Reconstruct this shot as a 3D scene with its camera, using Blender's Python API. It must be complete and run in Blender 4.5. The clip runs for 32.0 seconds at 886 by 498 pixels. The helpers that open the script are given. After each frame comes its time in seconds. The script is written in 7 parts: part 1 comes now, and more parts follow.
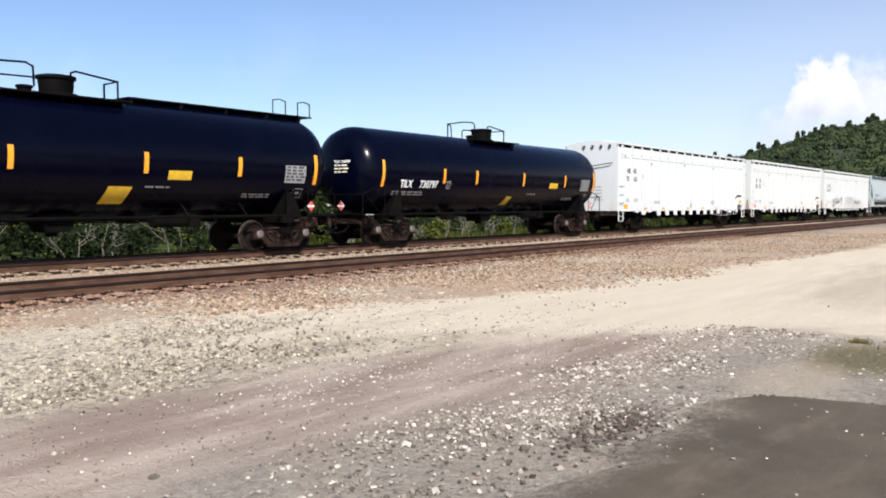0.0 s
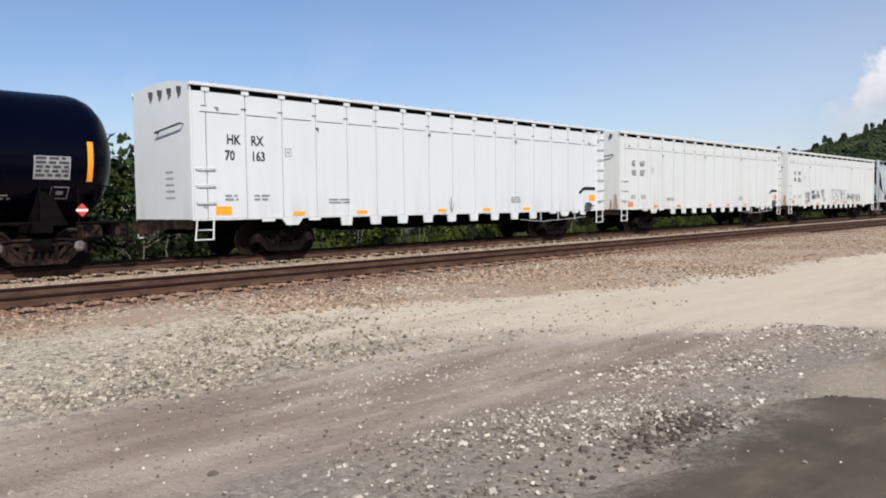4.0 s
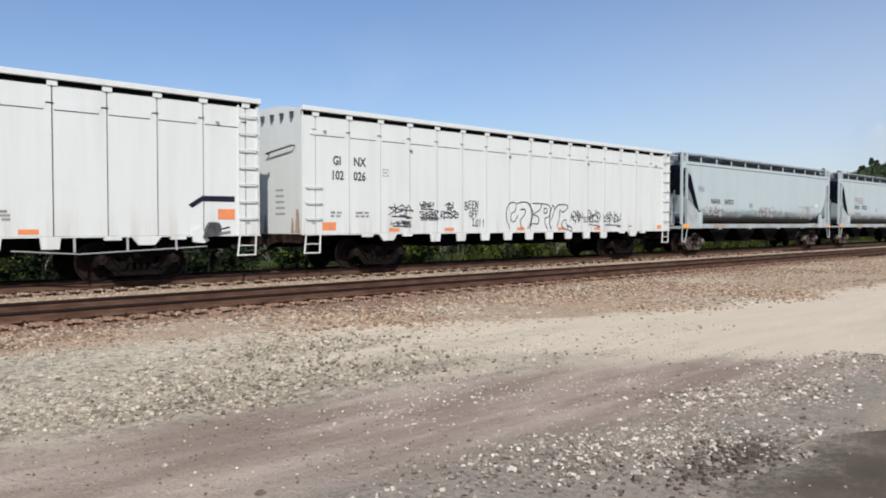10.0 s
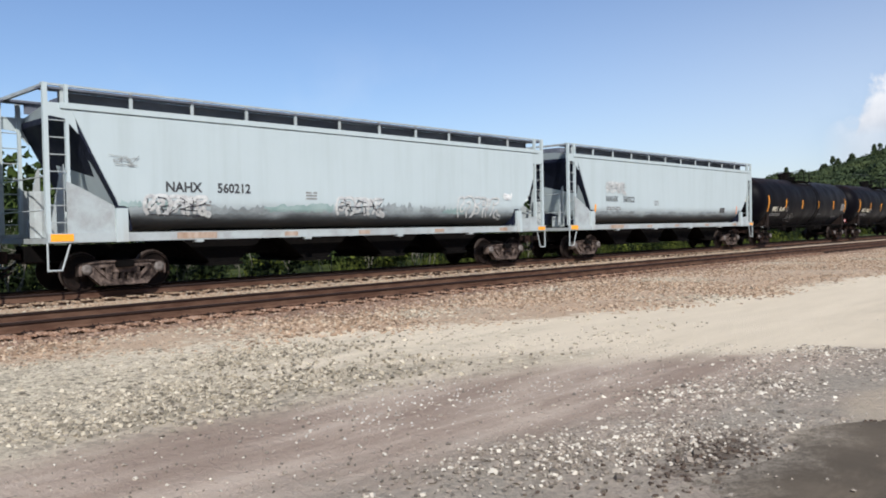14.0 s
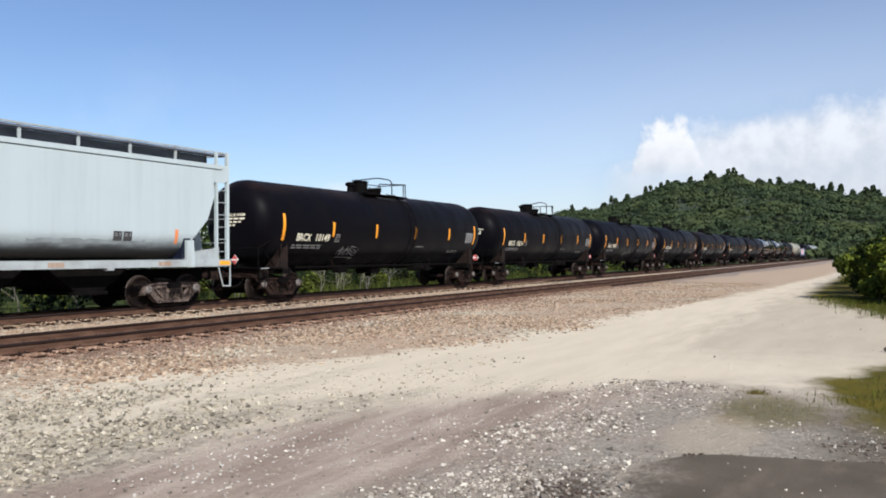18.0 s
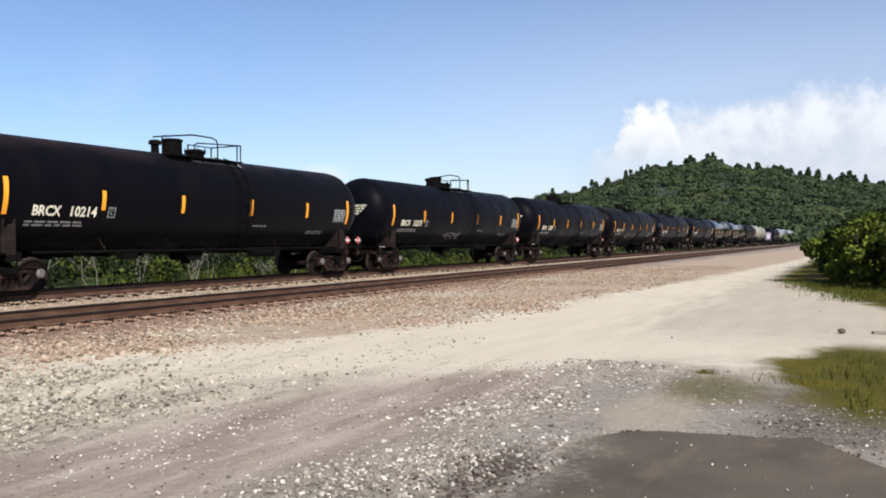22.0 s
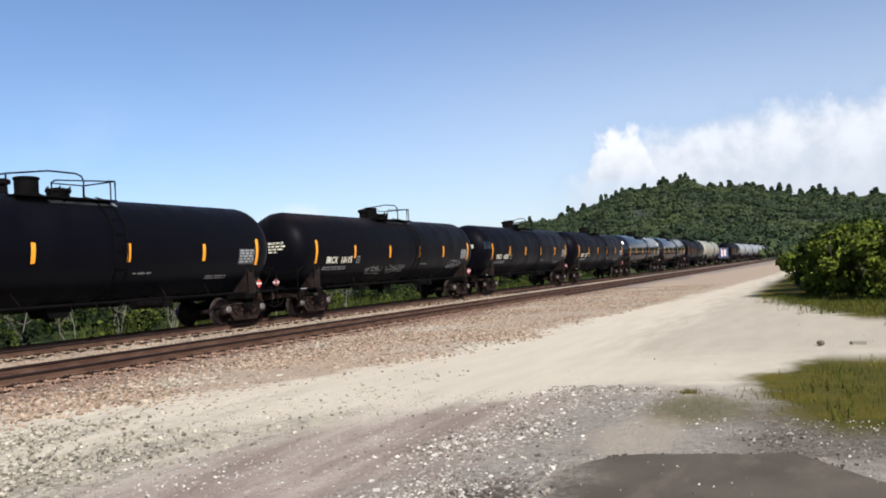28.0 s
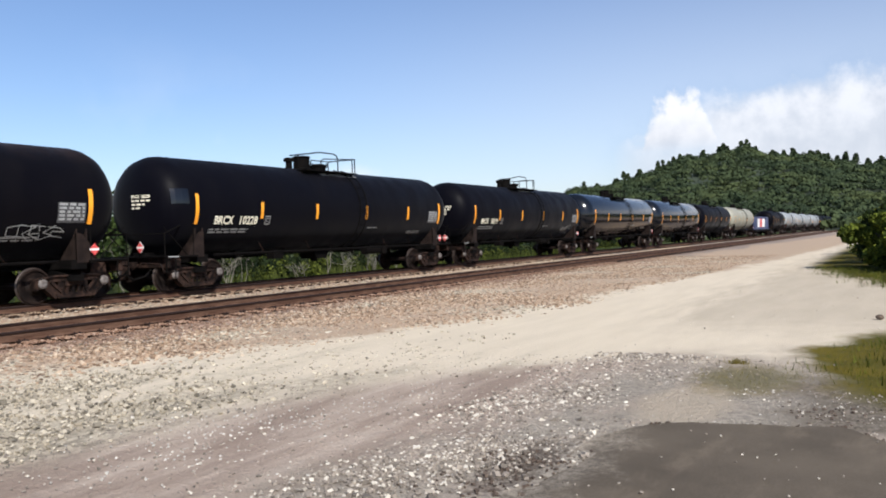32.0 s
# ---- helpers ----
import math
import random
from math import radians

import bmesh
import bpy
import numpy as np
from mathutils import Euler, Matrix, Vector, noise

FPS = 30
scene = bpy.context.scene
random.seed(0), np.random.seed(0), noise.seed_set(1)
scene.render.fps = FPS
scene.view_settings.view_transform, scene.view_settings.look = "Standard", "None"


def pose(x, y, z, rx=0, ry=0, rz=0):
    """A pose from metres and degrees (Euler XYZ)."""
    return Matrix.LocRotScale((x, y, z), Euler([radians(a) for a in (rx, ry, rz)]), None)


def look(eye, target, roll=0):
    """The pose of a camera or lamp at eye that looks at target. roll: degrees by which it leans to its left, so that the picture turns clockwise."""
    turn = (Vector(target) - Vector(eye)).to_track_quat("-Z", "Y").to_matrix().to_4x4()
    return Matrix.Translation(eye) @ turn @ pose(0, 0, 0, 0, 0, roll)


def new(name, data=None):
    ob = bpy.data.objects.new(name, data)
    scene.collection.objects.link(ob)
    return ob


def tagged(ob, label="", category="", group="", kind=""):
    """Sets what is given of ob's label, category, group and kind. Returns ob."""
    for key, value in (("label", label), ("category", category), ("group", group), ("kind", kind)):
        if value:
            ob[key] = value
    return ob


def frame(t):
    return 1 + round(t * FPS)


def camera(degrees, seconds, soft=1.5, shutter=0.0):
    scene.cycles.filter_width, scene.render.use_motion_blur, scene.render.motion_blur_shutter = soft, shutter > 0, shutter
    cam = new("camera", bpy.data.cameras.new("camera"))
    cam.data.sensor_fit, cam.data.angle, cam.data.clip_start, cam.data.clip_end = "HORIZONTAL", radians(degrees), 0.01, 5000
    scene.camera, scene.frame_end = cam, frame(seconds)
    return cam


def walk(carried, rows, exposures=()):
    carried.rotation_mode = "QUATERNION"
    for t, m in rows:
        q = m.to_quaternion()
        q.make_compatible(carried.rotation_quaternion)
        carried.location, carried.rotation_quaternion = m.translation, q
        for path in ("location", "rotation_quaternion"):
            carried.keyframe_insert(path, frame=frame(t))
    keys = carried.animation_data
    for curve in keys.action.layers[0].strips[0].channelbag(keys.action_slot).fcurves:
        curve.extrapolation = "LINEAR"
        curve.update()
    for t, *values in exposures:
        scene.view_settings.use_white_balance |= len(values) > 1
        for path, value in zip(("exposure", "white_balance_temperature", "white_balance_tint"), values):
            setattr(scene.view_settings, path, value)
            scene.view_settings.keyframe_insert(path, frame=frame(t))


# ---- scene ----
# A freight train passes on the far one of two tracks. x runs along the tracks, y across them, z = 0 is the rail top.
EYE_ROWS = (
    (0.0, -0.091, -0.232, 1.372, -51.30, -3.15, 0.08),
    (0.5, -0.086, -0.231, 1.371, -51.12, -2.93, 0.65),
    (1.0, -0.082, -0.229, 1.367, -49.71, -3.11, 0.74),
    (1.5, -0.094, -0.230, 1.365, -48.82, -2.26, 0.14),
    (2.0, -0.061, -0.270, 1.361, -48.92, -3.17, -0.11),
    (2.5, -0.033, -0.311, 1.380, -48.52, -3.49, -0.20),
    (4.5, -0.033, -0.144, 1.335, -46.94, -2.96, 0.74),
    (5.0, -0.026, -0.126, 1.331, -46.51, -3.30, -0.08),
    (5.5, -0.038, -0.158, 1.342, -46.98, -1.36, -0.70),
    (6.0, -0.039, -0.140, 1.327, -47.93, -1.52, 0.07),
    (6.5, -0.042, -0.107, 1.366, -49.48, -1.93, 2.44),
    (7.0, -0.010, -0.056, 1.334, -42.17, -2.05, 2.25),
    (7.5, 0.001, -0.093, 1.347, -40.84, -1.17, 1.18),
    (8.0, -0.032, -0.089, 1.352, -45.82, -2.96, 1.41),
    (8.5, -0.035, -0.088, 1.347, -45.37, -3.11, 2.35),
    (9.0, 0.003, -0.079, 1.334, -42.40, -3.41, 5.34),
    (9.5, -0.031, -0.085, 1.344, -43.99, -2.66, 2.79),
    (10.0, -0.058, -0.077, 1.363, -44.60, -1.81, -0.03),
    (10.5, -0.055, -0.131, 1.339, -45.01, -1.97, 2.37),
    (11.0, -0.051, -0.106, 1.344, -45.59, -3.53, 1.36),
    (11.5, -0.051, -0.080, 1.337, -45.04, -3.04, 0.02),
    (12.0, -0.047, -0.102, 1.332, -43.52, -2.40, 0.03),
    (12.5, -0.041, -0.095, 1.328, -44.40, -2.93, 0.65),
    (13.0, -0.044, -0.073, 1.341, -45.08, -2.63, 0.20),
    (13.5, -0.038, -0.031, 1.322, -45.86, -2.11, 0.29),
    (15.5, 0.113, 0.277, 1.393, -49.79, 0.56, 2.32),
    (16.0, 0.136, 0.424, 1.411, -51.15, 0.83, 0.74),
    (16.5, 0.069, 0.440, 1.406, -53.27, 0.52, -0.33),
    (17.0, -0.049, 0.419, 1.434, -54.83, 0.38, -1.29),
    (17.5, -0.139, 0.376, 1.451, -55.56, 1.84, -0.84),
    (18.0, -0.105, 0.372, 1.446, -60.96, 0.51, 0.30),
    (18.5, -0.032, 0.272, 1.440, -58.61, 0.30, 1.38),
    (19.0, 0.074, 0.074, 1.431, -54.80, -1.50, -0.81),
    (19.5, 0.071, 0.024, 1.438, -57.56, -0.74, 0.35),
    (20.0, 0.051, 0.032, 1.437, -58.41, -2.13, 2.12),
    (20.5, 0.040, 0.059, 1.419, -58.40, -1.42, 0.58),
    (21.0, 0.030, 0.046, 1.414, -59.39, -1.04, 0.19),
    (21.5, 0.020, 0.052, 1.406, -62.40, -1.31, -0.10),
    (22.0, -0.002, 0.059, 1.417, -62.33, -0.74, 0.02),
    (22.5, 0.015, 0.053, 1.407, -60.31, -0.79, 0.64),
    (23.0, 0.071, 0.045, 1.401, -59.10, -0.24, 0.96),
    (23.5, 0.069, 0.054, 1.391, -58.65, -0.19, 0.67),
    (24.0, 0.026, 0.034, 1.401, -59.49, -0.91, 0.46),
    (24.5, 0.016, 0.034, 1.403, -58.96, -0.46, 0.95),
    (25.0, 0.016, 0.027, 1.409, -59.58, -1.31, 1.61),
    (25.5, -0.004, 0.015, 1.411, -60.41, -0.37, 1.33),
    (27.5, 0.026, 0.010, 1.421, -63.66, -0.65, 2.09),
    (28.0, -0.029, 0.009, 1.431, -63.74, 1.62, 3.13),
    (28.5, -0.006, 0.059, 1.418, -62.98, 0.93, 1.59),
    (29.0, 0.054, 0.027, 1.424, -59.24, -0.07, 1.72),
    (29.5, 0.072, 0.004, 1.412, -59.58, -0.92, 1.57),
    (30.0, 0.098, -0.005, 1.392, -60.77, -1.29, 2.02),
    (30.5, 0.050, -0.013, 1.407, -61.09, -1.25, 1.71),
    (31.0, 0.033, -0.016, 1.408, -60.40, -1.01, 1.56),
    (31.5, 0.037, -0.038, 1.394, -59.89, -1.13, 2.27),
    (32.0, 0.020, -0.024, 1.410, -60.01, -0.89, 1.75),
)
cam = camera(58.48, 32.0, soft=1.9)
walk(cam, [(t, pose(x, y, z, 90 + pitch, roll, yaw)) for t, x, y, z, yaw, pitch, roll in EYE_ROWS],
     ((0, 0.55, 6340, 12), (2.5, 0.35, 6340, 12), (4.5, 0.13, 6280, 11.5), (6, 0.12, 6260, 11.3), (7, 0.02, 6260, 11.2), (8, 0.12, 6250, 11.1), (9, 0.08, 6240, 11), (10, 0.12, 6240, 11), (11, 0.09, 6230, 10.8), (12, 0.16, 6220, 10.6),
      (13, 0.23, 6220, 10.5), (16, 0.34, 6180, 9.8), (19, 0.36, 6200, 10), (21, 0.42, 6220, 10.2), (23, 0.42, 6240, 10.5), (28, 0.40, 6180, 10), (30, 0.40, 6220, 10.6), (32, 0.42, 6240, 11)))

GROUND = -0.25          # level of the yard
TRACK_FAR = 19.84        # centre lines of the tracks
TRACK_NEAR = 14.01
HALF_GAUGE = 0.7525

# ---- light ----
SUN_EL, SUN_AZ = radians(39), math.atan2(-0.79, -0.61)
world = bpy.data.worlds.new("world")
scene.world = world
world.use_nodes = True
wn, wl = world.node_tree.nodes, world.node_tree.links
wn.clear()
w_out = wn.new("ShaderNodeOutputWorld")
w_bg = wn.new("ShaderNodeBackground")
w_bg.inputs["Strength"].default_value = 0.098
w_sky = wn.new("ShaderNodeTexSky")
w_sky.sky_type = "NISHITA"
w_sky.sun_disc = False
w_sky.sun_elevation = SUN_EL
w_sky.sun_rotation = math.pi / 2 - SUN_AZ
w_sky.air_density, w_sky.dust_density, w_sky.ozone_density = 1.0, 0.7, 3.2


def wnode(kind, **sets):
    n = wn.new(kind)
    for k, v in sets.items():
        n.inputs[k].default_value = v
    return n


def wmath(op, a, b=None, clamp=False):
    n = wn.new("ShaderNodeMath")
    n.operation, n.use_clamp = op, clamp
    for i, v in enumerate((a, b)):
        if v is None:
            continue
        if isinstance(v, (int, float)):
            n.inputs[i].default_value = v
        else:
            wl.new(v, n.inputs[i])
    return n.outputs[0]


# a bank of cumulus low in the east, thin veils round it, on the sky's own directions
w_tc = wn.new("ShaderNodeTexCoord")
w_sep = wn.new("ShaderNodeSeparateXYZ")
wl.new(w_tc.outputs["Generated"], w_sep.inputs[0])
w_az = wmath("MULTIPLY", wmath("ARCTAN2", w_sep.outputs[1], w_sep.outputs[0]), 180 / math.pi)
w_el = wmath("MULTIPLY", wmath("ARCSINE", w_sep.outputs[2]), 180 / math.pi)
w_n1 = wnode("ShaderNodeTexNoise", Scale=17.0, Detail=7.0, Roughness=0.55)
w_n2 = wnode("ShaderNodeTexNoise", Scale=46.0, Detail=6.0, Roughness=0.6)
w_n3 = wnode("ShaderNodeTexNoise", Scale=5.0, Detail=5.0, Roughness=0.55)
for n in (w_n1, w_n2, w_n3):
    wl.new(w_tc.outputs["Generated"], n.inputs["Vector"])


def ramp(v, a, b):
    n = wn.new("ShaderNodeMapRange")
    n.interpolation_type = "SMOOTHSTEP"
    wl.new(v, n.inputs[0])
    n.inputs[1].default_value, n.inputs[2].default_value = a, b
    return n.outputs[0]


lump = wmath("ADD", wmath("MULTIPLY", wmath("SUBTRACT", w_n1.outputs[0], 0.5), 8.0), wmath("MULTIPLY", wmath("SUBTRACT", w_n2.outputs[0], 0.5), 3.0))
# a bright tower of cumulus, the broad soft bank behind it, wisps before it
across = wmath("ABSOLUTE", wmath("SUBTRACT", w_az, 13.2))
top = wmath("ADD", wmath("SUBTRACT", 9.8, wmath("MULTIPLY", wmath("POWER", across, 3.0), 0.22)), wmath("MULTIPLY", lump, 0.75))
tower = wmath("MULTIPLY", ramp(wmath("SUBTRACT", top, w_el), -0.3, 1.5), ramp(w_el, 3.5, 6.5))
bank_top = wmath("ADD", wmath("ADD", 9.2, wmath("MULTIPLY", ramp(w_az, 12.0, 4.0), 0.9)), wmath("MULTIPLY", lump, 0.55))
bank = wmath("MULTIPLY", ramp(wmath("SUBTRACT", bank_top, w_el), -1.4, 2.2), ramp(wmath("ADD", w_az, wmath("MULTIPLY", lump, 0.6)), 15.5, 10.5))
bank = wmath("MULTIPLY", bank, ramp(w_az, -75.0, -45.0))
wisp = wmath("MULTIPLY", ramp(wmath("SUBTRACT", wmath("ADD", 6.8, wmath("MULTIPLY", lump, 0.8)), w_el), -1.5, 1.8), wmath("MULTIPLY", ramp(w_az, 20.0, 15.0), 0.72))
wisp = wmath("MULTIPLY", wisp, ramp(w_az, -75.0, -45.0))
veil = wmath("MULTIPLY", ramp(w_n3.outputs[0], 0.46, 0.75), ramp(w_el, 16.0, 3.0))
small = wmath("MULTIPLY", ramp(wmath("ADD", wmath("MULTIPLY", wmath("ABSOLUTE", wmath("SUBTRACT", w_az, 36.5)), -0.55), wmath("ADD", 5.0, wmath("MULTIPLY", lump, 0.5))), 2.2, 6.0), ramp(w_el, 6.0, 4.2))
w_shade = wn.new("ShaderNodeMix")
w_shade.data_type = "RGBA"
w_shade.inputs["A"].default_value = (5.5, 5.75, 6.2, 1)
w_shade.inputs["B"].default_value = (7.9, 7.9, 8.0, 1)
puff = wmath("ADD", wmath("MULTIPLY", w_n1.outputs[0], 0.75), wmath("MULTIPLY", w_n2.outputs[0], 0.35))
lit = wmath("MULTIPLY", wmath("MULTIPLY", ramp(puff, 0.40, 0.68), 0.85), ramp(w_el, 2.0, 8.5))
lit = wmath("MAXIMUM", lit, wmath("MULTIPLY", tower, ramp(wmath("ADD", w_el, wmath("MULTIPLY", lump, 0.7)), 4.5, 8.5)))
w_mix = wn.new("ShaderNodeMix")
w_mix.data_type = "RGBA"
haze = wmath("MULTIPLY", wmath("MULTIPLY", ramp(w_az, 55.0, 5.0), ramp(w_az, -80.0, -40.0)), wmath("MULTIPLY", ramp(w_el, 24.0, 4.0), 0.38))
cover = wmath("MAXIMUM", wmath("MAXIMUM", tower, wmath("MULTIPLY", bank, 0.93)), wisp)
wl.new(wmath("MAXIMUM", lit, wmath("SUBTRACT", 0.85, cover, True)), w_shade.inputs["Factor"])
wl.new(wmath("MAXIMUM", haze, wmath("MAXIMUM", wmath("MAXIMUM", cover, wmath("MULTIPLY", veil, 0.3)), wmath("MULTIPLY", small, 0.75))), w_mix.inputs["Factor"])
w_tint = wn.new("ShaderNodeMix")
w_tint.data_type, w_tint.blend_type = "RGBA", "MULTIPLY"
w_tint.inputs["Factor"].default_value = 1.0
w_tint.inputs["B"].default_value = (0.985, 0.972, 1.035, 1)
wl.new(w_sky.outputs[0], w_tint.inputs["A"])
wl.new(w_tint.outputs["Result"], w_mix.inputs["A"])
wl.new(w_shade.outputs["Result"], w_mix.inputs["B"])
wl.new(w_mix.outputs["Result"], w_bg.inputs["Color"])
wl.new(w_bg.outputs[0], w_out.inputs[0])

sun = new("sun", bpy.data.lights.new("sun", "SUN"))
sun.data.energy, sun.data.angle, sun.data.color = 5.0, radians(0.5), (1.0, 0.945, 0.86)
sun.matrix_world = look((math.cos(SUN_AZ) * 60, math.sin(SUN_AZ) * 60, math.tan(SUN_EL) * 60), (0, 0, 0))


# ---- materials ----
class Nodes:
    """A node material under construction; coordinates are the object's own, in metres."""

    def __init__(self, name, rough=0.6, metal=0.0):
        self.mat = bpy.data.materials.new(name)
        self.mat.use_nodes = True
        self.t = self.mat.node_tree
        self.bsdf = self.t.nodes["Principled BSDF"]
        self.bsdf.inputs["Roughness"].default_value = rough
        self.bsdf.inputs["Metallic"].default_value = metal
        self.co = self.t.nodes.new("ShaderNodeTexCoord").outputs["Object"]

    def put(self, v, socket):
        if hasattr(v, "is_output"):
            self.t.links.new(v, socket)
        else:
            socket.default_value = (*v, 1) if isinstance(v, tuple) and len(v) == 3 else v

    def noise(self, scale, detail=4.0, rough=0.55, stretch=None):
        n = self.t.nodes.new("ShaderNodeTexNoise")
        n.inputs["Scale"].default_value, n.inputs["Detail"].default_value, n.inputs["Roughness"].default_value = scale, detail, rough
        co = self.co
        if stretch:
            m = self.t.nodes.new("ShaderNodeMapping")
            m.inputs["Scale"].default_value = stretch
            self.t.links.new(co, m.inputs[0])
            co = m.outputs[0]
        self.t.links.new(co, n.inputs["Vector"])
        return n.outputs[0]

    def cells(self, scale):
        n = self.t.nodes.new("ShaderNodeTexVoronoi")
        n.inputs["Scale"].default_value = scale
        self.t.links.new(self.co, n.inputs["Vector"])
        return n.outputs["Distance"], n.outputs["Color"]

    def ramp(self, v, a, b, c=0.0, d=1.0):
        n = self.t.nodes.new("ShaderNodeMapRange")
        n.interpolation_type = "SMOOTHSTEP"
        for i, x in enumerate((v, a, b, c, d)):
            self.put(x, n.inputs[i])
        return n.outputs[0]

    def math(self, op, a, b=0.0):
        n = self.t.nodes.new("ShaderNodeMath")
        n.operation = op
        self.put(a, n.inputs[0])
        self.put(b, n.inputs[1])
        return n.outputs[0]

    def mix(self, f, a, b, kind="MIX"):
        n = self.t.nodes.new("ShaderNodeMix")
        n.data_type, n.blend_type = "RGBA", kind
        for v, s in ((f, "Factor"), (a, "A"), (b, "B")):
            self.put(v, n.inputs[s])
        return n.outputs["Result"]

    def line(self, v, pts):
        """A broken line through the given (along, value) points."""
        (a, lo), b = (pts[0][0], min(p[1] for p in pts)), pts[-1][0]
        hi = max(p[1] for p in pts)
        n = self.t.nodes.new("ShaderNodeValToRGB")
        e = n.color_ramp.elements
        for i, (x, y) in enumerate(pts):
            q = e[i] if i < 2 else e.new((x - a) / (b - a))
            q.position = (x - a) / (b - a)
            q.color = (*[(y - lo) / (hi - lo)] * 3, 1)
        self.t.links.new(self.math("DIVIDE", self.math("SUBTRACT", v, a), b - a), n.inputs[0])
        return self.math("ADD", self.math("MULTIPLY", n.outputs[0], hi - lo), lo)

    def xyz(self):
        n = self.t.nodes.new("ShaderNodeSeparateXYZ")
        self.t.links.new(self.co, n.inputs[0])
        return n.outputs

    def random(self, island=False):
        if island:
            return self.t.nodes.new("ShaderNodeNewGeometry").outputs["Random Per Island"]
        return self.t.nodes.new("ShaderNodeObjectInfo").outputs["Random"]

    def done(self, colour, bump=None, strength=0.3, distance=0.01, rough=None):
        self.put(colour, self.bsdf.inputs["Base Color"])
        if rough is not None:
            self.put(rough, self.bsdf.inputs["Roughness"])
        if bump is not None:
            n = self.t.nodes.new("ShaderNodeBump")
            n.inputs["Strength"].default_value, n.inputs["Distance"].default_value = strength, distance
            self.t.links.new(bump, n.inputs["Height"])
            self.t.links.new(n.outputs[0], self.bsdf.inputs["Normal"])
        return self.mat


def worn(name, a, b, rough=0.6, metal=0.0, scale=3.0, fine=40.0, bump=0.15, lo=0.35, hi=0.7, stretch=None, gloss=0.5):
    """A surface of colour a with patches of b, at two scales."""
    n = Nodes(name, rough, metal)
    n.bsdf.inputs["Specular IOR Level"].default_value = gloss
    big, small = n.noise(scale, 5, 0.6, stretch), n.noise(fine, 3)
    f = n.ramp(n.math("ADD", n.math("MULTIPLY", big, 0.75), n.math("MULTIPLY", small, 0.25)), lo, hi)
    return n.done(n.mix(f, a, b), small, bump, 0.004, n.ramp(big, 0.2, 0.8, rough * 0.8, min(1.0, rough * 1.25)))


def tank_paint(name, base, dust, rough, streak=0.5, rust=0.0, gloss=0.5):
    """Dark tank paint: dust and streaks that run down from the top, faint plate seams."""
    n = Nodes(name, rough)
    x, y, z = n.xyz()
    n.bsdf.inputs["Specular IOR Level"].default_value = gloss
    n.bsdf.inputs["Sheen Weight"].default_value = 0.035 if gloss < 0.1 else 0.0
    n.bsdf.inputs["Sheen Roughness"].default_value = 0.45
    streaks = n.noise(1.0, 5, 0.6, (1.3, 1.3, 0.35))
    grain = n.noise(30.0, 3)
    cloud = n.noise(0.6, 4, 0.6)
    f = n.math("MULTIPLY", n.ramp(n.math("ADD", n.math("MULTIPLY", streaks, 0.7), n.math("MULTIPLY", cloud, 0.3)), 0.4, 0.75), streak)
    c = n.mix(f, base, dust)
    if rust:
        c = n.mix(n.math("MULTIPLY", n.math("MULTIPLY", n.ramp(z, 3.55, 4.1), n.ramp(cloud, 0.4, 0.65)), rust), c, (0.09, 0.05, 0.035))
    return n.done(c, n.math("ADD", n.math("MULTIPLY", cloud, 1.0), n.math("MULTIPLY", grain, 0.02)), 0.06, 0.02, n.ramp(streaks, 0.3, 0.7, rough * 0.85, min(1, rough * 1.3)))


def white_paint(name, base, dirt, grime, amount):
    """Weathered pale car-body paint with run-down grime and rust at the foot."""
    n = Nodes(name, 0.55)
    x, y, z = n.xyz()
    streaks = n.noise(1.0, 6, 0.62, (3.0, 3.0, 0.18))
    cloud = n.noise(0.5, 5, 0.6)
    fine = n.noise(60.0, 2)
    c = n.mix(n.math("MULTIPLY", n.ramp(streaks, 0.42, 0.78), amount), base, dirt)
    c = n.mix(n.math("MULTIPLY", n.ramp(cloud, 0.4, 0.75), amount * 0.8), c, grime)
    c = n.mix(n.math("MULTIPLY", n.math("MULTIPLY", n.ramp(z, 1.9, 1.1), n.ramp(streaks, 0.45, 0.7)), 0.5 * amount), c, (0.28, 0.17, 0.10))
    return n.done(c, n.math("ADD", cloud, n.math("MULTIPLY", fine, 0.05)), 0.1, 0.02)


M = {}
M["tank_matt"] = tank_paint("black_tank_paint", (0.0018, 0.0018, 0.0036), (0.0034, 0.0034, 0.0054), 0.5, 0.5, 0.0, 0.04)
M["tank_rusty"] = tank_paint("rusty_black_tank_paint", (0.0021, 0.0019, 0.0033), (0.0044, 0.0039, 0.0050), 0.5, 0.6, 0.15, 0.04)
M["tank_gloss"] = tank_paint("glossy_black_tank_paint", (0.0007, 0.0011, 0.0058), (0.0010, 0.0015, 0.0066), 0.22, 0.3, 0.0, 0.11)
M["tank_shiny"] = tank_paint("shiny_black_tank_paint", (0.004, 0.005, 0.007), (0.012, 0.012, 0.013), 0.14, 0.3, 0.0)
M["tank_grey"] = tank_paint("grey_tank_paint", (0.24, 0.255, 0.26), (0.15, 0.15, 0.145), 0.45, 0.5, 0.0)
M["tank_cream"] = tank_paint("cream_tank_paint", (0.25, 0.242, 0.19), (0.16, 0.145, 0.11), 0.5, 0.5, 0.0)
M["white_new"] = white_paint("clean_white_car_paint", (0.575, 0.60, 0.60), (0.50, 0.515, 0.505), (0.50, 0.52, 0.52), 0.35)
M["white_old"] = white_paint("yellowed_white_car_paint", (0.575, 0.595, 0.575), (0.485, 0.495, 0.46), (0.51, 0.525, 0.49), 0.45)
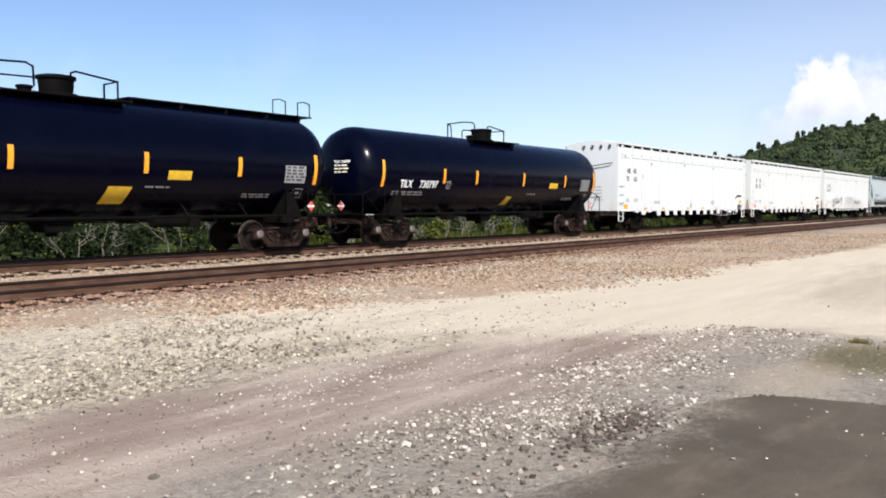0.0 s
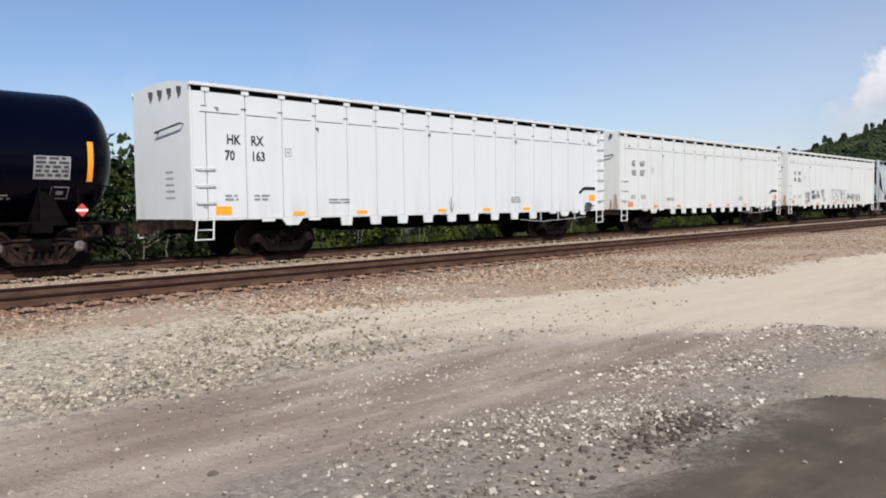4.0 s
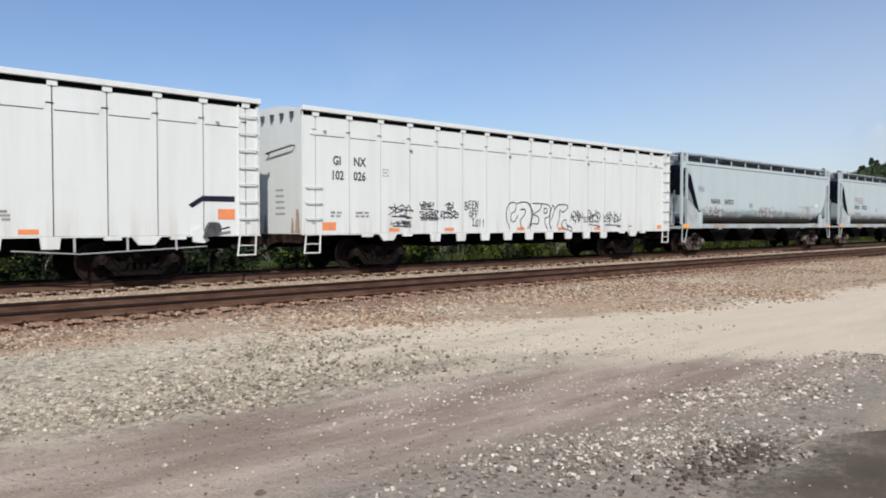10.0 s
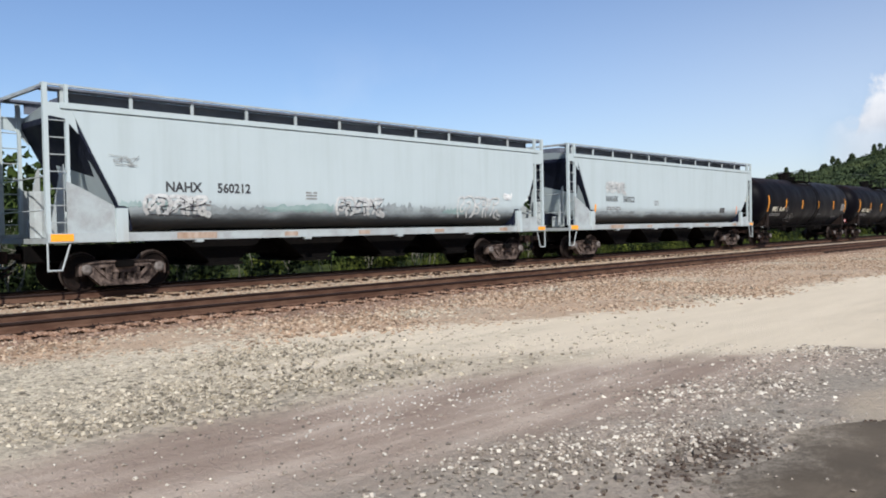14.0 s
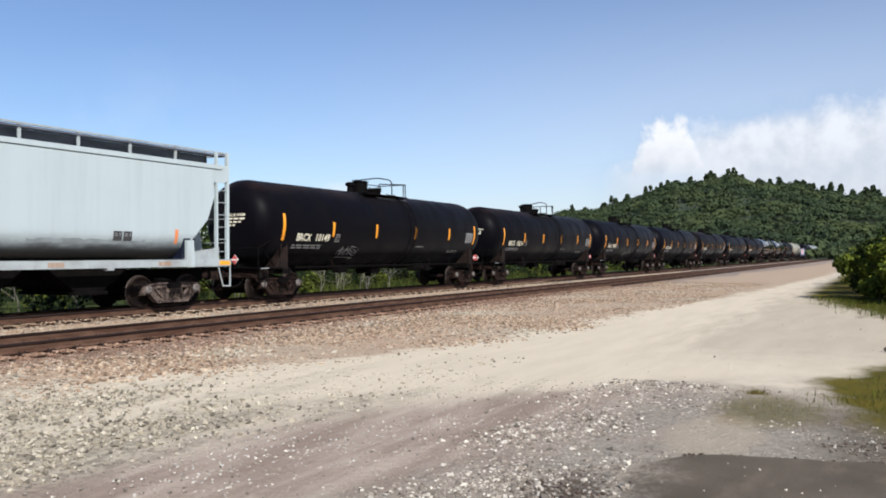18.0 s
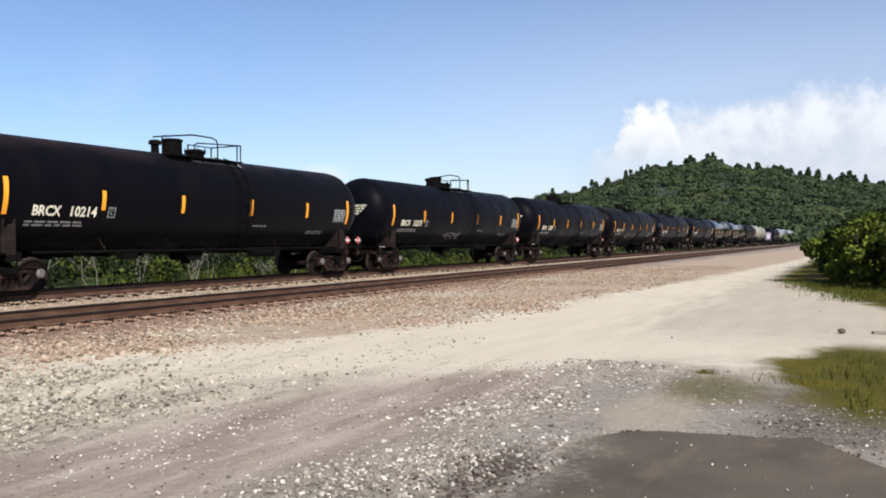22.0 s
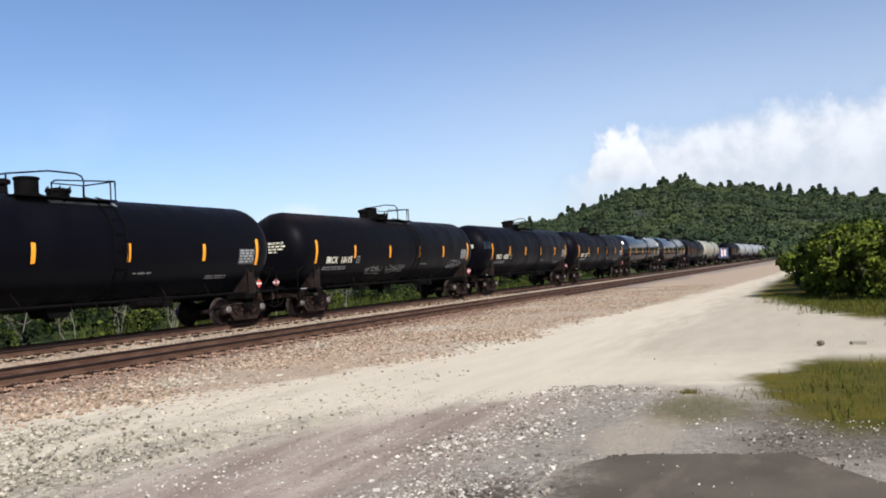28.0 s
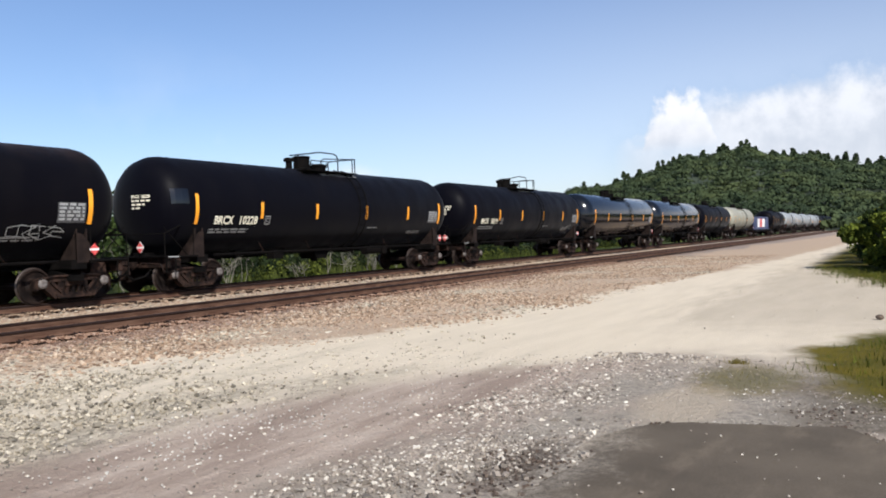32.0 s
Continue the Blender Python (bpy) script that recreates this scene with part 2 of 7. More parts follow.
M["hopper_grey"] = white_paint("pale_grey_hopper_paint", (0.40, 0.46, 0.47), (0.325, 0.37, 0.368), (0.352, 0.405, 0.405), 0.55)


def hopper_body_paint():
    """Pale grey side; shade of its undercut painted dark, torn and streaked along its upper edge."""
    n = Nodes("shaded_foot_hopper_paint", 0.5)
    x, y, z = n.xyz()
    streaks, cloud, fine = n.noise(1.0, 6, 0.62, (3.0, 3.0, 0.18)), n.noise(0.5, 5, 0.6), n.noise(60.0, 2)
    band_noise = n.noise(1.0, 6, 0.65, (0.9, 0.9, 2.6))
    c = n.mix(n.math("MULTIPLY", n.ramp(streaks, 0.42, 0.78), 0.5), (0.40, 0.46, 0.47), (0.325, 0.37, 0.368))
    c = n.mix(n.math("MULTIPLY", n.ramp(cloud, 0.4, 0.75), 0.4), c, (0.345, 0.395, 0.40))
    edge = n.math("ADD", z, n.math("MULTIPLY", n.math("SUBTRACT", band_noise, 0.5), 0.42))
    # the dark colour below stands in for shade on the downward-facing curve
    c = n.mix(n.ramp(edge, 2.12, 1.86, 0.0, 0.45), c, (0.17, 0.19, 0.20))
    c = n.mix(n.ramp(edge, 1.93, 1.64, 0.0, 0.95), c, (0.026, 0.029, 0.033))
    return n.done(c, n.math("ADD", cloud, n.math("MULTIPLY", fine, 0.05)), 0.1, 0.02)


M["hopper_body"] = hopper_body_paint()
M["roof_slate"] = worn("weathered_slate_grey_roof_steel", (0.055, 0.06, 0.078), (0.13, 0.14, 0.165), 0.7, 0, 1.5, stretch=(0.5, 2, 2))
M["smear_grey"] = worn("dark_grey_roof_smear", (0.14, 0.145, 0.165), (0.34, 0.35, 0.365), 0.8, 0, 5.0)
M["hopper_frame"] = worn("grey_frame_paint", (0.345, 0.385, 0.39), (0.25, 0.26, 0.255), 0.6, 0, 2.0)
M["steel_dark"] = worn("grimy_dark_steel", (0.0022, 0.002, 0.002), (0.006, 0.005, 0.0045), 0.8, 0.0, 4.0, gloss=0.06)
M["truck"] = worn("rust_brown_cast_steel", (0.0045, 0.0025, 0.0020), (0.040, 0.0225, 0.0165), 0.8, 0.0, 4.0, 60, 0.3, lo=0.42, hi=0.64, gloss=0.15)
M["bearing"] = worn("dusty_bearing_cap", (0.15, 0.135, 0.125), (0.05, 0.036, 0.03), 0.7, 0.1, 8.0)
M["wheel"] = worn("wheel_steel", (0.0035, 0.0022, 0.0019), (0.022, 0.013, 0.0098), 0.75, 0.0, 2.5, gloss=0.15)
M["truck_dark"] = worn("near_black_cast_steel", (0.0020, 0.0015, 0.0014), (0.011, 0.0075, 0.0062), 0.85, 0.0, 5.0, 60, 0.3, gloss=0.1)
M["truck_pale"] = worn("dusty_tan_cast_steel", (0.014, 0.009, 0.0075), (0.15, 0.113, 0.095), 0.8, 0.0, 4.0, 60, 0.3, lo=0.40, hi=0.64, gloss=0.2)
M["rust_run"] = worn("rust_brown_run", (0.27, 0.18, 0.12), (0.40, 0.33, 0.27), 0.8, 0.0, 3.0, 30, 0.1, stretch=(2, 2, 0.4))
M["saddle"] = worn("sooty_brown_steel", (0.008, 0.005, 0.0042), (0.024, 0.0155, 0.0125), 0.8, 0.0, 4.0, gloss=0.15)
M["tread"] = worn("worn_tread", (0.060, 0.045, 0.038), (0.022, 0.014, 0.011), 0.5, 0.4, 6.0)
_r = Nodes("rusty_rail_steel", 0.8)
_r.bsdf.inputs["Specular IOR Level"].default_value = 0.2
_rn = _r.noise(7.0, 4, 0.6, (0.3, 1, 1))
_rc = _r.mix(_r.ramp(_rn, 0.35, 0.7), (0.062, 0.030, 0.0185), (0.112, 0.063, 0.041))
M["rail"] = _r.done(_r.mix(_r.ramp(_r.xyz()[2], -0.037, -0.033), _rc, (0.018, 0.010, 0.008)), _r.noise(60.0, 3), 0.2, 0.004)
M["rail_top"] = worn("polished_rail_head", (0.04, 0.024, 0.019), (0.075, 0.05, 0.042), 0.8, 0.0, 5.0, gloss=0.1)
M["orange"] = worn("orange_reflective_tape", (0.9, 0.36, 0.02), (0.8, 0.30, 0.02), 0.35, 0, 5.0)
M["orange_faded"] = worn("faded_orange_reflector", (0.72, 0.22, 0.07), (0.5, 0.2, 0.1), 0.5, 0, 5.0)
M["yellow"] = worn("yellow_decal", (0.72, 0.45, 0.02), (0.5, 0.32, 0.03), 0.4, 0, 4.0)
M["letter_white"] = worn("white_stencil_paint", (0.82, 0.82, 0.80), (0.6, 0.6, 0.58), 0.5, 0, 6.0)
M["letter_cream"] = worn("cream_stencil_paint", (0.80, 0.76, 0.60), (0.6, 0.55, 0.42), 0.5, 0, 6.0)
M["letter_grey"] = worn("faded_grey_stencil_paint", (0.26, 0.26, 0.25), (0.14, 0.14, 0.14), 0.6, 0, 6.0)
M["letter_black"] = worn("black_stencil_paint", (0.03, 0.03, 0.035), (0.07, 0.07, 0.07), 0.6, 0, 6.0)
M["spray_black"] = worn("dark_spray_paint", (0.02, 0.02, 0.026), (0.06, 0.06, 0.07), 0.6, 0, 6.0)
M["spray_pale"] = worn("pale_spray_paint", (0.55, 0.56, 0.54), (0.3, 0.3, 0.3), 0.6, 0, 6.0)
M["red"] = worn("red_placard", (0.62, 0.05, 0.05), (0.5, 0.08, 0.07), 0.4, 0, 6.0)
M["plate_grey"] = worn("stencilled_grey_panel", (0.33, 0.34, 0.33), (0.22, 0.22, 0.22), 0.5, 0, 8.0)
M["tie"] = worn("weathered_timber_tie", (0.018, 0.011, 0.008), (0.05, 0.033, 0.024), 0.95, 0, 3.0, 30, 0.5, gloss=0.08)
M["box_blue"] = worn("blue_container_paint", (0.03, 0.045, 0.11), (0.10, 0.11, 0.17), 0.5, 0, 0.8)
M["slope_navy"] = worn("near_black_blue_paint", (0.006, 0.008, 0.018), (0.014, 0.017, 0.032), 0.6, 0, 2.5, gloss=0.2)
M["pad_grey"] = worn("scuffed_pale_grey_steel", (0.42, 0.41, 0.39), (0.25, 0.235, 0.22), 0.7, 0, 5.0)
M["patch_teal"] = worn("faded_blue_green_overspray", (0.20, 0.29, 0.275), (0.30, 0.38, 0.37), 0.7, 0, 1.6)
M["patch_dark"] = worn("smeared_grey_overspray", (0.17, 0.19, 0.195), (0.30, 0.34, 0.345), 0.7, 0, 1.6)
M["bark_dark"] = worn("dark_bark", (0.04, 0.035, 0.03), (0.07, 0.06, 0.05), 0.9, 0, 6.0)
M["bark"] = worn("grey_bark", (0.10, 0.09, 0.072), (0.23, 0.21, 0.175), 0.9, 0, 6.0)


def leaf_material(name, dark, light):
    n = Nodes(name, 0.85)
    n.bsdf.inputs["Specular IOR Level"].default_value = 0.15
    r = n.random(True)
    c = n.mix(r, dark, light)
    c = n.mix(n.math("MULTIPLY", n.ramp(n.noise(0.35, 3), 0.4, 0.7), 0.5), c, dark)
    n.bsdf.inputs["Transmission Weight"].default_value = 0.0
    return n.done(c)


M["leaf_bright"] = leaf_material("bright_green_leaves", (0.012, 0.020, 0.003), (0.13, 0.155, 0.025))
M["leaf_shaded"] = leaf_material("shaded_green_leaves", (0.004, 0.008, 0.002), (0.015, 0.025, 0.006))
def wood_material():
    """Woods seen from afar: crowns of differing greens, gathered in stands."""
    n = Nodes("woodland_leaves", 0.9)
    n.bsdf.inputs["Specular IOR Level"].default_value = 0.1
    stand, crown = n.noise(0.022, 4, 0.6), n.noise(0.11, 3, 0.6)
    c = n.mix(n.ramp(crown, 0.36, 0.64), (0.030, 0.044, 0.022), (0.048, 0.065, 0.029))
    c = n.mix(n.math("MULTIPLY", n.ramp(stand, 0.50, 0.66), 0.7), c, (0.060, 0.074, 0.028))
    c = n.mix(n.math("MULTIPLY", n.ramp(stand, 0.47, 0.36), 0.7), c, (0.021, 0.033, 0.019))
    return n.done(c)


M["leaf_wood"] = wood_material()
M["leaf_thicket"] = leaf_material("thicket_leaves", (0.008, 0.016, 0.004), (0.045, 0.068, 0.014))
M["leaf_bush"] = leaf_material("bush_leaves", (0.020, 0.034, 0.004), (0.16, 0.19, 0.022))
M["leaf_weed"] = leaf_material("tall_weeds", (0.012, 0.020, 0.004), (0.075, 0.09, 0.016))
M["leaf_dry"] = leaf_material("dry_grass", (0.085, 0.068, 0.015), (0.18, 0.145, 0.04))
M["leaf_grass"] = leaf_material("green_grass", (0.030, 0.038, 0.004), (0.090, 0.098, 0.012))


BALLAST_EDGE = ((-30, 10.5), (3, 10.5), (6.7, 10.2), (7.9, 9.8), (9, 9.0), (10.7, 8.1), (13.4, 7.4), (19, 7.1), (27.5, 6.2), (35, 5.6), (70, 4.0))
DIRT_EDGE = ((-30, 6.6), (3.9, 6.4), (6.1, 6.1), (7.6, 5.6), (8.8, 4.8), (9.9, 3.95), (11.5, 2.9), (14, 0.5), (16, -3.0))
GRAVEL_EDGE = ((-30, 4.3), (3.7, 4.1), (4.9, 3.65), (6.6, 3.3), (8.9, 3.15), (10.4, 3.0), (12, 1.8), (14, -0.6))


def ground_material():
    """Dusty yard beside the ballast: ballast, crushed stone with a pale dust road, a lobe of brown dirt, loose gravel, thin turf."""
    n = Nodes("dusty_yard_ground", 0.95)
    n.bsdf.inputs["Specular IOR Level"].default_value = 0.15
    x, y, z = n.xyz()
    mid = lambda v: n.math("SUBTRACT", v, 0.5)
    mul, add, sub = (lambda a, b: n.math("MULTIPLY", a, b)), (lambda a, b: n.math("ADD", a, b)), (lambda a, b: n.math("SUBTRACT", a, b))
    broad, wob, rag = n.noise(0.35, 4, 0.6), n.noise(1.3, 5, 0.65), n.noise(6.0, 4, 0.7)
    streak = n.noise(1.0, 5, 0.6, (0.45, 2.6, 1))
    grit = n.cells(30.0)[0]
    fine = n.noise(55.0, 4, 0.7)
    clump = n.noise(14.0, 4, 0.7)
    tone = n.ramp(add(add(mul(grit, 4.0), mul(fine, 0.9)), mul(clump, 0.5)), 0.62, 1.08)
    edge = lambda pts, w, r, k=1.0: add(add(sub(n.line(x, pts), y), mul(mid(wob), w)), mul(mid(rag), r))
    # crushed stone, with dark gaps where it lies thick
    pale = n.mix(tone, (0.235, 0.203, 0.150), (0.485, 0.425, 0.318))
    pale = n.mix(mul(n.ramp(add(mul(clump, 0.6), mul(rag, 0.4)), 0.54, 0.42), 0.7), pale, (0.115, 0.103, 0.080))
    road = n.mix(n.ramp(add(mul(fine, 0.4), mul(streak, 0.6)), 0.35, 0.65), (0.545, 0.468, 0.352), (0.605, 0.523, 0.398))
    dust = n.ramp(add(add(mul(x, 0.22), mul(mid(streak), 3.2)), mul(mid(rag), 0.9)), 0.85, 1.95)
    b = n.math("MULTIPLY", edge(BALLAST_EDGE, 2.6, 1.3), -1.0)
    dust = n.math("MAXIMUM", dust, mul(mul(n.ramp(b, -2.3, -0.9), n.ramp(b, 0.3, -0.2)), mul(n.ramp(add(x, mul(mid(wob), 4.0)), 2.4, 5.6), n.ramp(add(mul(streak, 0.6), mul(clump, 0.4)), 0.36, 0.56, 0.15, 0.85))))
    q2 = edge(DIRT_EDGE, 1.1, 0.7)
    tongue = mul(mul(n.ramp(q2, -2.3, -1.8), n.ramp(q2, -0.5, -1.0)), n.ramp(add(x, mul(mid(wob), 4.0)), 2.6, 6.2))
    dust = n.math("MAXIMUM", dust, mul(tongue, n.ramp(add(mul(streak, 0.6), mul(clump, 0.4)), 0.34, 0.54, 0.2, 0.8)))
    c = n.mix(dust, pale, road)
    # darker streak of stones just above the dirt
    e = edge(DIRT_EDGE, 0.9, 0.5)
    rim = mul(mul(n.ramp(e, -0.95, -0.3), n.ramp(e, 0.25, -0.25)), mul(n.ramp(clump, 0.42, 0.58), n.ramp(x, 9.3, 7.5)))
    c = n.mix(mul(rim, 0.55), c, (0.196, 0.165, 0.126))
    dirt = n.mix(n.ramp(add(mul(streak, 0.75), mul(fine, 0.25)), 0.36, 0.66), (0.247, 0.187, 0.146), (0.422, 0.345, 0.275))
    dirt = n.mix(mul(n.ramp(clump, 0.56, 0.68), 0.4), dirt, (0.175, 0.133, 0.101))
    out = n.ramp(add(x, mul(mid(wob), 5.0)), 12.3, 8.6)
    c = n.mix(mul(n.ramp(e, -0.15, 1.0), out), c, dirt)
    # loose gravel on dark soil
    g = edge(GRAVEL_EDGE, 1.0, 0.8)
    soil = n.mix(n.ramp(add(mul(clump, 0.6), mul(fine, 0.4)), 0.38, 0.62), (0.065, 0.052, 0.041), (0.27, 0.23, 0.185))
    soil = n.mix(mul(tone, 0.35), soil, (0.433, 0.39, 0.315))
    c = n.mix(mul(mul(n.ramp(g, -0.3, 0.8), out), n.ramp(wob, 0.28, 0.55, 0.45, 1.0)), c, soil)
    # trodden pale dust beside the pad
    pd = add(mul(sub(x, 7.6), sub(x, 7.6)), mul(mul(sub(y, 1.75), sub(y, 1.75)), 5.0))
    c = n.mix(mul(n.ramp(add(pd, mul(mid(wob), 1.2)), 1.3, 0.3), 0.65), c, (0.36, 0.30, 0.22))
    # dark rubbly strip between the pad and the turf
    strip = mul(mul(n.ramp(add(x, mul(mid(wob), 1.2)), 6.7, 7.2), n.ramp(add(x, mul(mid(wob), 1.5)), 10.2, 8.8)), n.ramp(add(y, mul(mid(wob), 1.6)), 1.3, 0.5))
    c = n.mix(mul(strip, n.ramp(clump, 0.38, 0.56, 0.35, 0.9)), c, (0.098, 0.080, 0.058))
    # damp dark earth
    dk = add(mul(sub(x, 5.2), sub(x, 5.2)), mul(mul(sub(y, 2.38), sub(y, 2.38)), 9.0))
    c = n.mix(mul(n.ramp(add(dk, mul(mid(clump), 2.2)), 0.75, 0.0), 0.75), c, (0.0515, 0.036, 0.027))
    # greyer packed lane further along the road
    lane = mul(n.ramp(add(x, mul(mid(wob), 4.0)), 12.0, 16.0), n.ramp(add(y, mul(mid(streak), 2.5)), 4.6, 3.0))
    c = n.mix(mul(lane, 0.6), c, n.mix(streak, (0.31, 0.262, 0.197), (0.44, 0.375, 0.285)))
    # ballast, rusty by the rail
    ballast = n.mix(n.ramp(add(mul(grit, 14.0), mul(fine, 0.7)), 0.2, 0.95), (0.080, 0.054, 0.036), (0.38, 0.285, 0.20))
    ballast = n.mix(mul(n.ramp(wob, 0.5, 0.66), 0.25), ballast, (0.26, 0.24, 0.195))
    c = n.mix(n.ramp(b, -0.3, 0.5), c, ballast)
    olive = n.mix(n.ramp(add(wob, mul(fine, 0.3)), 0.45, 0.8), (0.110, 0.084, 0.007), (0.062, 0.056, 0.006))
    thin = add(mul(sub(x, 9.1), sub(x, 9.1)), mul(mul(sub(y, 1.45), sub(y, 1.45)), 3.0))
    c = n.mix(mul(n.ramp(add(thin, mul(mid(rag), 1.6)), 1.5, 0.1), 0.65), c, olive)
    e1 = n.math("SUBTRACT", n.math("SUBTRACT", 1.2, n.math("MULTIPLY", n.math("ABSOLUTE", n.math("SUBTRACT", x, 11.2)), 0.30)), n.math("ADD", y, n.math("MULTIPLY", mid(wob), 1.1)))
    c = n.mix(n.math("MULTIPLY", n.ramp(e1, -0.2, 0.3), n.math("MULTIPLY", n.ramp(x, 7.7, 8.6), n.ramp(x, 14.5, 13.0))), c, olive)
    e2 = n.math("SUBTRACT", n.math("SUBTRACT", n.math("MULTIPLY", n.math("SUBTRACT", x, 22.5), 0.26), n.math("MULTIPLY", mid(wob), 2.4)), y)
    c = n.mix(n.math("MULTIPLY", n.ramp(e2, -0.2, 0.6), n.math("MULTIPLY", n.ramp(x, 20.0, 22.5), n.ramp(y, 3.6, 2.6))), c, olive)
    far = n.mix(n.ramp(broad, 0.35, 0.65), (0.03, 0.045, 0.012), (0.06, 0.075, 0.022))
    c = n.mix(n.ramp(y, 21.8, 23.2), c, far)
    c = n.mix(n.ramp(n.math("ADD", n.math("ABSOLUTE", n.math("SUBTRACT", x, 60.0)), n.math("ABSOLUTE", y)), 190.0, 330.0), c, far)
    return n.done(c, add(mul(grit, 0.5), add(fine, mul(clump, 2.5))), 0.55, 0.025)


M["ground"] = ground_material()
_a = Nodes("old_dusty_asphalt", 0.92)
_f = _a.noise(70.0, 4, 0.7)
_b = _a.noise(0.9, 5, 0.6)
_s = _a.noise(1.0, 5, 0.65, (0.8, 2.2, 1))
_ac = _a.mix(_a.ramp(_a.math("ADD", _a.math("MULTIPLY", _f, 0.35), _a.math("MULTIPLY", _b, 0.65)), 0.35, 0.68), (0.066, 0.053, 0.038), (0.112, 0.090, 0.065))
_ac = _a.mix(_a.math("MULTIPLY", _a.ramp(_s, 0.52, 0.75), 0.55), _ac, (0.168, 0.133, 0.095))
_a.bsdf.inputs["Specular IOR Level"].default_value = 0.2
_as = _a.mix(_a.ramp(_a.math("ADD", _a.math("MULTIPLY", _a.noise(14.0, 4, 0.7), 0.6), _a.math("MULTIPLY", _f, 0.4)), 0.38, 0.62), (0.10, 0.082, 0.062), (0.31, 0.265, 0.205))
_ay = _a.math("ADD", _a.xyz()[1], _a.math("MULTIPLY", _a.math("SUBTRACT", _a.noise(2.2, 5, 0.7), 0.5), 1.3))
_ac = _a.mix(_a.math("MULTIPLY", _a.ramp(_ay, 1.6, 2.2), _a.ramp(_a.xyz()[0], 6.7, 6.1)), _ac, _as)
M["asphalt"] = _a.done(_ac, _f, 0.5, 0.006)


def stone_material(name, cols):
    n = Nodes(name, 0.9)
    r = n.random(True)
    c = n.mix(n.ramp(r, 0.0, 0.5), cols[0], cols[1])
    c = n.mix(n.ramp(r, 0.62, 0.98), c, cols[2])
    return n.done(n.mix(n.math("MULTIPLY", n.noise(60, 3), 0.35), c, cols[0]))


M["stone_ballast"] = stone_material("ballast_stone", ((0.092, 0.058, 0.036), (0.31, 0.214, 0.138), (0.49, 0.39, 0.285)))
M["stone_pale"] = stone_material("pale_crushed_stone", ((0.112, 0.097, 0.072), (0.355, 0.310, 0.232), (0.525, 0.465, 0.362)))
M["stone_grey"] = stone_material("grey_crushed_stone", ((0.105, 0.088, 0.070), (0.26, 0.22, 0.178), (0.62, 0.57, 0.48)))
M["stone_white"] = stone_material("whitish_gravel", ((0.26, 0.235, 0.20), (0.45, 0.42, 0.37), (0.62, 0.585, 0.53)))
M["stone_crib"] = stone_material("rust_orange_ballast", ((0.12, 0.062, 0.036), (0.25, 0.148, 0.094), (0.36, 0.25, 0.18)))
M["stone_rust"] = stone_material("rust_stained_ballast", ((0.095, 0.054, 0.034), (0.20, 0.128, 0.086), (0.32, 0.225, 0.165)))


# ---- mesh tools ----
def part(name, bm, material, parent=None, label="", smooth=False):
    me = bpy.data.meshes.new(name)
    bmesh.ops.recalc_face_normals(bm, faces=bm.faces[:])
    bm.to_mesh(me)
    bm.free()
    me.materials.append(M[material])
    if smooth:
        me.polygons.foreach_set("use_smooth", [True] * len(me.polygons))
        me.set_sharp_from_angle(angle=radians(32))
    ob = new(name, me)
    if parent:
        ob.parent = parent
    if label:
        tagged(ob, label)
    return ob


def mesh_from(name, verts, faces, material, parent=None, label="", smooth=False):
    me = bpy.data.meshes.new(name)
    me.from_pydata(verts, [], faces)
    me.materials.append(M[material])
    if smooth:
        me.polygons.foreach_set("use_smooth", [True] * len(me.polygons))
    ob = new(name, me)
    ob.parent = parent
    return tagged(ob, label) if label else ob


def box(bm, x0, x1, y0, y1, z0, z1, bevel=0.0):
    vs = [bm.verts.new((x, y, z)) for x in (x0, x1) for y in (y0, y1) for z in (z0, z1)]
    fs = [bm.faces.new([vs[i] for i in f]) for f in ((0, 1, 3, 2), (4, 6, 7, 5), (0, 4, 5, 1), (2, 3, 7, 6), (0, 2, 6, 4), (1, 5, 7, 3))]
    if bevel:
        es = list({e for f in fs for e in f.edges})
        bmesh.ops.bevel(bm, geom=es, offset=bevel, segments=1, affect="EDGES")
    return bm


def prism(bm, poly, axis, a, b):
    """Extrudes a polygon of two coordinates along axis (0, 1, 2) from a to b."""
    def at(p, s):
        c = list(p)
        c.insert(axis, s)
        return bm.verts.new(c)
    lo, hi = [at(p, a) for p in poly], [at(p, b) for p in poly]
    n = len(poly)
    bm.faces.new(lo)
    bm.faces.new(hi[::-1])
    for i in range(n):
        bm.faces.new((lo[i], hi[i], hi[(i + 1) % n], lo[(i + 1) % n]))
    return bm


def rod(bm, p, q, r, n=8, r2=None):
    p, q = Vector(p), Vector(q)
    d = (q - p).normalized()
    u = d.orthogonal().normalized()
    v = d.cross(u)
    rings = []
    for c, rr in ((p, r), (q, r if r2 is None else r2)):
        rings.append([bm.verts.new(c + (u * math.cos(2 * math.pi * i / n) + v * math.sin(2 * math.pi * i / n)) * rr) for i in range(n)])
    for i in range(n):
        bm.faces.new((rings[0][i], rings[0][(i + 1) % n], rings[1][(i + 1) % n], rings[1][i]))
    bm.faces.new(rings[0][::-1])
    bm.faces.new(rings[1])
    return bm


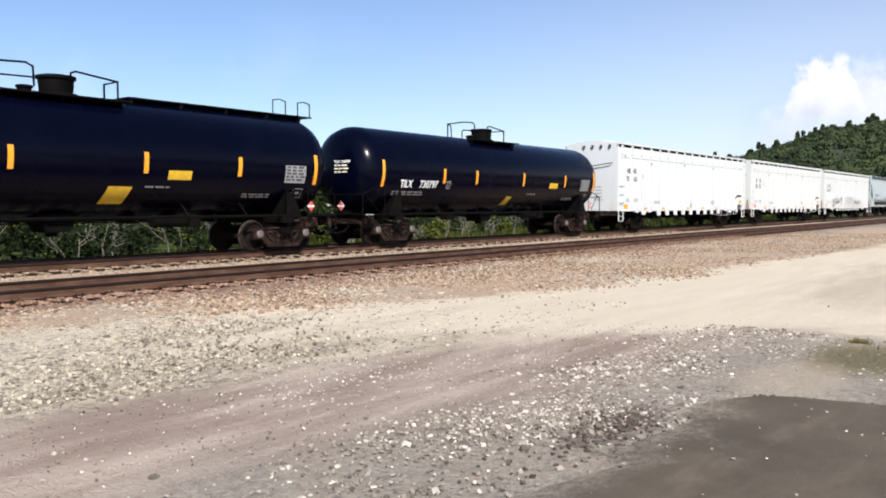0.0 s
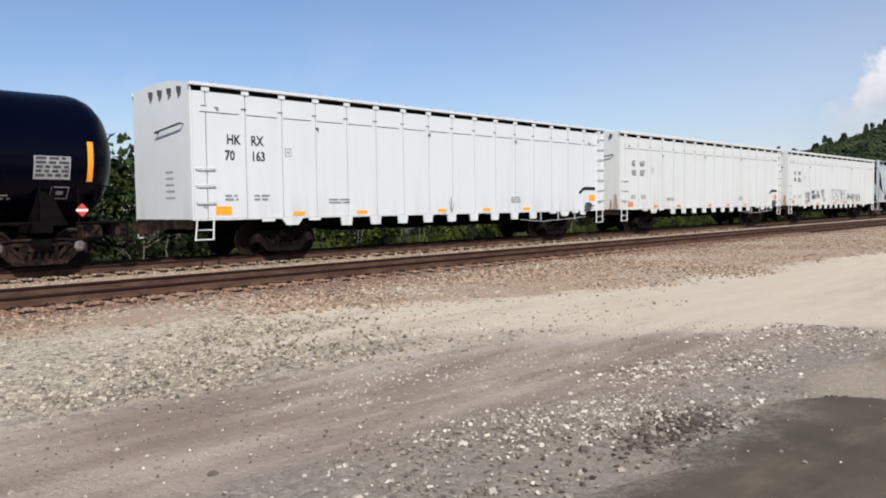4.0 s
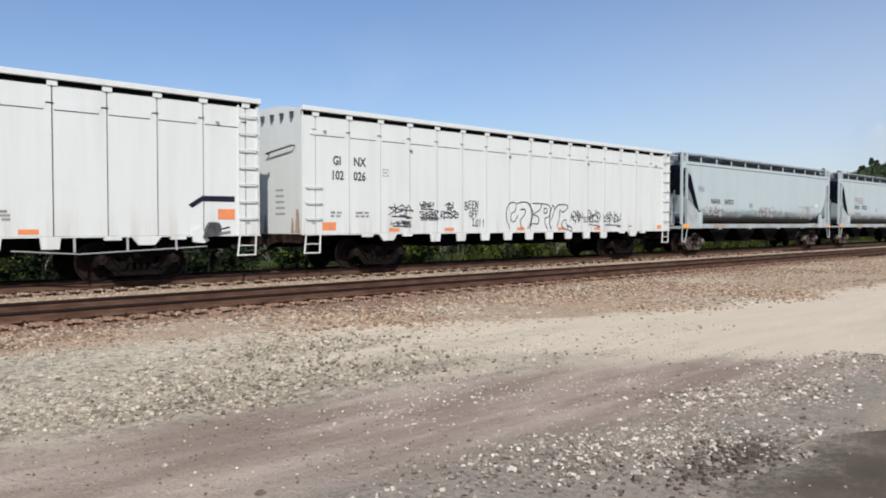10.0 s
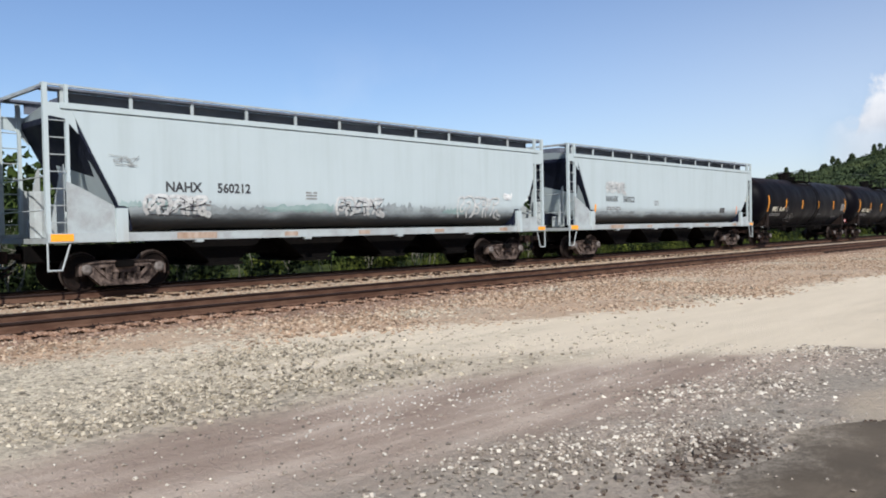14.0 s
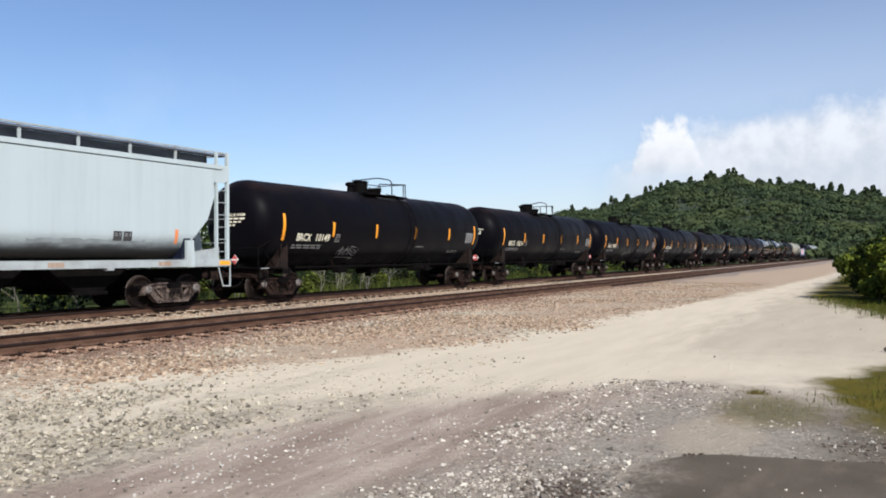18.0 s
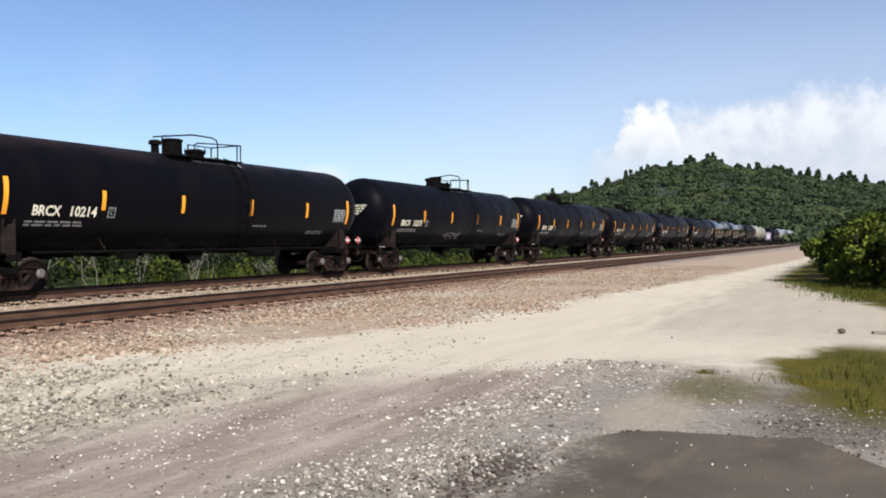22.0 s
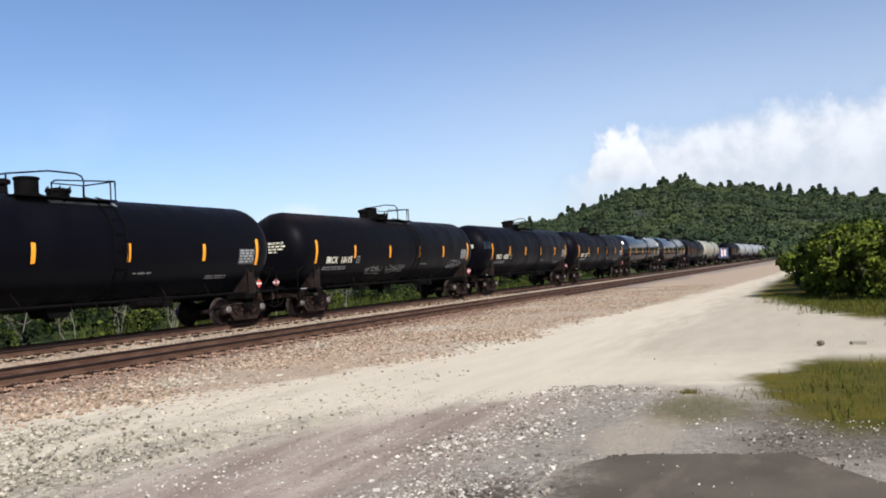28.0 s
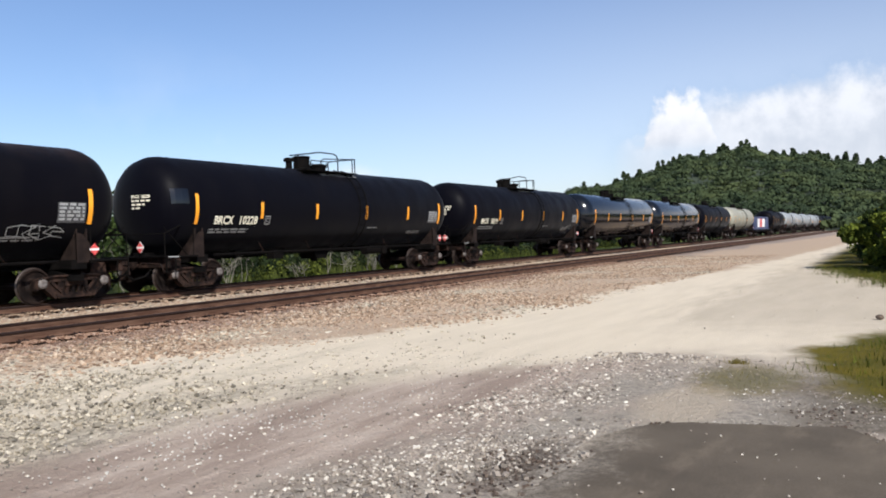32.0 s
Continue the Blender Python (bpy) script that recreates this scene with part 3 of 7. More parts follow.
def tube(bm, pts, r, n=6):
    """A bent bar through the given points."""
    pts = [Vector(p) for p in pts]
    way = [(q - p).normalized() for p, q in zip(pts, pts[1:])]
    u, rings = way[0].orthogonal().normalized(), []
    for i, p in enumerate(pts):
        a, b = way[max(0, i - 1)], way[min(i, len(way) - 1)]
        d = (a + b).normalized() if (a + b).length > 0.1 else b
        u = (u - d * u.dot(d)).normalized()
        v = d.cross(u)
        rings.append([bm.verts.new(p + (u * math.cos(2 * math.pi * k / n) + v * math.sin(2 * math.pi * k / n)) * r * min(1.4, 1 / max(0.4, d.dot(b)))) for k in range(n)])
    for p, q in zip(rings, rings[1:]):
        for k in range(n):
            bm.faces.new((p[k], p[(k + 1) % n], q[(k + 1) % n], q[k]))
    bm.faces.new(rings[0][::-1])
    bm.faces.new(rings[-1])
    return bm


def lathe(bm, profile, n, centre=(0, 0, 0), axis=0):
    """Turns (along, radius) pairs round an axis."""
    rings = []
    for s, r in profile:
        ring = []
        for i in range(n):
            a = 2 * math.pi * i / n
            c = [r * math.cos(a), r * math.sin(a)]
            c.insert(axis, s)
            ring.append(bm.verts.new(Vector(c) + Vector(centre)))
        rings.append(ring)
    for p, q in zip(rings, rings[1:]):
        for i in range(n):
            bm.faces.new((p[i], p[(i + 1) % n], q[(i + 1) % n], q[i]))
    bm.faces.new(rings[0][::-1])
    bm.faces.new(rings[-1])
    return bm


def lettering(name, text, size, place, material, parent, wide=1.0, label="", align="LEFT"):
    """Raised letters; place maps (across, up) to a point on the surface."""
    cu = bpy.data.curves.new("letters", "FONT")
    cu.body, cu.size, cu.align_x, cu.resolution_u, cu.offset = text, size, align, 2, 0.011 * size / 0.36
    tmp = bpy.data.objects.new("letters", cu)
    me = bpy.data.meshes.new_from_object(tmp)
    bpy.data.objects.remove(tmp)
    bpy.data.curves.remove(cu)
    for v in me.vertices:
        v.co = place(v.co.x * wide, v.co.y)
    me.materials.clear()
    me.materials.append(M[material])
    ob = new(name, me)
    ob.parent = parent
    return tagged(ob, label) if label else ob


def patch(bm, place, x0, x1, z0, z1, nz=4, slant=0.0):
    """A thin plate laid on a surface given by place, in strips that follow its curve."""
    rows = []
    for k in range(nz + 1):
        z = z0 + (z1 - z0) * k / nz
        s = slant * (k / nz)
        rows.append([bm.verts.new(place(x0 + s, z)), bm.verts.new(place(x1 + s, z))])
    for a, b in zip(rows, rows[1:]):
        bm.faces.new((a[0], a[1], b[1], b[0]))
    return bm


def bars(bm, place, x0, z0, w, h, rows, rng, cols=3):
    """Writing too small to read: short bars in rows."""
    for i in range(rows):
        x, z = x0, z0 - i * h * 1.7
        while x < x0 + w:
            l = rng.uniform(0.5, 1.3) * w / cols
            patch(bm, place, x, min(x + l, x0 + w), z, z + h, 1)
            x += l + 0.06
    return bm


def strokes(bm, place, lines, width, smooth=True):
    """Painted strokes along the given lines, rounded where asked."""
    for k, pts in enumerate(lines):
        if smooth:
            q = [pts[0]] + list(pts) + [pts[-1]]
            out = []
            for a, b, c, d in zip(q, q[1:], q[2:], q[3:]):
                for j in range(4):
                    t = j / 4
                    out.append(tuple(0.5 * (2 * b[i] + (c[i] - a[i]) * t + (2 * a[i] - 5 * b[i] + 4 * c[i] - d[i]) * t * t + (3 * b[i] - a[i] - 3 * c[i] + d[i]) * t ** 3) for i in (0, 1)))
            pts = out + [pts[-1]]
        for i, (a, b) in enumerate(zip(pts, pts[1:])):
            d = Vector((b[0] - a[0], b[1] - a[1]))
            if d.length < 1e-5:
                continue
            lift = Vector((0, -0.004 * (k % 4) - 0.0012 * (i % 3), 0))
            e = d.normalized() * width * 0.6
            nn = Vector((-d.y, d.x)).normalized() * width
            bm.faces.new([bm.verts.new(place(p[0] + u * e.x + v * nn.x, p[1] + u * e.y + v * nn.y) + lift) for p, u, v in ((a, -1, 1), (a, -1, -1), (b, 1, -1), (b, 1, 1))])
    return bm


def jagged_tag(bm, place, x0, x1, z0, z1, rng, letters=5, width=0.016):
    """A hasty angular tag: crossing upright and slanting strokes, with a tail."""
    w, lines = (x1 - x0) / letters, []
    h = z1 - z0
    for k in range(letters):
        c = x0 + w * k
        up, dn = z1 - rng.uniform(0, 0.25) * h, z0 + rng.uniform(0, 0.25) * h
        kind = rng.randrange(5)
        if kind == 0:
            lines.append([(c, dn), (c + w * 0.1, up), (c + w * 0.9, dn + 0.1 * h), (c + w * 0.95, up)])
        elif kind == 1:
            lines.append([(c + w, up), (c + w * 0.1, up - 0.1 * h), (c + w * 0.2, (up + dn) / 2), (c + w * 0.9, (up + dn) / 2 - 0.08 * h), (c + w * 0.8, dn), (c, dn + 0.05 * h)])
        elif kind == 2:
            lines.append([(c + w * 0.1, dn), (c + w * 0.2, up), (c + w, up - 0.15 * h), (c + w * 0.25, (up + dn) / 2), (c + w, dn)])
        elif kind == 3:
            lines.append([(c, dn), (c + w * 0.5, up), (c + w, dn)])
            lines.append([(c + w * 0.1, (up + dn) / 2 - 0.1 * h), (c + w * 1.1, (up + dn) / 2)])
        else:
            lines.append([(c + w * 0.9, up), (c + w * 0.1, (up + dn) / 2 + 0.1 * h), (c + w * 0.15, dn), (c + w, dn + 0.1 * h)])
            lines.append([(c + w * 0.15, (up + dn) / 2), (c + w * 0.8, (up + dn) / 2 + 0.05 * h)])
    mess = []
    for q in lines:
        fx, fz, cx = rng.random() < 0.5, rng.random() < 0.5, sum(p[0] for p in q) / len(q)
        mess.append([(cx + (p[0] - cx) * (-1.5 if fx else 1.5) + rng.uniform(-0.2, 0.2) * w, (z0 + z1 - p[1] if fz else p[1]) + rng.uniform(-0.12, 0.12) * h) for p in q])
    lines = mess
    if rng.random() < 0.6:
        lines.append([(x0 + 0.2 * w, z0 - 0.02), (x1 - 0.3 * w, z0 - 0.1 * h), (x1 - w, z0 - 0.22 * h), (x1 + 0.2 * w, z0 - 0.15 * h)])
    return strokes(bm, place, lines, width, False)


PEN = {"B": (((0, 0), (0.05, 1), (0.6, 0.95), (0.55, 0.6), (0.05, 0.52), (0.7, 0.45), (0.65, 0.05), (0, 0)),), "E": (((0.75, 1), (0, 0.95), (0.05, 0), (0.8, 0.05)), ((0, 0.5), (0.6, 0.55))),
       "N": (((0, 0), (0.05, 1), (0.75, 0.02), (0.8, 1)),), "O": (((0.4, 1), (0, 0.6), (0.1, 0.1), (0.6, 0), (0.8, 0.5), (0.4, 1)),), "F": (((0.05, 0), (0, 1), (0.8, 0.95)), ((0, 0.5), (0.6, 0.52))),
       "I": (((0.4, 0), (0.4, 1)), ((0.1, 1), (0.75, 0.98)), ((0.1, 0), (0.7, 0.03))), "G": (((0.8, 0.85), (0.4, 1), (0, 0.6), (0.15, 0.05), (0.75, 0.1), (0.75, 0.45), (0.4, 0.45)),), "!": (((0.4, 1), (0.35, 0.35)), ((0.34, 0.12), (0.33, 0)))}


def hand_lettered(bm, place, text, x0, x1, z0, z1, rng, width=0.017):
    """Words sprayed by hand, letter by letter, a little askew."""
    w, h = (x1 - x0) / len(text), z1 - z0
    lines = []
    for i, ch in enumerate(text):
        lean, up = rng.uniform(-0.1, 0.2), rng.uniform(-0.1, 0.1) * h
        lines += [[(x0 + w * (i + 0.9 * u + lean * (v - 0.5)), z0 + up + h * v) for u, v in q] for q in PEN[ch]]
    return strokes(bm, place, lines, width, False)


def bubble_tag(bm, place, x0, x1, z0, z1, width=0.018):
    """Swollen rounded outlines side by side, open where the sprayer lifted."""
    u, v = (x1 - x0) / 6, z1 - z0
    shapes = (((0.35, 0.05), (0.06, 0.35), (0.04, 0.65), (0.3, 0.95), (0.85, 0.97), (0.8, 0.68), (0.5, 0.6), (0.45, 0.35), (0.75, 0.3), (1.05, 0.52)),
              ((0.95, 0.95), (1.5, 1.02), (2.05, 0.97), (2.3, 0.75), (2.25, 0.35), (1.9, 0.02)),
              ((1.25, 0.72), (1.6, 0.76), (1.7, 0.6), (1.25, 0.32), (1.45, 0.03)),
              ((2.0, 0.97), (2.4, 0.66), (2.3, 0.35), (2.1, 0.05)),
              ((2.4, 0.97), (3.15, 0.97), (3.1, 0.75), (2.5, 0.58), (2.95, 0.46), (2.9, 0.22), (2.4, 0.22), (2.2, 0.1)),
              ((3.15, 0.97), (3.85, 0.95), (4.1, 0.76), (3.95, 0.5), (3.6, 0.43), (3.58, 0.22), (3.8, 0.02)),
              ((3.48, 0.8), (3.7, 0.8), (3.74, 0.66), (3.48, 0.62), (3.48, 0.8)),
              ((4.3, 0.95), (4.05, 0.6), (4.0, 0.2), (4.2, 0.04)), ((4.3, 0.95), (4.5, 0.82), (4.35, 0.55), (4.15, 0.36)),
              ((4.55, 0.77), (4.9, 0.95), (5.75, 0.95), (5.78, 0.82), (5.3, 0.66), (5.05, 0.76), (4.98, 0.45), (4.75, 0.1)),
              ((5.7, 0.36), (5.45, 0.36), (5.2, 0.2), (5.4, 0.05), (5.85, 0.0), (5.7, 0.25)), ((5.85, 0.15), (6.2, 0.08), (6.25, -0.08), (5.95, -0.03)))
    return strokes(bm, place, [[(x0 + a * u, z0 + b * v) for a, b in q] for q in shapes], width)


# ---- running gear ----
def wheelset_mesh():
    bm = bmesh.new()
    for s in (-1, 1):
        y = 0.755 * s
        prof = [(y - 0.07 * s, 0.44), (y - 0.055 * s, 0.485), (y - 0.035 * s, 0.487), (y - 0.02 * s, 0.457), (y + 0.07 * s, 0.450), (y + 0.072 * s, 0.40), (y + 0.03 * s, 0.385),
                (y + 0.005 * s, 0.24), (y + 0.05 * s, 0.15), (y + 0.12 * s, 0.13)]
        lathe(bm, prof, 24, (0, 0, 0), 1)
    rod(bm, (0, -1.0, 0), (0, 1.0, 0), 0.085, 10)
    for s in (-1, 1):
        for a in range(3):
            t = a * 2.0944
            rod(bm, (0.045 * math.cos(t), 1.0 * s, 0.045 * math.sin(t)), (0.045 * math.cos(t), 1.16 * s, 0.045 * math.sin(t)), 0.02, 5)
    me = bpy.data.meshes.new("wheelset")
    bmesh.ops.recalc_face_normals(bm, faces=bm.faces[:])
    for f in bm.faces:
        c = f.calc_center_median()
        f.material_index = 1 if 0.435 < math.hypot(c.x, c.z) and abs(c.y) > 0.7 else 0
    bm.to_mesh(me)
    bm.free()
    me.materials.append(M["wheel"])
    me.materials.append(M["tread"])
    me.polygons.foreach_set("use_smooth", [True] * len(me.polygons))
    me.set_sharp_from_angle(angle=radians(32))
    return me


def side_frame_mesh():
    """Cast three-piece truck side frame, 1.78 m wheelbase: arched top chord, dropped spring seat, two openings."""
    bm = bmesh.new()
    y0, y1 = -0.09, 0.09
    top = [(-1.05, 0.60), (-0.95, 0.66), (-0.55, 0.72), (0.55, 0.72), (0.95, 0.66), (1.05, 0.60), (1.05, 0.50), (0.80, 0.47), (0.55, 0.555), (-0.55, 0.555), (-0.80, 0.47), (-1.05, 0.50)]
    prism(bm, [(x, z) for x, z in top], 1, y0, y1)
    for s in (-1, 1):
        prism(bm, [(s * 0.70, 0.62), (s * 1.0, 0.56), (s * 0.56, 0.13), (s * 0.32, 0.16)], 1, y0 + 0.01, y1 - 0.01)
        prism(bm, [(s * 0.42, 0.60), (s * 0.27, 0.60), (s * 0.27, 0.20), (s * 0.42, 0.20)], 1, y0 + 0.02, y1 - 0.02)
        box(bm, s * 0.89 - 0.14, s * 0.89 + 0.14, -0.10, 0.10, 0.42, 0.64)
    box(bm, -0.52, 0.52, y0 - 0.03, y1 + 0.03, 0.15, 0.25)
    for i in range(-1, 2):
        for j in range(5):
            rod(bm, (i * 0.17, -0.04, 0.255 + 0.038 * j), (i * 0.17, -0.04, 0.277 + 0.038 * j), 0.068, 8)
        rod(bm, (i * 0.17, -0.04, 0.25), (i * 0.17, -0.04, 0.44), 0.04, 6)
    box(bm, -0.27, 0.27, -0.12, 0.2, 0.43, 0.57)
    # raised flanges along the chords, bearing jaws and spring-seat lip
    prism(bm, [(-0.97, 0.665), (-0.55, 0.725), (0.55, 0.725), (0.97, 0.665), (0.97, 0.625), (0.55, 0.682), (-0.55, 0.682), (-0.97, 0.625)], 1, -0.145, -0.088)
    for s in (-1, 1):
        prism(bm, [(s * 0.97, 0.50), (s * 0.90, 0.55), (s * 0.50, 0.17), (s * 0.56, 0.12)], 1, -0.14, -0.078)
        prism(bm, [(s * 0.70, 0.56), (s * 0.64, 0.60), (s * 0.33, 0.30), (s * 0.36, 0.23)], 1, -0.13, -0.078)
        box(bm, s * 0.89 - 0.17, s * 0.89 - 0.11, -0.13, 0.10, 0.36, 0.60)
        box(bm, s * 0.89 + 0.11, s * 0.89 + 0.17, -0.13, 0.10, 0.36, 0.60)
        rod(bm, (s * 0.345, -0.13, 0.36), (s * 0.345, -0.06, 0.36), 0.045, 8)
    box(bm, -0.50, 0.50, -0.16, -0.118, 0.13, 0.20)
    me = bpy.data.meshes.new("side_frame")
    bmesh.ops.recalc_face_normals(bm, faces=bm.faces[:])
    bm.to_mesh(me)
    bm.free()
    me.materials.append(M["truck"])
    return me


def bearing_mesh():
    bm = bmesh.new()
    lathe(bm, [(-0.15, 0.13), (0.02, 0.13), (0.05, 0.11), (0.07, 0.06)], 14, (0, 0, 0), 1)
    me = bpy.data.meshes.new("bearing_cap")
    bmesh.ops.recalc_face_normals(bm, faces=bm.faces[:])
    bm.to_mesh(me)
    bm.free()
    me.materials.append(M["bearing"])
    return me


def bolster_mesh():
    bm = bmesh.new()
    prism(bm, [(-1.25, 0.55), (1.25, 0.55), (1.25, 0.70), (0.5, 0.84), (-0.5, 0.84), (-1.25, 0.70), (-0.6, 0.45), (0.6, 0.45)][:6], 0, -0.2, 0.2)
    for s in (-1, 1):
        rod(bm, (s * 0.42, -0.9, 0.42), (s * 0.42, 0.9, 0.42), 0.05, 6)
        for k in (-1, 1):
            box(bm, s * 0.40 - 0.04, s * 0.40 + 0.05, k * 0.75 - 0.1, k * 0.75 + 0.1, 0.28, 0.56)
    me = bpy.data.meshes.new("bolster")
    bmesh.ops.recalc_face_normals(bm, faces=bm.faces[:])
    bm.to_mesh(me)
    bm.free()
    me.materials.append(M["steel_dark"])
    return me


def coupler_mesh():
    """Draft sill end and knuckle coupler, pointing to +x from the sill at 0."""
    bm = bmesh.new()
    box(bm, -0.9, 0.0, -0.2, 0.2, 0.68, 1.02)
    box(bm, 0.0, 0.55, -0.075, 0.075, 0.78, 0.93)
    prism(bm, [(0.5, -0.10), (0.72, -0.17), (0.93, -0.13), (0.86, 0.02), (0.93, 0.16), (0.70, 0.17), (0.5, 0.10)], 2, 0.70, 0.99)
    tube(bm, [(-0.1, -0.3, 0.75), (0.35, -0.32, 0.45), (0.7, -0.28, 0.38), (0.98, -0.25, 0.5)], 0.025, 6)
    me = bpy.data.meshes.new("coupler")
    bmesh.ops.recalc_face_normals(bm, faces=bm.faces[:])
    bm.to_mesh(me)
    bm.free()
    me.materials.append(M["truck"])
    return me


WHEELSET, SIDE_FRAME, BEARING, BOLSTER, COUPLER = wheelset_mesh(), side_frame_mesh(), bearing_mesh(), bolster_mesh(), coupler_mesh()


def repainted(me, material):
    c = me.copy()
    c.materials[0] = M[material]
    return c


SIDE_FRAME_DARK, BEARING_DARK = repainted(SIDE_FRAME, "truck_dark"), repainted(BEARING, "truck")
SIDE_FRAME_PALE = repainted(SIDE_FRAME, "truck_pale")


def put(name, me, parent, m):
    o = new(name, me)
    o.parent = parent
    o.matrix_basis = m
    return o


def running_gear(car, centre, sill_end, frame_mesh=None, cap_mesh=None):
    """Two trucks and two couplers."""
    for s in (-1, 1):
        put("bolster", BOLSTER, car, pose(s * centre, 0, 0))
        for k in (-1, 1):
            put("side_frame", frame_mesh or SIDE_FRAME, car, pose(s * centre, k * 1.0, 0, 0, 0, 0 if k < 0 else 180))
        for a in (-0.89, 0.89):
            put("wheelset", WHEELSET, car, pose(s * centre + a, 0, 0.457))
            for k in (-1, 1):
                put("bearing_cap", cap_mesh or BEARING, car, pose(s * centre + a, k * 1.12, 0.52, 0, 0, 180 if k < 0 else 0))
        put("coupler", COUPLER, car, pose(s * sill_end, 0, 0, 0, 0, 0 if s > 0 else 180))


CARS = []     # (empty, place along the train at the start)


def car_base(name, along, label, category, group):
    e = new(name)
    e.empty_display_size = 0.5
    tagged(e, label, category, group)
    CARS.append((e, along))
    return e


# ---- tank cars ----
TR, TZ = 1.52, 2.63      # tank radius and axis height


def on_tank(lift=0.006, r=TR, zc=TZ):
    def place(x, z):
        dz = max(-r, min(r, z - zc))
        return Vector((x, -math.sqrt(max(0.0, (r + lift) ** 2 - dz * dz)), z))
    return place


HEAD = [(1.0, 0.0), (0.985, 0.2), (0.93, 0.42), (0.83, 0.62), (0.68, 0.79), (0.47, 0.915), (0.22, 0.98), (0.0, 1.0)]


def tank_shell(bm, half, r, zc, n=64, depth=0.95):
    straight = half - depth
    prof = [(-straight - depth * a, r * b) for a, b in HEAD if b > 0]
    prof = [(-half, r * 0.05)] + prof + [(straight + depth * a, r * b) for a, b in HEAD[::-1] if b > 0] + [(half, r * 0.05)]
    return lathe(bm, prof, n, (0, 0, zc), 0)


def diamond(bm, x, y, z, s):
    prism(bm, [(x - s, z), (x, z - s), (x + s, z), (x, z + s)], 1, y, y + 0.01)


def tank_car(along, paint, label, marks, rng, walkway=False, half=8.45, band=True):
    car = car_base("tank_car", along, label, "tank car", "cars of the freight train")
    bm = tank_shell(bmesh.new(), half, TR, TZ)
    part("tank", bm, paint, car, smooth=True)
    tc = 6.5 if paint == "tank_gloss" else 6.95
    running_gear(car, tc, 8.15)
    # stub sills, saddle bolsters and wedge plates
    for s in (-1, 1):
        bm = bmesh.new()
        box(bm, s * 6.0 - 0.9, s * 6.0 + 2.2 if s > 0 else s * 6.0 + 0.9, -0.26, 0.26, 0.86, 1.2)
        if s < 0:
            box(bm, -8.2, -5.9, -0.26, 0.26, 0.861, 1.201)
        box(bm, s * tc - 0.22, s * tc + 0.22, -1.35, 1.35, 0.86, 1.1)
        part("stub_sill", bm, "steel_dark", car)
        for k in (-1, 1):
            bm = bmesh.new()
            q = tc - 0.06
            prism(bm, [(s * q, 1.02), (s * (q + 0.62), 1.02), (s * (q + 0.34), 1.58), (s * (q + 0.16), 1.78), (s * q, 1.8)], 1, k * 1.30, k * 1.36)
            for xx in (q + 0.02, q + 0.31):
                prism(bm, [(k * 1.34, 1.05), (k * 1.34, 2.0), (k * 1.42, 2.1), (k * 0.75, 1.3), (k * 0.6, 1.05)], 0, s * xx - 0.02, s * xx + 0.02)
            part("body_bolster", bm, "steel_dark" if paint == "tank_gloss" else "saddle", car)
        # end platform with its grab rails
        bm = bmesh.new()
        box(bm, s * 8.0 - 0.12, s * 8.0 + 0.45 if s > 0 else s * 8.0 + 0.12, -1.4, 1.4, 1.06, 1.10)
        if s < 0:
            box(bm, -8.45, -7.9, -1.4, 1.4, 1.061, 1.101)
        for k in (-1, 1):
            tube(bm, [(s * 7.2, k * 1.42, 1.06), (s * 8.4, k * 1.42, 1.06)], 0.03)
            tube(bm, [(s * 8.4, k * 1.42, 1.06), (s * 8.4, k * 1.42, 0.62), (s * 8.05, k * 1.42, 0.62), (s * 8.05, k * 1.42, 1.06)], 0.018)
            tube(bm, [(s * 8.4, k * 1.38, 1.1), (s * 8.4, k * 1.38, 1.75), (s * 7.6, k * 1.30, 2.05)], 0.018)
            tube(bm, [(s * 8.38, k * 1.30, 1.95), (s * 7.55, k * 1.36, 1.10)], 0.016)
            tube(bm, [(s * 7.3, k * 1.36, 1.9), (s * 7.3, k * 1.36, 1.08)], 0.016)
        tube(bm, [(s * 8.42, -1.38, 1.75), (s * 8.42, 1.38, 1.75)], 0.018)
        part("end_platform", bm, "steel_dark", car)
        # end sill, uncoupling lever and hoses
        bm = box(bmesh.new(), s * 8.22 - 0.06, s * 8.22 + 0.06, -1.36, 1.36, 0.74, 1.05, 0.02)
        part("end_sill", bm, "truck", car)
        bm = tube(bmesh.new(), [(s * 8.45, -1.4, 0.62), (s * 8.5, -1.3, 0.86), (s * 8.5, -0.5, 0.9), (s * 8.62, -0.2, 0.72)], 0.02, 5)
        part("uncoupling_lever", bm, "truck", car)
        for q in (-0.55, 0.45):
            bm = tube(bmesh.new(), [(s * 8.2, q, 0.72), (s * 8.45, q, 0.5), (s * 8.75, q * 0.8, 0.42), (s * 8.95, q * 0.6, 0.55)], 0.032, 6)
            part("air_hose", bm, "steel_dark", car)
        bm = box(bmesh.new(), s * 7.75 - 0.25, s * 7.75 + 0.25, -1.05, -0.62, 0.62, 1.0, 0.04)
        part("brake_cylinder", bm, "truck", car)
        if s < 0:
            bm = patch(bmesh.new(), lambda x, z: Vector((x, -1.46, z)), -8.35, -7.95, 1.05, 1.085, 1)
            part("sill_stripe", bm, "plate_grey", car)
        # hazard placards: on the side at one end, on the end rail at the other
        bm, red = bmesh.new(), bmesh.new()
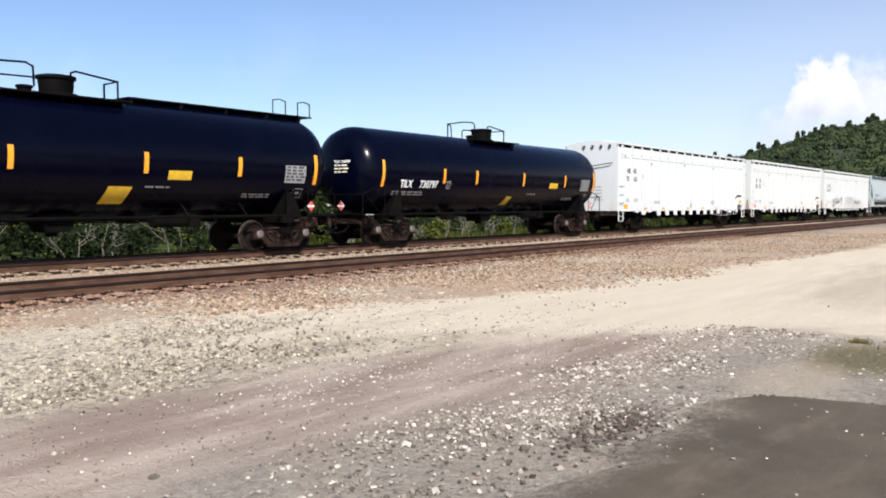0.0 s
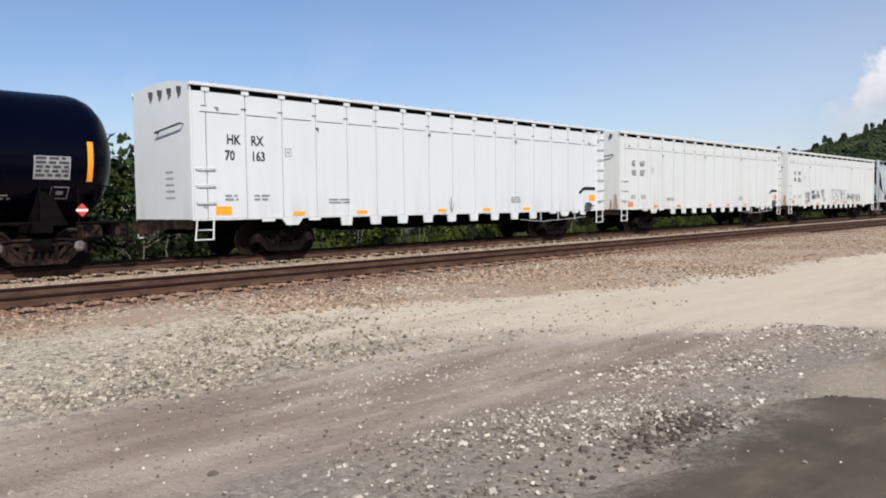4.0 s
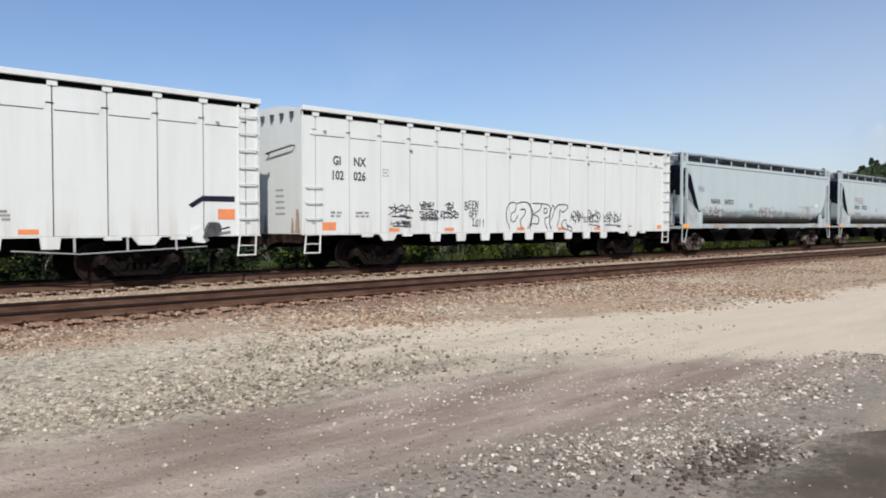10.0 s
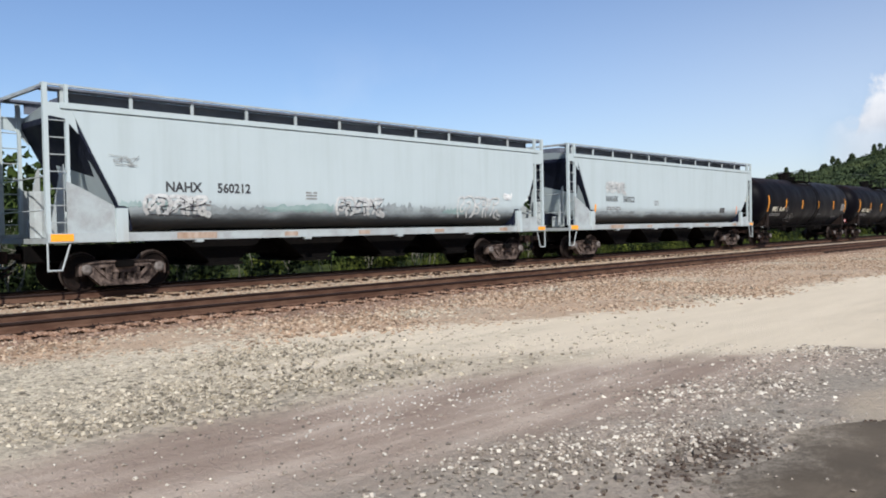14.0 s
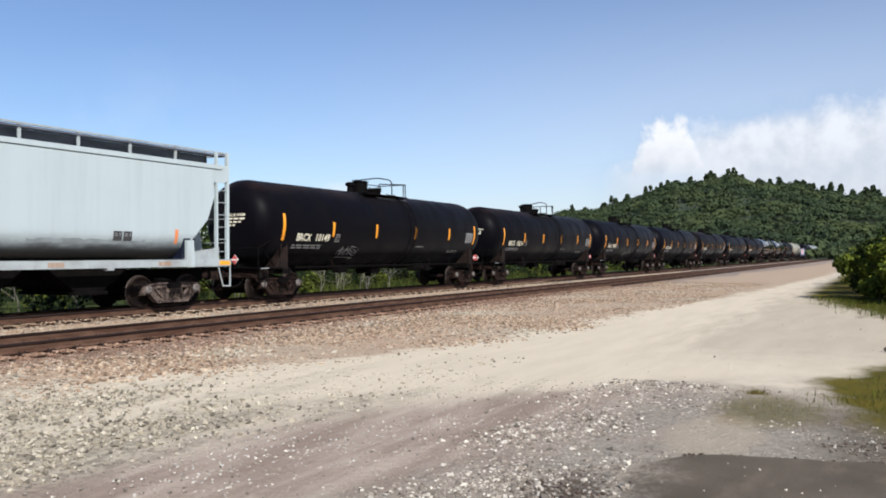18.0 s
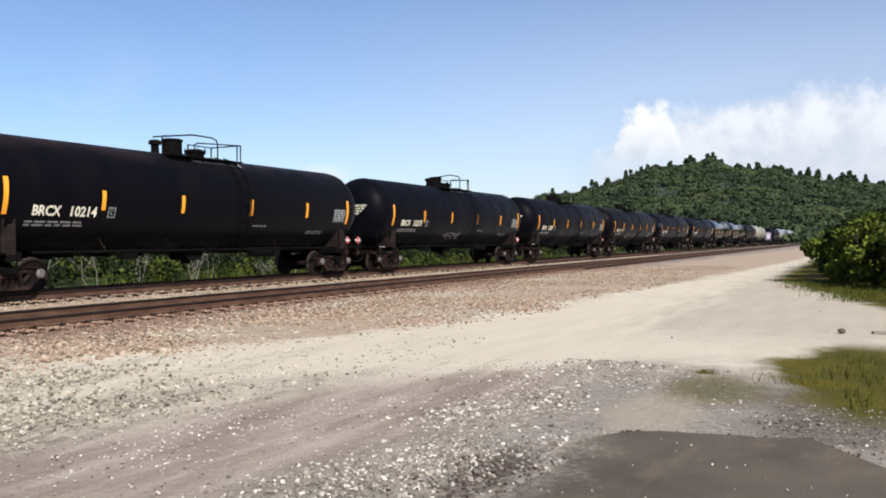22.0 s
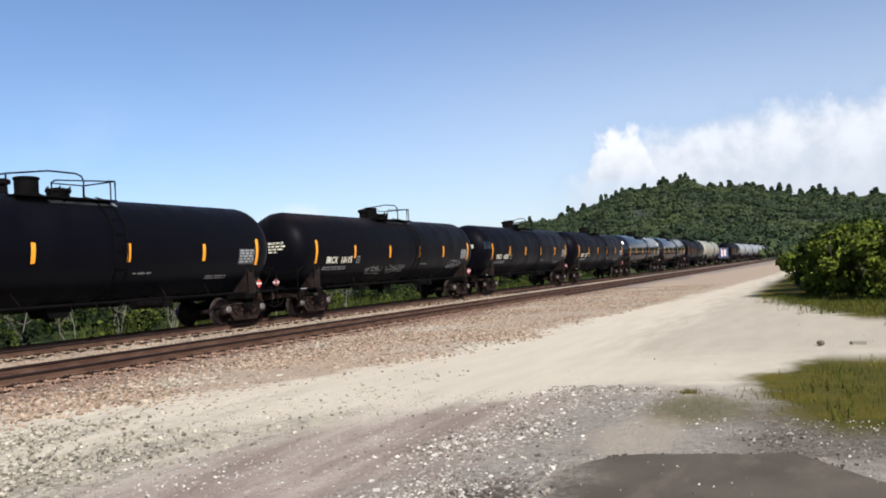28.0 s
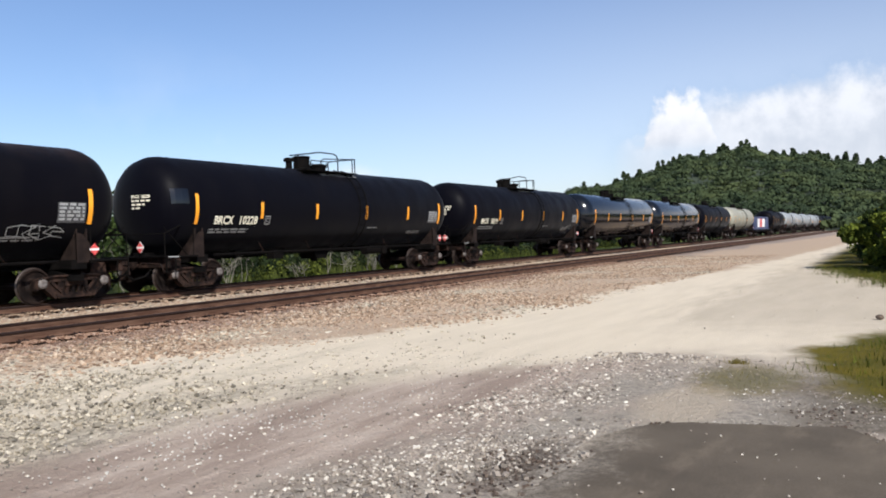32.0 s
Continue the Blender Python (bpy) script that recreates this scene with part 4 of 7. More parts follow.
        if s > 0:
            diamond(bm, 7.34, -1.45, 1.36, 0.15)
            for up in (-1, 1):
                prism(red, [(7.215, 1.36 + up * 0.03), (7.465, 1.36 + up * 0.03), (7.34, 1.36 + up * 0.16)], 1, -1.458, -1.452)
        else:
            prism(bm, [(-0.57, 1.36), (-0.4, 1.19), (-0.23, 1.36), (-0.4, 1.53)], 0, -8.47, -8.46)
            for up in (-1, 1):
                prism(red, [(-0.525, 1.36 + up * 0.03), (-0.275, 1.36 + up * 0.03), (-0.4, 1.36 + up * 0.16)], 0, -8.478, -8.472)
        ob = part("placard", bm, "letter_white", car, "white diamond hazard placard with a red band")
        part("placard_print", red, "red", ob)
    # train line pipe with hangers along the belly, brake gear
    for k in (-1, 1):
        bm = bmesh.new()
        tube(bm, [(-6.4, k * 1.28, 1.07), (6.4, k * 1.28, 1.07)], 0.04, 6)
        part("side_pipe", bm, "steel_dark", car)
    for x in (-4.3, -1.9, 3.0, 4.9):
        bm = bmesh.new()
        tube(bm, [(x - 0.2, -1.36, 1.44), (x + 0.12, -1.30, 1.07)], 0.016, 5)
        part("pipe_hanger", bm, "truck", car)
    bm = bmesh.new()
    tube(bm, [(-6.0, -0.35, 1.0), (6.0, -0.35, 1.0)], 0.03, 6)
    tube(bm, [(-5.6, 0.3, 0.93), (5.6, 0.3, 0.93)], 0.02, 6)
    for x in (-4.6, -3.4, -2.2, 2.0, 3.2, 4.5):
        box(bm, x - 0.05, x + 0.05, -0.42, 0.38, 0.9, 1.18)
    part("brake_pipe", bm, "steel_dark", car)
    bm = bmesh.new()
    rod(bm, (2.3, -0.75, 0.95), (3.3, -0.75, 0.95), 0.17, 12)
    part("air_reservoir", bm, "steel_dark", car)
    part("control_valve", box(bmesh.new(), 3.35, 3.7, -0.95, -0.6, 0.78, 1.12), "steel_dark", car)
    part("slack_adjuster", box(bmesh.new(), -3.2, -2.7, -0.85, -0.5, 0.82, 1.12), "steel_dark", car)
    bm = bmesh.new()
    prism(bm, [(-0.55, 1.2), (0.55, 1.2), (0.28, 0.72), (-0.28, 0.72)], 1, -0.4, 0.4)
    rod(bm, (0, 0, 0.72), (0, 0, 0.6), 0.14, 12)
    part("bottom_outlet", bm, "steel_dark", car)
    # ladder down the side
    if paint != "tank_gloss":
        for xx in (1.02, 1.46):
            pts = []
            for j in range(15):
                a = radians(-78 + j * 11.2)
                pts.append((xx, -(TR + 0.07) * math.cos(a), TZ + (TR + 0.07) * math.sin(a)))
            part("ladder_stile", tube(bmesh.new(), pts + [], 0.02, 5), "steel_dark", car)
            part("ladder_foot", tube(bmesh.new(), [(xx, -0.55, TZ - TR + 0.02), (xx, -1.1, 0.62)], 0.018, 5), "steel_dark", car)
        for j in range(9):
            a = radians(-70 + j * 17)
            p = (-(TR + 0.07) * math.cos(a), TZ + (TR + 0.07) * math.sin(a))
            part("ladder_rung", rod(bmesh.new(), (1.02, *p), (1.46, *p), 0.012, 5), "steel_dark", car)
        for p in ((-1.1, 0.62), (-0.9, 0.86)):
            part("ladder_rung", rod(bmesh.new(), (1.02, *p), (1.46, *p), 0.014, 5), "steel_dark", car)
    # top platform, guard rail and fittings
    zt = TZ + TR
    bm = bmesh.new()
    for k in (-1, 1):
        box(bm, -1.55, 1.6, k * 0.82 - 0.24, k * 0.82 + 0.24, zt - 0.14, zt - 0.10)
        for xx in (-1.5, 0.0, 1.5):
            rod(bm, (xx, k * 0.8, zt - 0.5), (xx, k * 0.8, zt - 0.1), 0.03, 5)
    part("top_platform", bm, "steel_dark", car)
    y = -0.85
    if paint == "tank_gloss":
        y = -0.1
        for pts, r in (([(-2.2, y, zt - 0.05), (-2.2, y, zt + 0.50), (-1.2, y, zt + 0.66), (-0.55, y, zt + 0.70), (-0.38, y, zt + 0.62), (-0.36, y, zt + 0.15)], 0.026),
                       ([(-2.2, y, zt + 0.50), (-2.0, y, zt + 0.44), (-1.95, y, zt - 0.05)], 0.022),
                       ([(-1.25, y, zt - 0.05), (-1.25, y, zt + 0.26), (-1.15, y, zt + 0.34), (-0.4, y, zt + 0.36)], 0.022),
                       ([(0.55, y, zt + 0.3), (0.55, y, zt + 0.58), (0.68, y, zt + 0.63), (1.8, y, zt + 0.5), (1.8, y, zt - 0.05)], 0.026),
                       ([(1.8, y, zt + 0.5), (1.8, 0.6, zt + 0.5), (1.8, 0.6, zt - 0.12)], 0.022)):
            part("guard_rail", tube(bmesh.new(), pts, r, 6), "steel_dark", car)
        bm = bmesh.new()
        lathe(bm, [(zt - 0.14, 0.50), (zt + 0.02, 0.50), (zt + 0.04, 0.39), (zt + 0.36, 0.42), (zt + 0.38, 0.47), (zt + 0.45, 0.47), (zt + 0.47, 0.40)], 24, (0.22, 0, 0), 2)
        part("valve_bonnet", bm, "steel_dark", car, smooth=True)
        bm = bmesh.new()
        lathe(bm, [(zt - 0.1, 0.16), (zt + 0.08, 0.16), (zt + 0.1, 0.2), (zt + 0.15, 0.2), (zt + 0.17, 0.1)], 12, (-0.55, 0, 0), 2)
        part("relief_valve", bm, "steel_dark", car)
    else:
        bm = bmesh.new()
        tube(bm, [(-1.75, y, zt - 0.12), (-1.75, y, zt + 0.42), (-0.5, y, zt + 0.60), (0.35, y, zt + 0.60), (0.55, y, zt + 0.54), (0.62, y, zt + 0.4), (0.62, y, zt - 0.12)], 0.024, 6)
        tube(bm, [(1.72, y, zt - 0.12), (1.72, y, zt + 0.48), (1.55, y, zt + 0.48), (1.55, y, zt - 0.12)], 0.02, 6)
        tube(bm, [(-0.42, y, zt - 0.12), (-0.42, y, zt + 0.28), (-0.3, y, zt + 0.36), (1.72, y, zt + 0.48)], 0.02, 6)
        tube(bm, [(-1.75, y, zt + 0.42), (-1.75, -0.45, zt + 0.42)], 0.022, 6)
        tube(bm, [(1.72, y, zt + 0.48), (1.72, 0.5, zt + 0.48), (1.72, 0.5, zt - 0.12)], 0.022, 6)
        tube(bm, [(0.62, 0.5, zt - 0.12), (0.62, 0.5, zt + 0.48), (1.72, 0.5, zt + 0.48)], 0.02, 6)
        part("guard_rail", bm, "steel_dark", car)
        bm = bmesh.new()
        lathe(bm, [(zt - 0.1, 0.40), (zt + 0.02, 0.40), (zt + 0.05, 0.31), (zt + 0.42, 0.31), (zt + 0.44, 0.34), (zt + 0.49, 0.34), (zt + 0.51, 0.28)], 20, (-0.55, 0, 0), 2)
        part("valve_bonnet", bm, "steel_dark", car, smooth=True)
        bm = bmesh.new()
        lathe(bm, [(zt - 0.08, 0.30), (zt + 0.14, 0.30), (zt + 0.16, 0.35), (zt + 0.22, 0.35), (zt + 0.27, 0.2)], 18, (0.45, 0, 0), 2)
        part("manway", bm, "steel_dark", car)
        for a in range(6):
            t = a * 1.047
            bm = bmesh.new()
            rod(bm, (0.45 + 0.33 * math.cos(t), 0.33 * math.sin(t), zt + 0.1), (0.45 + 0.33 * math.cos(t), 0.33 * math.sin(t), zt + 0.3), 0.025, 5)
            part("eye_bolt", bm, "steel_dark", car)
        bm = bmesh.new()
        lathe(bm, [(zt - 0.08, 0.14), (zt + 0.25, 0.12), (zt + 0.27, 0.2), (zt + 0.38, 0.2), (zt + 0.42, 0.1)], 12, (-1.22, 0.05, 0), 2)
        part("relief_valve", bm, "steel_dark", car)
    if walkway:
        part("running_board", box(bmesh.new(), -8.0, -1.7, -0.45, 0.45, zt + 0.06, zt + 0.10), "steel_dark", car)
        part("running_board", box(bmesh.new(), 1.9, 8.3, -0.45, 0.45, zt + 0.06, zt + 0.10), "steel_dark", car)
        for xx in [s * q for q in (2.0, 3.5, 5.0, 6.5, 7.8) for s in (-1, 1)]:
            part("board_bracket", box(bmesh.new(), xx - 0.04, xx + 0.04, -0.42, 0.42, zt - 0.1, zt + 0.058), "steel_dark", car)
        for s in (-1, 1):
            for q in (7.2, 8.2):
                bm = bmesh.new()
                tube(bm, [(s * q, -0.45, zt + 0.1), (s * q, -0.45, zt + 0.5), (s * (q - 0.25), -0.45, zt + 0.55), (s * (q - 0.5), -0.45, zt + 0.5), (s * (q - 0.5), -0.45, zt + 0.1)], 0.018, 5)
                part("grab_rail", bm, "steel_dark", car)
    # welded reinforcing pad beneath the fittings
    if band and paint != "tank_gloss":
        bm = bmesh.new()
        pl = on_tank(0.012)
        for x0, x1, z0, z1 in ((-0.5, 1.75, zt - 0.27, zt - 0.17),):
            patch(bm, pl, x0, x1, z0, z1, 3)
        part("fitting_pad", bm, "pad_grey", car)
    marks(car, rng)
    return car


STRIPES = (-7.235, -4.415, -1.535, 1.545, 4.605, 7.235)


def tank_marks(mark, number, word, stripes=STRIPES, graffiti=None, pads=None, start=0.72):
    def marks(car, rng):
        pl = on_tank(0.006)
        for i, x in enumerate(stripes):
            e = i in (0, len(stripes) - 1)
            bm = patch(bmesh.new(), pl, x - 0.065, x + 0.065, 2.02 if e else 2.2, 2.94 if e else 2.74, 8)
            part("reflective_stripe", bm, "orange", car)
        if mark:
            lettering("reporting_mark", mark, 0.36, lambda a, b: on_tank(0.02)(stripes[0] + start + a, 2.02 + b), word, car, 0.86)
            lettering("reporting_mark", number, 0.36, lambda a, b: on_tank(0.02)(stripes[0] + start + 1.05 + a, 2.02 + b), word, car, 0.95)
            bm = bmesh.new()
            for q in ((0, 0.05, 0, 0.4), (0.31, 0.36, 0, 0.4), (0.05, 0.31, 0, 0.05), (0.05, 0.31, 0.35, 0.4), (0.12, 0.24, 0.11, 0.15), (0.12, 0.16, 0.15, 0.24), (0.1, 0.26, 0.27, 0.31)):
                patch(bm, pl, stripes[1] + 0.17 + q[0] * 0.7, stripes[1] + 0.17 + q[1] * 0.7, 2.0 + q[2] * 0.72, 2.0 + q[3] * 0.72, 4)
            part("stencil_box", bm, "letter_grey", car)
            bm = bars(bmesh.new(), pl, stripes[0] + 0.6, 1.83, 1.7, 0.05, 2, rng, 6)
            tagged(part("stencil_print", bm, "letter_grey", car), kind="stuff")
        bm = patch(bmesh.new(), pl, 6.3, 7.1, 2.06, 2.58, 4)
        ob = part("data_panel", bm, "plate_grey" if word == "letter_white" else "letter_black", car)
        bm = bmesh.new()
        p2 = on_tank(0.011)
        for k in range(5):
            bars(bm, p2, 6.34, 2.50 - k * 0.095, 0.72, 0.06, 1, rng, 4)
        tagged(part("data_panel_print", bm, "letter_black" if word == "letter_white" else "plate_grey", ob), kind="stuff")
        if word == "letter_white":
            bm = bmesh.new()
            for q in ((6.72, 7.12, 1.62, 1.645), (6.72, 7.12, 1.875, 1.9), (6.72, 6.745, 1.645, 1.875), (7.095, 7.12, 1.645, 1.875), (6.84, 7.0, 1.72, 1.8)):
                patch(bm, pl, *q, 1)
            part("stencil_box", bm, "letter_grey", car)
        bm = bars(bmesh.new(), pl, 1.8, 1.84, 0.7, 0.045, 1, rng)
        bars(bm, pl, 4.9, 1.68, 1.0, 0.04, 2, rng)
        tagged(part("stencil_print", bm, "letter_grey", car), kind="stuff")
        # number on the left head
        bm = bmesh.new()
        def head(x, z):
            r = math.hypot(x, z - TZ) / TR
            q = math.sqrt(max(0.0, 1 - min(1.0, r) ** 2))
            return Vector((-(7.5 + 0.95 * q) - 0.03, x, z))
        if mark:
            lettering("head_mark", mark + " " + number, 0.125, lambda a, b: head(-0.08 - a, 2.83 + b), word, car, 1.0)
        for k in range(1, 4):
            x = -0.1
            while x > -0.74 + 0.1 * k:
                l = rng.uniform(0.08, 0.2)
                patch(bm, lambda a, b: head(a, b), x - l, x, 2.83 - k * 0.11, 2.88 - k * 0.11, 1)
                x -= l + 0.05
        tagged(part("head_stencil", bm, "letter_cream", car), kind="stuff")
        if number == "10228":
            bm = bmesh.new()
            def shell(x, dz):
                rr = TR * float(np.interp(max(0.0, -7.5 - x) / 0.95, [p[0] for p in HEAD[::-1]], [p[1] for p in HEAD[::-1]])) + 0.015
                return bm.verts.new(Vector((x, -math.sqrt(max(0.0, rr * rr - dz * dz)), TZ + dz)))
            q = [[shell(-8.05 + 0.1 * i, 0.09 * j) for j in range(6)] for i in range(6)]
            for a, b in zip(q, q[1:]):
                for j in range(5):
                    bm.faces.new((a[j], b[j], b[j + 1], a[j + 1]))
            part("paint_patch", bm, "tank_shiny", car, "glossy repainted rectangle on the tank head")
        for g in graffiti or ():
            bm = jagged_tag(bmesh.new(), on_tank(0.012), g[0], g[1], g[2], g[3], rng, g[4], 0.010)
            part("graffiti", bm, g[5], car, "pale sprayed scrawl")
        for p in pads or ():
            bm = patch(bmesh.new(), pl, p[0], p[1], p[2], p[3], 5, p[5] if len(p) > 5 else 0.0)
            part("decal", bm, p[4], car)
    return marks


# ---- boxy white hopper cars ----
def white_car(along, paint, label, word, number, rng, graffiti=(), reflect="orange_faded"):
    car = car_base("hopper_car", along, label, "hopper car", "cars of the freight train")
    hw, hl, z0, z1 = 1.55, 9.95, 1.08, 4.53
    place = lambda x, z: Vector((x, -hw - 0.008, z))
    running_gear(car, 6.85, 9.8, SIDE_FRAME_DARK, BEARING_DARK)
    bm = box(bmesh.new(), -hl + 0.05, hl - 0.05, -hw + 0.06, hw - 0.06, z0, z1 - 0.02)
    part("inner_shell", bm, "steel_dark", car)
    for s in (-1, 1):
        bm = box(bmesh.new(), s * (hl - 0.025) - 0.025, s * (hl - 0.025) + 0.025, -hw + 0.02, hw - 0.02, z0, z1)
        part("end_sheet", bm, paint, car)
    # side sheets, one a bay, and the posts between them
    edges = [-9.51 + 1.19 * k for k in range(0, 17)]
    xs = [-hl + 0.04] + edges + [hl - 0.04]
    for k in (-1, 1):
        for i, (a, b) in enumerate(zip(xs, xs[1:])):
            bm = box(bmesh.new(), a + 0.018, b - 0.018, k * hw - (0.055 if k > 0 else 0.0), k * hw + (0.0 if k > 0 else 0.055), z0 + 0.005, z1 - 0.15)
            part("side_sheet", bm, paint, car)
        for x in edges:
            bm = prism(bmesh.new(), [(x - 0.11, z1 - 0.02), (x + 0.11, z1 - 0.02), (x + 0.11, z1 - 0.148), (x - 0.11, z1 - 0.148)], 1, k * hw - 0.028, k * hw + 0.008)
            part("side_post_cap", bm, paint, car)
    # roof fascia, its recess filled near black as painted shade, and the roof with its hatches
    for k in (-1, 1):
        bm = box(bmesh.new(), -hl - 0.02, hl + 0.02, k * hw - 0.07, k * hw + 0.02, z1 - 0.02, z1 + (0.115 if paint == "white_old" else 0.07), 0.012)
        part("roof_edge", bm, paint, car)
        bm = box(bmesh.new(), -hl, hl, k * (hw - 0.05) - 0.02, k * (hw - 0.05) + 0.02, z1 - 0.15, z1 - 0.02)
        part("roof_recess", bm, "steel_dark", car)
    bm = prism(bmesh.new(), [(-hw + 0.06, z1 + 0.0), (-hw + 0.06, z1 + 0.06), (-0.5, z1 + 0.20), (0.5, z1 + 0.20), (hw - 0.06, z1 + 0.06), (hw - 0.06, z1 + 0.0)], 0, -hl, hl)
    part("roof", bm, paint, car)
    for k in range(9):
        x = -8.4 + k * 2.1
        bm = box(bmesh.new(), x - 0.75, x + 0.75, -0.4, 0.4, z1 + 0.201, z1 + 0.27, 0.03)
        part("roof_hatch", bm, paint, car)
    fascia = lambda x, z: Vector((x, -hw - 0.0225, z))
    for x in edges if paint == "white_old" else ():
        for d, w, zz in ((0.0, rng.uniform(0.06, 0.13), 0.05), (rng.uniform(0.35, 0.85), rng.uniform(0.03, 0.09), rng.uniform(0.08, 0.11))):
            if rng.random() < 0.85 and x + d + w < hl:
                bm = patch(bmesh.new(), fascia, x + d - w, x + d + w, z1 + zz - 0.03, z1 + 0.10, 1, rng.uniform(-0.04, 0.04))
                part("grime_smear", bm, "smear_grey", car)
        if rng.random() < 0.6:
            bm = patch(bmesh.new(), lambda a, b: Vector((a, -hw - 0.011, b)), x - 0.055, x + 0.05, z1 - 0.14 + rng.uniform(0, 0.05), z1 - 0.022, 1)
            part("grime_smear", bm, "smear_grey", car)
    for x in [-9.2 + 1.19 * q for q in range(16)]:
        bm = box(bmesh.new(), x - 0.04, x + 0.04, -hw + 0.10, -hw + 0.18, z1 + 0.06, z1 + 0.125)
        part("roof_clip", bm, "plate_grey", car)
    # lapped strap below the roof in every bay, its shadow gap painted as a black strip, and the tie bar between two
    # straps
    for a, b in zip([-9.93] + edges[:-1], edges):
        a = max(a, -9.2)
        bm = prism(bmesh.new(), [(a + 0.03, z1 - 0.515), (b - 0.13, z1 - 0.515), (b - 0.19, z1 - 0.665), (a + 0.03, z1 - 0.665)], 1, -hw - 0.013, -hw - 0.001)
        part("lap_strap", bm, paint, car)
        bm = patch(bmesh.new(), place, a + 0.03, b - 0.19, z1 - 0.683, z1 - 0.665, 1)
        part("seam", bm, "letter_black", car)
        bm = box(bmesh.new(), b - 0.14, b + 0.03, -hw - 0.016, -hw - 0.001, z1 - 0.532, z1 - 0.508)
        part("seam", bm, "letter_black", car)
    for x, z in ((-9.2, z1 - 0.55), (-5.9, z1 - 0.88), (-1.16, z1 - 0.78), (3.6, z1 - 0.78), (8.72, z1 - 0.6)):
        bm = prism(bmesh.new(), [(x - 0.07, z + 0.02), (x + 0.04, z + 0.035), (x + 0.035, z - 0.06), (x, z - 0.05)], 1, -hw - 0.05, -hw)
        part("latch", bm, "letter_grey", car)
    # side sill and its stubs
    for k in (-1, 1):
        bm = box(bmesh.new(), -hl, hl, k * hw - 0.02, k * hw + 0.02, z0 - 0.03, z0)
        part("side_sill", bm, paint, car)
        for j in range(9):
            x = -4.83 + 1.19 * j
            bm = prism(bmesh.new(), [(x - 0.22, z0 - 0.031), (x + 0.22, z0 - 0.031), (x + 0.185, z0 - 0.28), (x - 0.185, z0 - 0.28)], 1, k * hw - 0.03, k * hw + 0.03)
            part("sill_stub", bm, paint, car)
        for s in (-1, 1):
            bm = prism(bmesh.new(), [(s * 6.85 - 0.36, z0 - 0.031), (s * 6.85 + 0.36, z0 - 0.031), (s * 6.85 + 0.2, z0 - 0.22), (s * 6.85 - 0.2, z0 - 0.22)], 1, k * hw - 0.03, k * hw + 0.03)
            part("bolster_end", bm, paint, car)
            for d in (-0.8, 0.8):
                bm = box(bmesh.new(), s * 6.85 + d - 0.2, s * 6.85 + d + 0.2, k * hw - 0.03, k * hw + 0.03, z0 - 0.10, z0 - 0.031)
                part("jacking_pad", bm, paint, car)
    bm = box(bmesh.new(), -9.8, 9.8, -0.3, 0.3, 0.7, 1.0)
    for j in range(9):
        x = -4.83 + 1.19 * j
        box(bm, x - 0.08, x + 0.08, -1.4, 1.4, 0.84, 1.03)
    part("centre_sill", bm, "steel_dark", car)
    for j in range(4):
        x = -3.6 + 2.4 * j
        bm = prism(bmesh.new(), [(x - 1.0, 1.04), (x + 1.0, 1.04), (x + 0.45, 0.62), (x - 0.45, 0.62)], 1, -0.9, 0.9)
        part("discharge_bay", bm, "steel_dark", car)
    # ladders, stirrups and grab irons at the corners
    for s in (-1, 1):
        n = 7 if s > 0 else 3
        for k in (-1, 1):
            a, b = (hl - 0.62, hl - 0.1) if s > 0 else (-hl + 0.1, -hl + 0.62)
            for j in range(n):
                z = 1.52 + j * 0.44
                bm = tube(bmesh.new(), [(a, k * (hw + 0.015), z), (a, k * (hw + 0.07), z), (b, k * (hw + 0.07), z), (b, k * (hw + 0.015), z)], 0.016, 5)
                part("ladder_rung", bm, paint, car)
            bm = tube(bmesh.new(), [(a + 0.02, k * hw, z0), (a - 0.06, k * (hw + 0.02), 0.55), (b - 0.06, k * (hw + 0.02), 0.55), (b - 0.02, k * hw, z0)], 0.022, 6)
            tube(bm, [(a - 0.02, k * (hw + 0.01), 0.8), (b - 0.04, k * (hw + 0.01), 0.8)], 0.016, 5)
            part("stirrup", bm, paint, car)
            if s > 0:
                bm = box(bmesh.new(), a - 0.03, a, k * hw - 0.03, k * hw + 0.03, z0, z1 - 0.1)
                box(bm, b, b + 0.03, k * hw - 0.03, k * hw + 0.03, z0, z1 - 0.1)
                part("ladder_stile", bm, paint, car)
            bm = rod(bmesh.new(), ((a + b) / 2, k * (hw - 0.01), z0 + 0.33), ((a + b) / 2, k * (hw + 0.012), z0 + 0.33), 0.06, 10)
            part("inspection_plug", bm, "plate_grey", car)
        # end fittings
        bm = tube(bmesh.new(), [(s * hl, -1.2, 3.55), (s * (hl + 0.12), -1.2, 3.55), (s * (hl + 0.12), 0.1, 3.4), (s * hl, 0.1, 3.4)], 0.02, 5)
        part("end_grab_iron", bm, "letter_black", car)
        for y in (-1.1, -0.6, -0.1, 0.4):
            bm = prism(bmesh.new(), [(y - 0.05, z1 - 0.02), (y + 0.06, z1 - 0.02), (y + 0.03, z1 - 0.17), (y - 0.02, z1 - 0.2)], 0, s * hl, s * (hl + 0.09))
            part("end_bracket", bm, "letter_black", car)
        bm = box(bmesh.new(), s * (hl - 0.1) - 0.1, s * (hl - 0.1) + 0.2 if s > 0 else s * (hl - 0.1) + 0.1, -1.45, 1.45, z0 - 0.25, z0 - 0.031)
        part("end_sill", bm, "truck", car)
        bm = bmesh.new()
